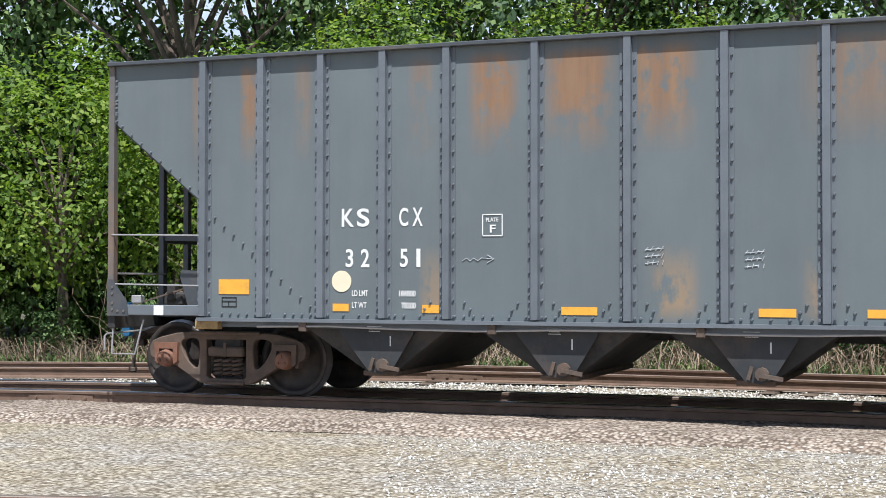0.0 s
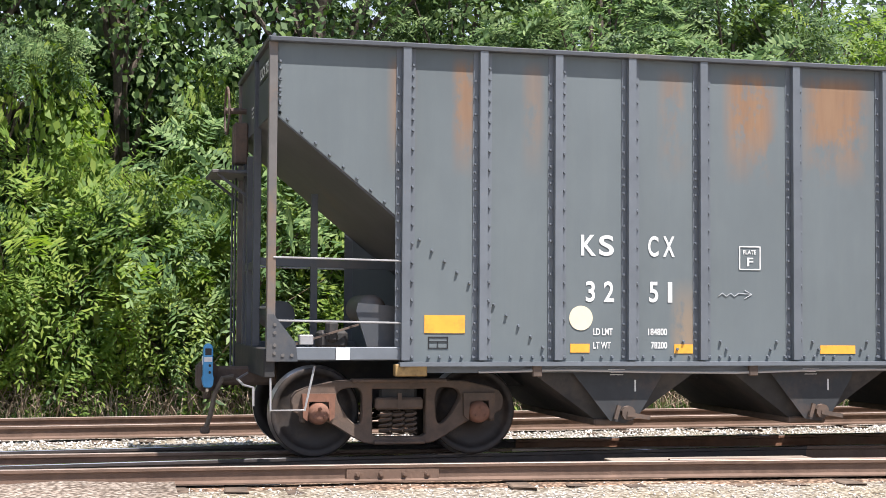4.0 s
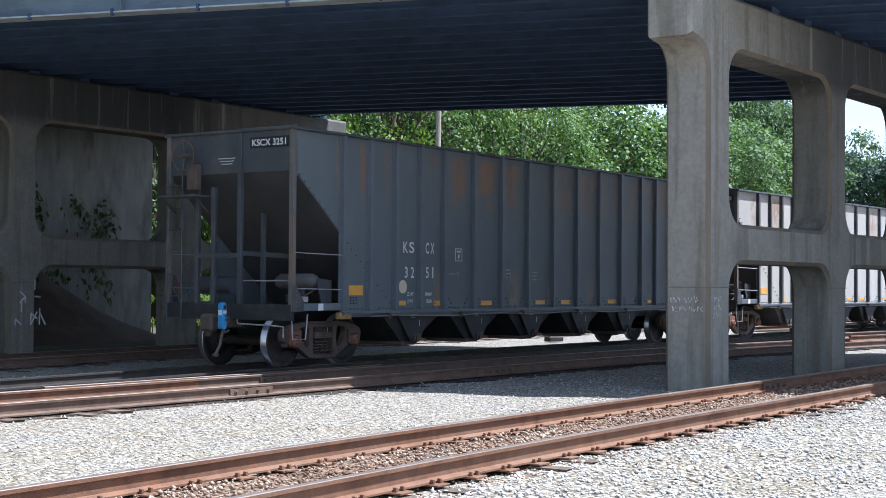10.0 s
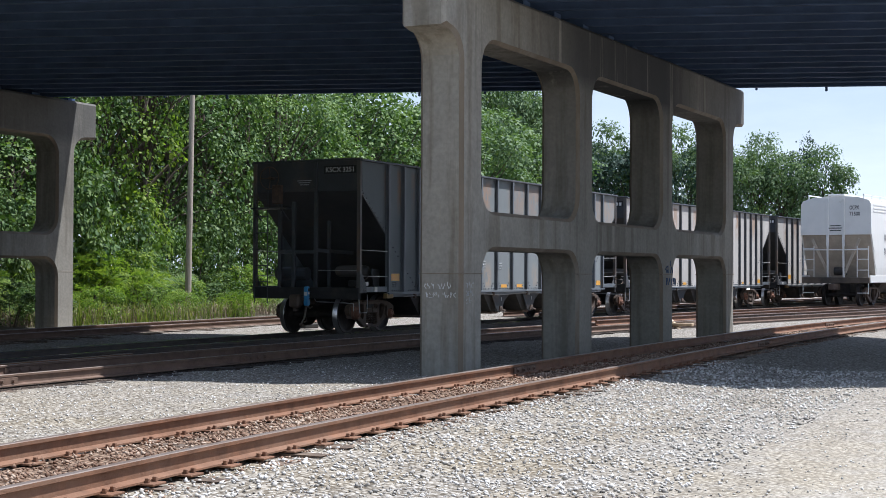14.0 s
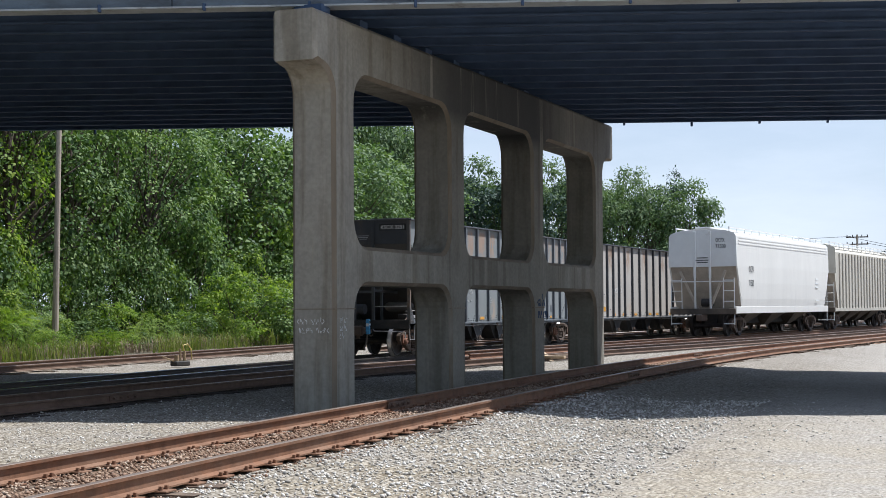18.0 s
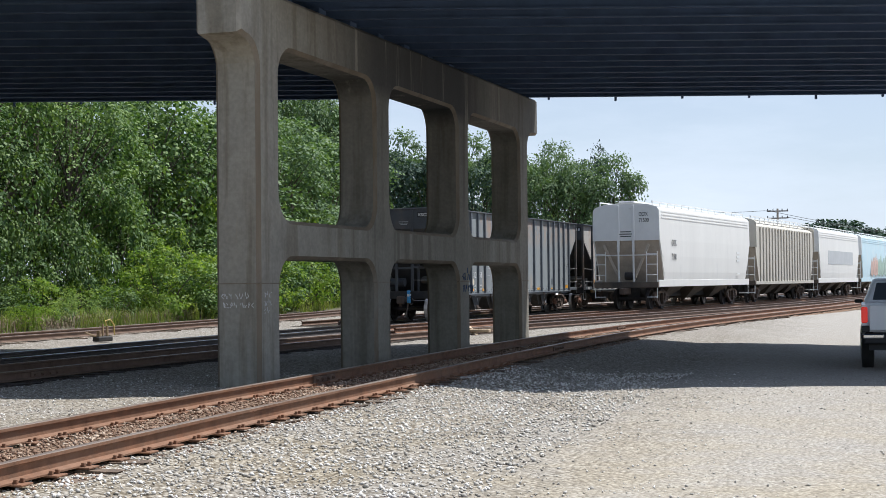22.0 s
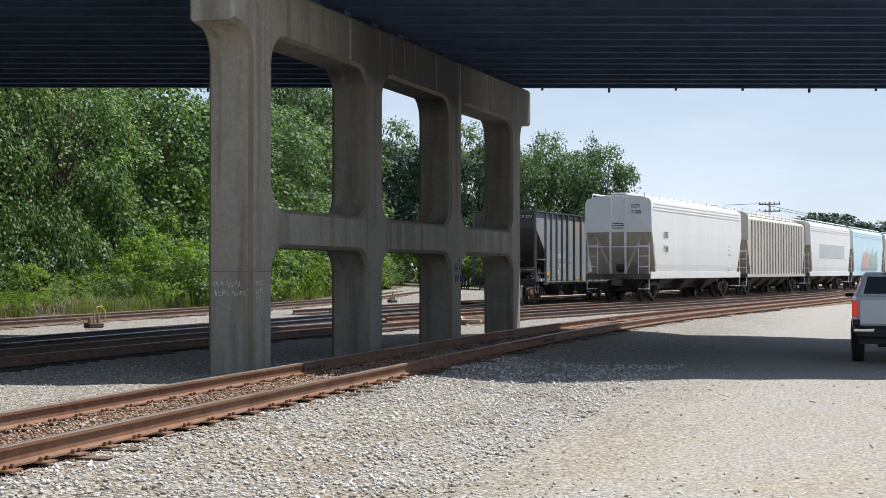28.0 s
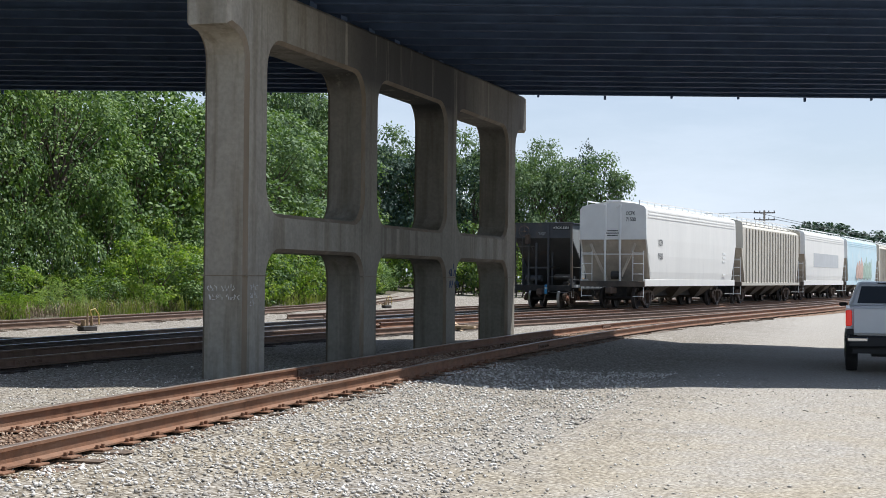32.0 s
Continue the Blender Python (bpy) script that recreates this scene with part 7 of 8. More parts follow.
def tree_meshes(kind, height, radius, seed):
    """Trunk and crown meshes of one tree, standing at the origin."""
    global RNG
    RNG = np.random.default_rng(seed)
    rnd = random.Random(seed)
    low = {"frond": 0.24, "tall": 0.34, "vine": 0.52}.get(kind, 0.10)
    center = (0, 0, height * (0.5 + low / 2))
    radii = (radius, radius, height * (0.5 - low / 2))
    if kind == "distant":
        q, cl = billows(center, radii, 48, 44, (0.9, 1.8), (0.45, 0.8))
    elif kind == "crest":
        q, cl = billows(center, radii, 46, 180, (1.0, 1.9), (0.20, 0.40))
    elif kind == "far":
        q, cl = billows(center, radii, 60, 84, (0.65, 1.4), (0.19, 0.36))
    elif kind == "broad":
        q, cl = billows(center, radii, 30, 220, (0.85, 1.6), (0.10, 0.23))
    elif kind in ("tall", "vine"):
        q, cl = billows(center, radii, 36, 250, (0.65, 1.4), (0.08, 0.19), 1.3)
    else:
        cl, p, w = boughs(center, radii, 26, 3, 11)
        q = fronds(p, w, RNG.uniform(0.5, 0.95, len(p)), 9, 0.19)
    bm = bmesh.new()
    lean = Vector((rnd.uniform(-0.5, 0.5), rnd.uniform(-0.3, 0.3), 0))
    spine = [Vector((0, 0, -0.2)), lean * 0.3 + Vector((0, 0, height * 0.3)), lean * 0.8 + Vector((0, 0, height * 0.55)), lean + Vector((0, 0, height * 0.8))]
    tapered(bm, spine, height * 0.022, 0.04, 8)
    for c in cl[:: max(1, len(cl) // 16)]:
        c = Vector(c)
        z = max(height * 0.22, c.z * 0.62)
        k = min(0.999, z / (height * 0.8))
        start = lean * k + Vector((0, 0, z))
        mid = (start + c) / 2 + Vector((0, 0, 0.25))
        tapered(bm, [start, mid, c], height * 0.007, 0.012, 5)
    return mesh_of(bm, "trunk", M_BARK), q


def tree_kind(kind, height, radius, seed, material):
    trunk, q = tree_meshes(kind, height, radius, seed)
    return trunk, quads_mesh("crown", q, material)


def plant(name, meshes, label, category, group, x, y, z, turn, scale):
    t = thing(name, label, category, group)
    t.matrix_basis = Matrix.LocRotScale((x, y, z), Euler((0, 0, radians(turn))), (scale[0], scale[0], scale[1]))
    for n, me in zip(("trunk", "crown"), meshes):
        ob = new(n, me)
        ob.parent = t
    return t


SUMAC = [tree_kind("frond", 8.0, 2.5, 21 + k, m) for k, m in enumerate((M_LEAF, M_LEAF_DARK, M_LEAF_YEL, M_LEAF_DARK))]
BROAD = [tree_kind("broad", 11.0, 3.0, 41 + k, m) for k, m in enumerate((M_LEAF, M_LEAF_YEL, M_LEAF_DARK))]
TALL = [tree_kind("tall", 11.0, 2.9, 51 + k, m) for k, m in enumerate((M_LEAF_DARK, M_LEAF_DARK, M_LEAF))]
M_DRY = mat("dry_vine_bark", (0.30, 0.23, 0.16), 0.9, 0, 0.3, 6.0, 0.1, 20, (0.16, 0.11, 0.075), 3.0)
VINE_LOW = tree_kind("tall", 7.0, 2.6, 58, M_LEAF_YEL)
VINE = tree_kind("vine", 9.0, 2.6, 57, M_LEAF_YEL)
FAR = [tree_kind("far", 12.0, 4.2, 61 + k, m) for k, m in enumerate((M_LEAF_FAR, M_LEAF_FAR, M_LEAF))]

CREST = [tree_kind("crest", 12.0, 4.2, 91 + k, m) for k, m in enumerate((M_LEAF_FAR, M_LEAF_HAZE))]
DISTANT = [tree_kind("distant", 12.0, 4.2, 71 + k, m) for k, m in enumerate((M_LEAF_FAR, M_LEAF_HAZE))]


def bush_meshes(seed, material, frondy):
    global RNG
    RNG = np.random.default_rng(seed)
    c, r = (0, 0, 1.15), (1.35, 1.15, 1.05)
    if frondy:
        p, w, cl = crown_points(c, r, 46, 9, 0.35)
        w = unit(w + np.array([0, -0.5, 0.2]))
        q = fronds(p, w, RNG.uniform(0.35, 0.7, len(p)), 9, 0.18)
    else:
        q, cl = billows(c, r, 34, 82, (0.24, 0.48), (0.065, 0.14))
    bm = bmesh.new()
    for k in cl[::7]:
        tapered(bm, [Vector((k[0] * 0.2, k[1] * 0.2, -0.1)), Vector((k[0] * 0.5, k[1] * 0.5, k[2] * 0.6)), Vector(k)], 0.03, 0.008, 5)
    return mesh_of(bm, "stems", M_BARK), quads_mesh("foliage", q, material)


BUSH = [bush_meshes(81, M_LEAF, True), bush_meshes(82, M_LEAF_YEL, True), bush_meshes(83, M_LEAF, False), bush_meshes(84, M_LEAF_DARK, False), bush_meshes(85, M_LEAF_YEL, False)]


def edge_y(x):
    """Where the bushes begin behind the back track."""
    return BACK.at(x) + 2.6


def dry_vines(rnd):
    """Bare grey-brown vine stems hanging and arching in the hollow under the first trees."""
    bm = bmesh.new()
    for _ in range(330):
        x = rnd.uniform(-20, 5.5)
        p = Vector((x, edge_y(x) + rnd.uniform(0.2, 1.7), -0.05))
        way = Vector((rnd.uniform(-0.35, 0.35), rnd.uniform(-0.25, 0.2), 1)).normalized()
        pts = [p]
        for _k in range(rnd.randint(4, 8)):
            way = (way + Vector((rnd.uniform(-0.4, 0.4), rnd.uniform(-0.3, 0.3), rnd.uniform(-0.35, 0.15)))).normalized()
            p = p + way * rnd.uniform(0.25, 0.6)
            p.z = max(p.z, 0.02)
            pts.append(p)
        tapered(bm, pts, rnd.uniform(0.007, 0.018), 0.004, 4)
    tagged(new("dry_vines", mesh_of(bm, "dry_vines", M_DRY)), "bare grey-brown vine stems tangled under the trees", "vines", kind="stuff")


def woods():
    rnd = random.Random(5)
    lab_s = "tall sumac-like tree with long feathered leaves at the wood's edge"
    lab_b = "dense dark-leaved tree in the belt behind the tracks"
    lab_u = "tangled green bush under the trees"
    # near belt, seen from the side
    x = -6.5
    while x < 12.9:
        y = edge_y(x)
        full = x > 6.5
        wide, high = (rnd.uniform(0.85, 1.05), rnd.uniform(1.0, 1.25)) if full else (rnd.uniform(0.6, 0.85), rnd.uniform(0.8, 1.0) if rnd.random() < 0.3 else rnd.uniform(0.48, 0.72))
        plant("tree", rnd.choice((SUMAC[0], SUMAC[2], SUMAC[1]) if full else SUMAC), lab_s, "tree", "trees behind the tracks", x + rnd.uniform(-0.5, 0.5), y + 1.9 + rnd.uniform(-0.5, 0.7), 0, rnd.uniform(-35, 35), (wide, high))
        x += 2.0 if full else 2.7
    # vine-smothered sunny mass beside the leaning pole
    for px, w, hh in ((-27.5, 1.0, 0.80), (-24.2, 0.95, 0.78), (-21.2, 0.9, 0.82), (-18.6, 0.9, 0.80), (-16.0, 0.8, 0.72), (-13.2, 0.75, 0.70), (-10.8, 0.7, 0.68), (-31.0, 0.9, 0.8)):
        plant("tree", VINE_LOW if px < -17 else VINE, "vine-covered tree with sunlit yellow-green leaves", "tree", "trees behind the tracks", px, edge_y(px) + 1.9, -0.2, rnd.uniform(0, 360), (w, hh))
    for px, py, w, hh in ((12.4, 29.6, 0.75, 0.70), (14.9, 31.0, 0.6, 0.64)):
        plant("tree", BROAD[1], "vine-covered tree with sunlit yellow-green leaves", "tree", "trees behind the tracks", px, py, 0.3, 40 * px, (w, hh))
    x = -36.0
    while x < 11.5:
        y = edge_y(x)
        plant("tree", rnd.choice(TALL), lab_b, "tree", "trees behind the tracks", x + rnd.uniform(-0.8, 0.8), y + 4.2 + rnd.uniform(-0.6, 0.8), 0, rnd.uniform(0, 360), (rnd.uniform(0.85, 1.15), rnd.uniform(0.85, 1.2)))
        plant("tree", rnd.choice(FAR), lab_b, "tree", "trees behind the tracks", x + 1.7 + rnd.uniform(-1, 1), y + 9.5 + rnd.uniform(-0.8, 0.8), 0, rnd.uniform(0, 360), (rnd.uniform(0.85, 1.05), rnd.uniform(1.05, 1.3)))
        x += 3.1
    # closed wood behind
    x = -46.0
    while x < 4:
        for k in range(2):
            plant("tree", rnd.choice(DISTANT[:1]), lab_b, "tree", "trees behind the tracks", x + 1.3 * k + rnd.uniform(-0.5, 0.5), edge_y(max(x, -30)) + 13.0 + 3.0 * k, -0.6, rnd.uniform(0, 360), (rnd.uniform(0.75, 0.95), rnd.uniform(0.62, 0.8)))
        x += 2.6
    # dark thicket behind the first trees
    x = -38.0
    while x < 9:
        plant("bush", BUSH[3], lab_u, "bush", "bushes behind the tracks", x + rnd.uniform(-0.5, 0.5), edge_y(x) + 6.6 + rnd.uniform(-0.5, 0.5), 0, rnd.uniform(0, 360), (rnd.uniform(1.6, 2.1), rnd.uniform(2.2, 3.0)))
        x += 2.5
    dry_vines(rnd)
    x = -33.0
    while x < 14.5:
        y = edge_y(x)
        shady = -29 < x < -7
        s = rnd.uniform(0.45, 0.75) if x > 2 or shady else rnd.uniform(0.8, 1.35)
        plant("bush", rnd.choice(BUSH[3:4] if x > 2 or shady else BUSH[2:]), lab_u, "bush", "bushes behind the tracks", x, y + 0.9 + rnd.uniform(-0.2, 0.5), 0, rnd.uniform(-40, 40), (s, s * rnd.uniform(0.8, 1.5)))
        if x < 1 and not shady:
            plant("bush", rnd.choice(BUSH[1:]), lab_u, "bush", "bushes behind the tracks", x + 0.8, y + 2.0 + rnd.uniform(-0.4, 0.4), 0, rnd.uniform(-40, 40), (s * 1.15, rnd.uniform(1.6, 2.7)))
        x += 1.7
    for px, py, s in ((6.5, 31.5, 1.5), (9.5, 33.0, 1.6), (12.0, 34.0, 1.6), (14.0, 31.0, 1.0), (16.5, 35.5, 1.3), (27.6, 34.2, 1.1), (25.6, 35.2, 1.3), (23.4, 36.2, 1.2)):
        plant("bush", BUSH[3], lab_u, "bush", "bushes behind the tracks", px, py, 0.6 if px < 20 else 1.2, rnd.uniform(0, 360), (s, s * 1.4))
    for px, py, s in ((4.6, 27.0, 1.2), (6.4, 27.6, 1.3), (8.2, 28.0, 1.4), (10.0, 28.4, 1.4), (11.8, 28.8, 1.3), (9.2, 30.2, 1.6), (7.2, 29.8, 1.5)):
        plant("bush", BUSH[3], lab_u, "bush", "bushes behind the tracks", px, py, 0, rnd.uniform(0, 360), (s, s * 1.5))
    for px, s in ((-3.2, 1.5), (-1.6, 1.3), (-0.2, 1.6), (1.4, 1.4), (2.8, 1.5), (4.2, 1.1)):
        plant("bush", rnd.choice(BUSH[:2]), lab_u, "bush", "bushes behind the tracks", px, edge_y(px) + 0.8, 0.1, rnd.uniform(-30, 30), (s, s * 1.3))
    x = 58.0
    while x < 119:
        s = rnd.uniform(1.2, 1.8)
        plant("bush", rnd.choice(BUSH[2:]), lab_u, "bush", "bushes behind the tracks", x, edge_y(x) + 1.6 + rnd.uniform(-0.5, 0.5), 0, rnd.uniform(0, 360), (s, s * rnd.uniform(0.8, 1.3)))
        x += 2.0
    plant("tree", SUMAC[0], lab_s, "tree", "trees behind the tracks", 14.0, 25.9, 0, 10, (0.72, 0.74))
    plant("bush", BUSH[3], lab_u, "bush", "bushes behind the tracks", 14.6, 26.2, 0, 40, (0.9, 1.0))
    for px, py, s in ((24.0, 31.8, 1.2), (25.8, 32.2, 1.3), (27.4, 32.6, 1.3), (28.8, 32.4, 1.2)):
        plant("bush", BUSH[3], lab_u, "bush", "bushes behind the tracks", px, py, 0.2, rnd.uniform(0, 360), (s, s * 1.9))
    # belt past the bridge: a vine-hung wall down to the verge
    x = 29.0
    while x < 112:
        y = 34.0 + 0.05 * (x - 33) + rnd.uniform(-0.8, 0.8) + (4.5 if x < 33 else 0)
        far = x > 66
        plant("tree", rnd.choice(BROAD if not far else FAR), lab_b, "tree", "trees behind the tracks", x, y + 1.2, 0.1, rnd.uniform(0, 360), (rnd.uniform(0.85, 1.15), rnd.uniform(0.82, 1.05) if x < 40 or far else rnd.uniform(1.0, 1.3)))
        if not far or rnd.random() < 0.6:
            plant("tree", rnd.choice(FAR), lab_b, "tree", "trees behind the tracks", x + 1.6, y + 5.5, 0.2, rnd.uniform(0, 360), (rnd.uniform(0.95, 1.25), rnd.uniform(1.0, 1.2)))
        x += 2.9 if not far else 4.6
    x = 31.0
    while x < 110:
        y = 31.6 + 0.05 * (x - 33) + rnd.uniform(-0.5, 0.7) + (2.5 if x < 34 else 0)
        s = rnd.uniform(0.8, 1.3) * (1 if x < 60 else 1.4)
        kinds = BUSH if x < 50 else BUSH[2:]
        plant("bush", rnd.choice(kinds), lab_u, "bush", "bushes behind the tracks", x, y + 0.4, 0.05, rnd.uniform(0, 360), (s, s * rnd.uniform(0.7, 1.1)))
        plant("bush", rnd.choice(BUSH[2:]), lab_u, "bush", "bushes behind the tracks", x + 0.9, y + 1.7, 0.1, rnd.uniform(0, 360), (s * 1.15, s * rnd.uniform(1.4, 2.2)))
        x += 2.0 if x < 60 else 2.5
    # low brush on the verge
    x = 33.0
    while x < 72:
        s = rnd.uniform(0.35, 0.8)
        plant("bush", rnd.choice(BUSH[1:]), lab_u, "bush", "bushes behind the tracks", x, BACK.at(x) + rnd.uniform(3.6, 5.4), 0, rnd.uniform(0, 360), (s * 1.2, s))
        x += rnd.uniform(1.4, 3.6)
    # distant trees beyond the yard
    crest = Line([(60, 7.8), (66, 7.6), (69.5, 7.3), (70.4, 5.9), (71.4, 5.5), (72.6, 6.0), (74.2, 5.4), (76, 5.4), (77.2, 4.9), (78.2, 4.9), (79.2, 5.2), (80.0, 4.9), (80.5, 3.9), (80.9, 3.0), (81.4, 2.5), (82.2, 2.5), (84, 2.3)])
    az = 66.0
    while az < 83.0:
        for r, drop in ((138, 0.25), (162, 0.0)):
            a = radians(az + rnd.uniform(-0.4, 0.4) + (0.5 if drop else 0))
            hh = 1.7 + r * math.tan(radians(crest.at(az) - drop + rnd.uniform(-0.35, 0.15)))
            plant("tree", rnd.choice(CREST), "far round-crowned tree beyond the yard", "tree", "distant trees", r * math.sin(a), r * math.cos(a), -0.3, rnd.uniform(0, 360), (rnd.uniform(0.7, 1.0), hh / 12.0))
        a = radians(az + rnd.uniform(-0.3, 0.3))
        s = rnd.uniform(2.0, 2.8)
        plant("bush", rnd.choice(BUSH[2:]), "large green thicket beyond the yard tracks", "bush", "bushes behind the tracks", 126 * math.sin(a), 126 * math.cos(a), -0.2, rnd.uniform(0, 360), (s, s * 1.1))
        az += 1.25
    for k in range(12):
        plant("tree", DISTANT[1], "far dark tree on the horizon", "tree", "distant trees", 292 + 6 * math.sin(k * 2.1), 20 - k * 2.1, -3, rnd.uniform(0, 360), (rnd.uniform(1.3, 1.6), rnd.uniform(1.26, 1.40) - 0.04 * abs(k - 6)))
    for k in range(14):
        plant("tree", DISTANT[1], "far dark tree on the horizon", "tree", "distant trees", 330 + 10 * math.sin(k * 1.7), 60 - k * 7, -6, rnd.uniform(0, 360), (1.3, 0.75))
    # dead stems leaning out of the brush
    for k, (px, py, hh, lean) in enumerate(((-8.4, 24.2, 3.6, 0.3), (9.2, 26.3, 4.2, 0.6), (10.6, 26.6, 4.4, -0.2), (8.0, 26.0, 3.4, 0.9), (3.5, 25.6, 3.0, -0.5), (-14, 21.2, 2.6, 0.4), (11.6, 27.2, 5.0, 0.3))):
        t = thing("dead_stem", "bare dead stem leaning in the brush", "dead stem", "dead stems", at=pose(px, py, 0))
        bm = bmesh.new()
        tapered(bm, [Vector((0, 0, -0.1)), Vector((lean * 0.4, 0, hh * 0.5)), Vector((lean, -0.1, hh))], 0.035, 0.012, 6)
        tapered(bm, [Vector((lean * 0.4, 0, hh * 0.5)), Vector((lean * 0.4 + 0.4, -0.2, hh * 0.75))], 0.014, 0.006, 5)
        part("stem", bm, M_DRY, t)


woods()


def strips(name, n, where, length, width, bend, material, label, category):
    """Thin blades or stems standing on the ground, joined."""
    r = np.random.default_rng(len(name) + n)
    p = where(r, n)
    n = len(p)
    a = r.uniform(0, 2 * np.pi, n)
    l = r.uniform(*length, n)
    out = np.stack([np.cos(a), np.sin(a), np.zeros(n)], 1)
    side = np.stack([-np.sin(a), np.cos(a), np.zeros(n)], 1) * (r.uniform(*width, n) / 2)[:, None]
    up = np.array([0, 0, 1.0])
    b = r.uniform(*bend, n)
    mid = p + up * (l * 0.55)[:, None] + out * (l * b * 0.25)[:, None]
    tip = p + up * (l * (1 - 0.35 * b))[:, None] + out * (l * b * 0.8)[:, None]
    q = np.concatenate([np.stack([p - side, p + side, mid + side * 0.8, mid - side * 0.8], 1), np.stack([mid - side * 0.8, mid + side * 0.8, tip + side * 0.15, tip - side * 0.15], 1)])
    tagged(new(name, quads_mesh(name, q, material)), label, category, kind="stuff")


def verge(r, n, x0, x1, off, depth):
    x = r.uniform(x0, x1, n)
    y = np.array([BACK.at(v) for v in x]) + off + r.uniform(0, 1, n) ** 1.3 * depth
    return np.stack([x, y, np.full(n, 0.0)], 1)


def patchy(p):
    """Thins blades into uneven patches."""
    k = np.sin(p[:, 0] * 1.3) + np.sin(p[:, 0] * 0.47 + 2) + np.cos(p[:, 1] * 1.9 + p[:, 0])
    return p[k > -0.55]


strips("dead_vines", 170, lambda r, n: verge(r, n, 2, 14, 2.4, 2.6), (1.0, 3.4), (0.012, 0.035), (0.2, 1.5), M_DRY, "dead brown vines hanging in the dark hollow", "dead vines")
strips("dry_brush", 8000, lambda r, n: verge(r, n, -32, 15, 1.9, 2.0), (0.3, 1.1), (0.008, 0.02), (0.6, 2.3), M_DRY, "tangle of dry straw-coloured stems beside the track", "dry brush")
strips("dry_grass", 5000, lambda r, n: verge(r, n, 33, 60, 3.4, 2.2), (0.25, 0.8), (0.01, 0.025), (0.2, 1.2), M_DRY, "dry straw grass along the verge", "grass")
strips("verge_grass", 15000, lambda r, n: patchy(verge(r, n, 30, 105, 2.7, 3.4)), (0.15, 1.0), (0.012, 0.035), (0.1, 1.0), M_GRASS, "rank green grass along the back track", "grass")
strips("creeping_weeds", 9000, lambda r, n: verge(r, n, -32, 14, 2.0, 2.0), (0.1, 0.4), (0.02, 0.05), (0.3, 1.2), M_LEAF, "low green weeds at the foot of the brush", "weeds")


# ---- poles and wires ----
def wood_pole(x, y, height, lean, r, label, arms=0):
    t = thing("utility_pole", label, "utility pole", at=pose(x, y, 0))
    bm = bmesh.new()
    rod(bm, (0, 0, -0.2), (lean, 0, height), r, 12, r * 0.72)
    part("pole", bm, M_POLE, t)
    for k in range(arms):
        bm = bmesh.new()
        box(bm, lean - 0.06, lean + 0.06, -1.2, 1.2, height - 0.35 - 0.8 * k, height - 0.22 - 0.8 * k, bevel=0.01)
        arm = part("cross_arm", bm, M_BARK, t)
        for yy in (-1.1, -0.5, 0.5, 1.1):
            bm = bmesh.new()
            rod(bm, (lean, yy, height - 0.22 - 0.8 * k), (lean, yy, height - 0.02 - 0.8 * k), 0.05, 6)
            part("insulator", bm, M_DARK, arm)
    return t


wood_pole(-10.2, 26.2, 11.0, 0.75, 0.15, "weathered wooden pole leaning in the bushes")
wood_pole(44.2, 29.9, 9.5, 0.25, 0.12, "thin grey wooden pole at the edge of the bushes")
wood_pole(36.5, 33.0, 10, 0.3, 0.12, "grey wooden pole among the trees")
wood_pole(170, 9.8, 9.6, 0, 0.16, "distant utility pole with cross-arms", 2)
wood_pole(290, -22, 9.0, 0, 0.18, "distant utility pole with cross-arms", 1)
wood_pole(128, 44.0, 9.8, 0, 0.16, "distant utility pole with cross-arms", 1)
for _a, _b in (((170, 10.9, 9.4), (290, -21, 8.8)), ((170, 8.7, 8.6), (290, -23, 8.8)), ((128, 44, 9.6), (170, 10.5, 9.4)), ((-9.5, 26.2, 10.4), (16.5, 31.5, 8.9))):
    _t = thing("overhead_wire", "thin sagging overhead wire", "wire", "overhead wires")
    _bm = bmesh.new()
    _p = [Vector(_a).lerp(Vector(_b), k / 10) - Vector((0, 0, 0.9 * (1 - (k / 5 - 1) ** 2))) for k in range(11)]
    pipe(_bm, _p, 0.03 if _a[0] > 100 else 0.012, 4)
    part("wire", _bm, M_DARK, _t)


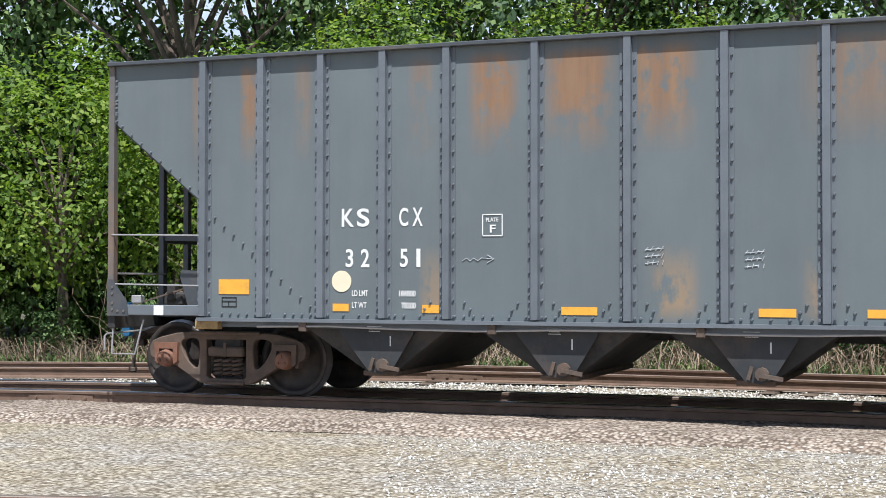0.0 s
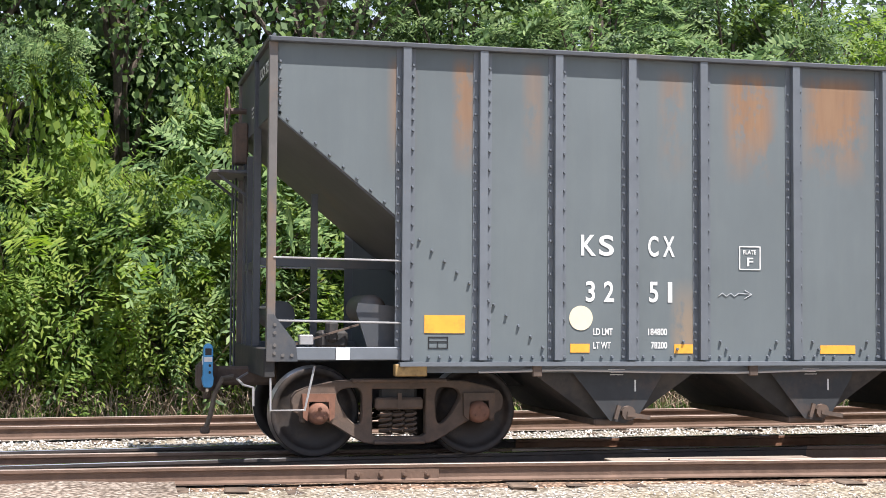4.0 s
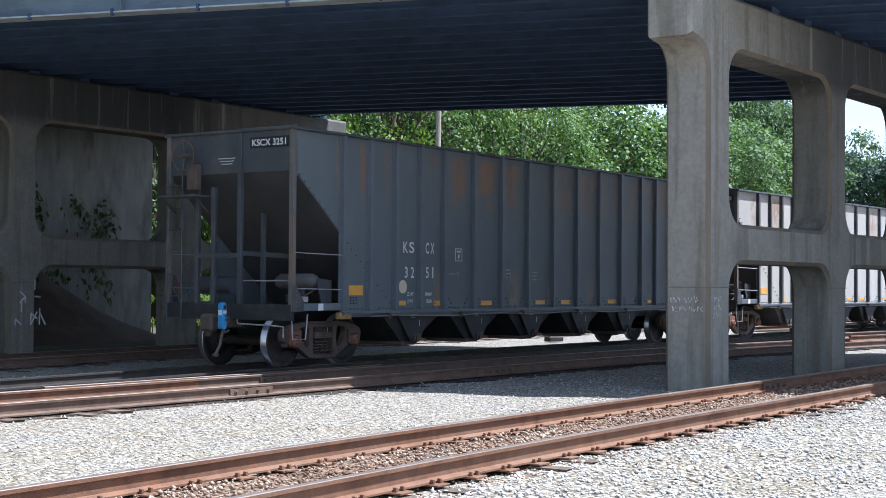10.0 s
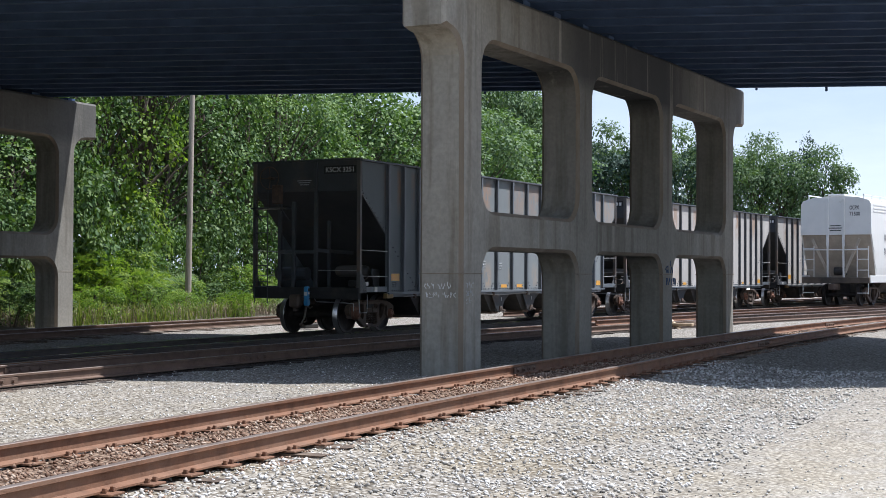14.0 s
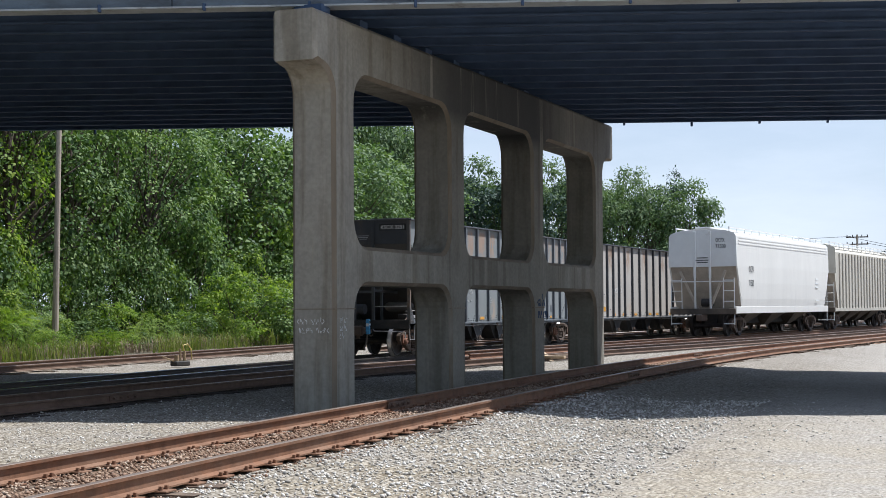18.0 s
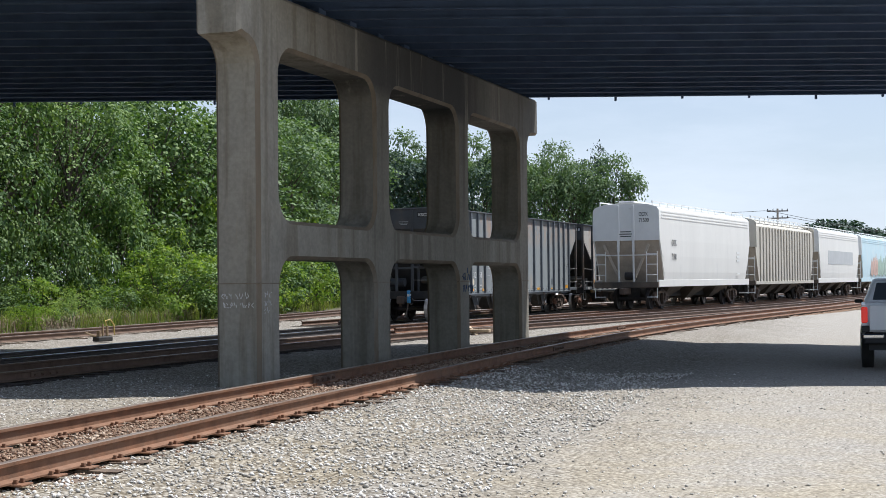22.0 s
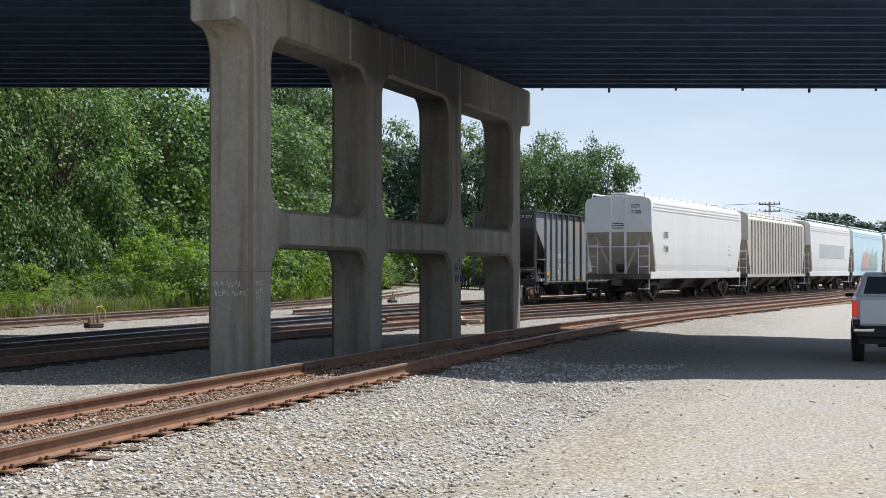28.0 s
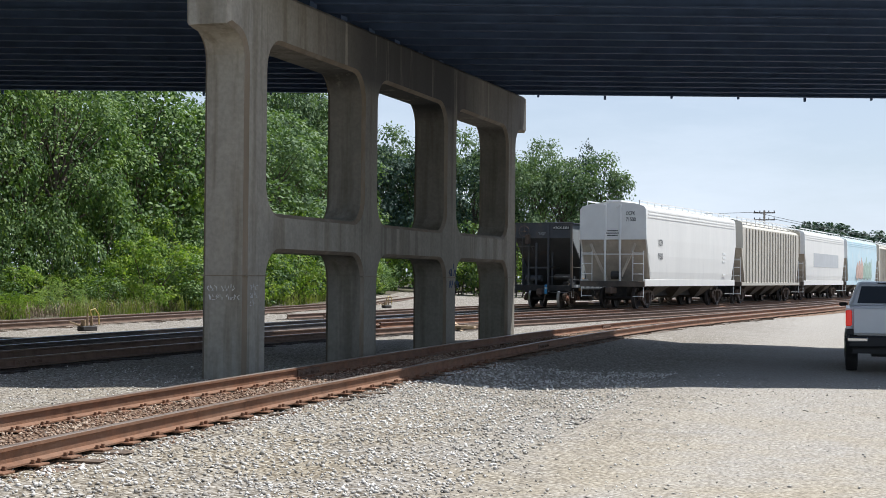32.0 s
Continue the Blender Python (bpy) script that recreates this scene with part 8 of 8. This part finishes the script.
# ---- loose stones of the ballast ----
def stones(name, n, where, size, label, material=None, lift=0.0):
    r = np.random.default_rng(n)
    xy = where(r, n)
    n = len(xy)
    # eight-sided chips
    oct_v = np.array([(1, 0, 0), (-1, 0, 0), (0, 1, 0), (0, -1, 0), (0, 0, 1), (0, 0, -1)], float)
    oct_f = np.array([(0, 2, 4), (2, 1, 4), (1, 3, 4), (3, 0, 4), (2, 0, 5), (1, 2, 5), (3, 1, 5), (0, 3, 5)])
    s = size[0] + (size[1] - size[0]) * r.uniform(0, 1, (n, 1, 1)) ** 2
    v = oct_v[None] * r.uniform(0.35, 1.35, (n, 6, 3)) * s * np.array([1.0, 0.85, 0.6])
    tip = r.normal(0, 0.5, n)[:, None]
    v[..., 2], v[..., 0] = v[..., 2] * np.cos(tip) + v[..., 0] * np.sin(tip), v[..., 0] * np.cos(tip) - v[..., 2] * np.sin(tip)
    a = r.uniform(0, 2 * np.pi, n)
    c, t = np.cos(a), np.sin(a)
    x = v[..., 0] * c[:, None] - v[..., 1] * t[:, None]
    y = v[..., 0] * t[:, None] + v[..., 1] * c[:, None]
    z = v[..., 2] + np.array([ground_z(p[0], p[1]) for p in xy])[:, None] + s[:, :, 0] * 0.25 + lift
    v = np.stack([x + xy[:, 0:1], y + xy[:, 1:2], z], -1)
    f = (oct_f[None] + (np.arange(n) * 6)[:, None, None]).reshape(-1, 3)
    me = bpy.data.meshes.new(name)
    me.vertices.add(n * 6)
    me.vertices.foreach_set("co", v.reshape(-1).astype(np.float32))
    me.loops.add(len(f) * 3)
    me.loops.foreach_set("vertex_index", f.reshape(-1).astype(np.int32))
    me.polygons.add(len(f))
    me.polygons.foreach_set("loop_start", np.arange(0, len(f) * 3, 3, dtype=np.int32))
    me.polygons.foreach_set("loop_total", np.full(len(f), 3, dtype=np.int32))
    me.update(calc_edges=True)
    me.materials.append(material or M_STONE)
    tagged(new(name, me), label, "gravel", kind="stuff")


M_STONE = leaf_mat("limestone_chips", (0.30, 0.275, 0.24), (0.48, 0.45, 0.40), (0.72, 0.69, 0.64), 0.0)
M_STONE.node_tree.nodes["Principled BSDF"].inputs["Roughness"].default_value = 0.95
M_STONE.node_tree.nodes["Principled BSDF"].inputs["Specular IOR Level"].default_value = 0.1


M_STONE_RUST = leaf_mat("rust_stained_chips", (0.15, 0.09, 0.06), (0.30, 0.20, 0.14), (0.48, 0.38, 0.29), 0.0)
M_STONE_RUST.node_tree.nodes["Principled BSDF"].inputs["Roughness"].default_value = 0.95
M_STONE_RUST.node_tree.nodes["Principled BSDF"].inputs["Specular IOR Level"].default_value = 0.1


def fan(r, n):
    """Thickest near the yard's open side."""
    d = 7.5 + 20 * r.uniform(0, 1, n) ** 1.5
    a = r.uniform(radians(-38), radians(98), n)
    x, y = d * np.sin(a), d * np.cos(a)
    thin = 1 / (1 + np.exp(-(y - 2.6 - 1.2 * np.sin(x * 0.5 + y * 0.3)) * 0.9))
    keep = r.uniform(0, 1, n) < thin
    return np.stack([x, y], 1)[keep]


stones("ballast_chips", 62000, fan, (0.009, 0.028), "loose pale limestone chips over the yard")


def along_track(line, x0, x1, w, off=0.0):
    def f(r, n):
        x = r.uniform(x0, x1, n)
        y = np.array([line.at(v) for v in x]) + off + r.uniform(-w, w, n)
        return np.stack([x, y], 1)
    return f


stones("crib_ballast", 11000, along_track(FRONT, 4, 40, 0.66), (0.016, 0.036), "rust-brown ballast stones between the rails", M_STONE_RUST, 0.035)
stones("rail_side_ballast", 1800, along_track(FRONT, 4, 40, 0.17, -1.0), (0.012, 0.028), "brown-dusted ballast beside the rail", M_STONE_RUST)
stones("siding_shoulder_ballast", 9000, along_track(FRONT, 3.5, 26, 1.7, -2.6), (0.016, 0.040), "coarse pale ballast spilled beside the siding")
stones("shoulder_ballast", 9000, along_track(BACK, -22, 16, 0.9, -1.6), (0.02, 0.045), "pale ballast along the back track")


motions()
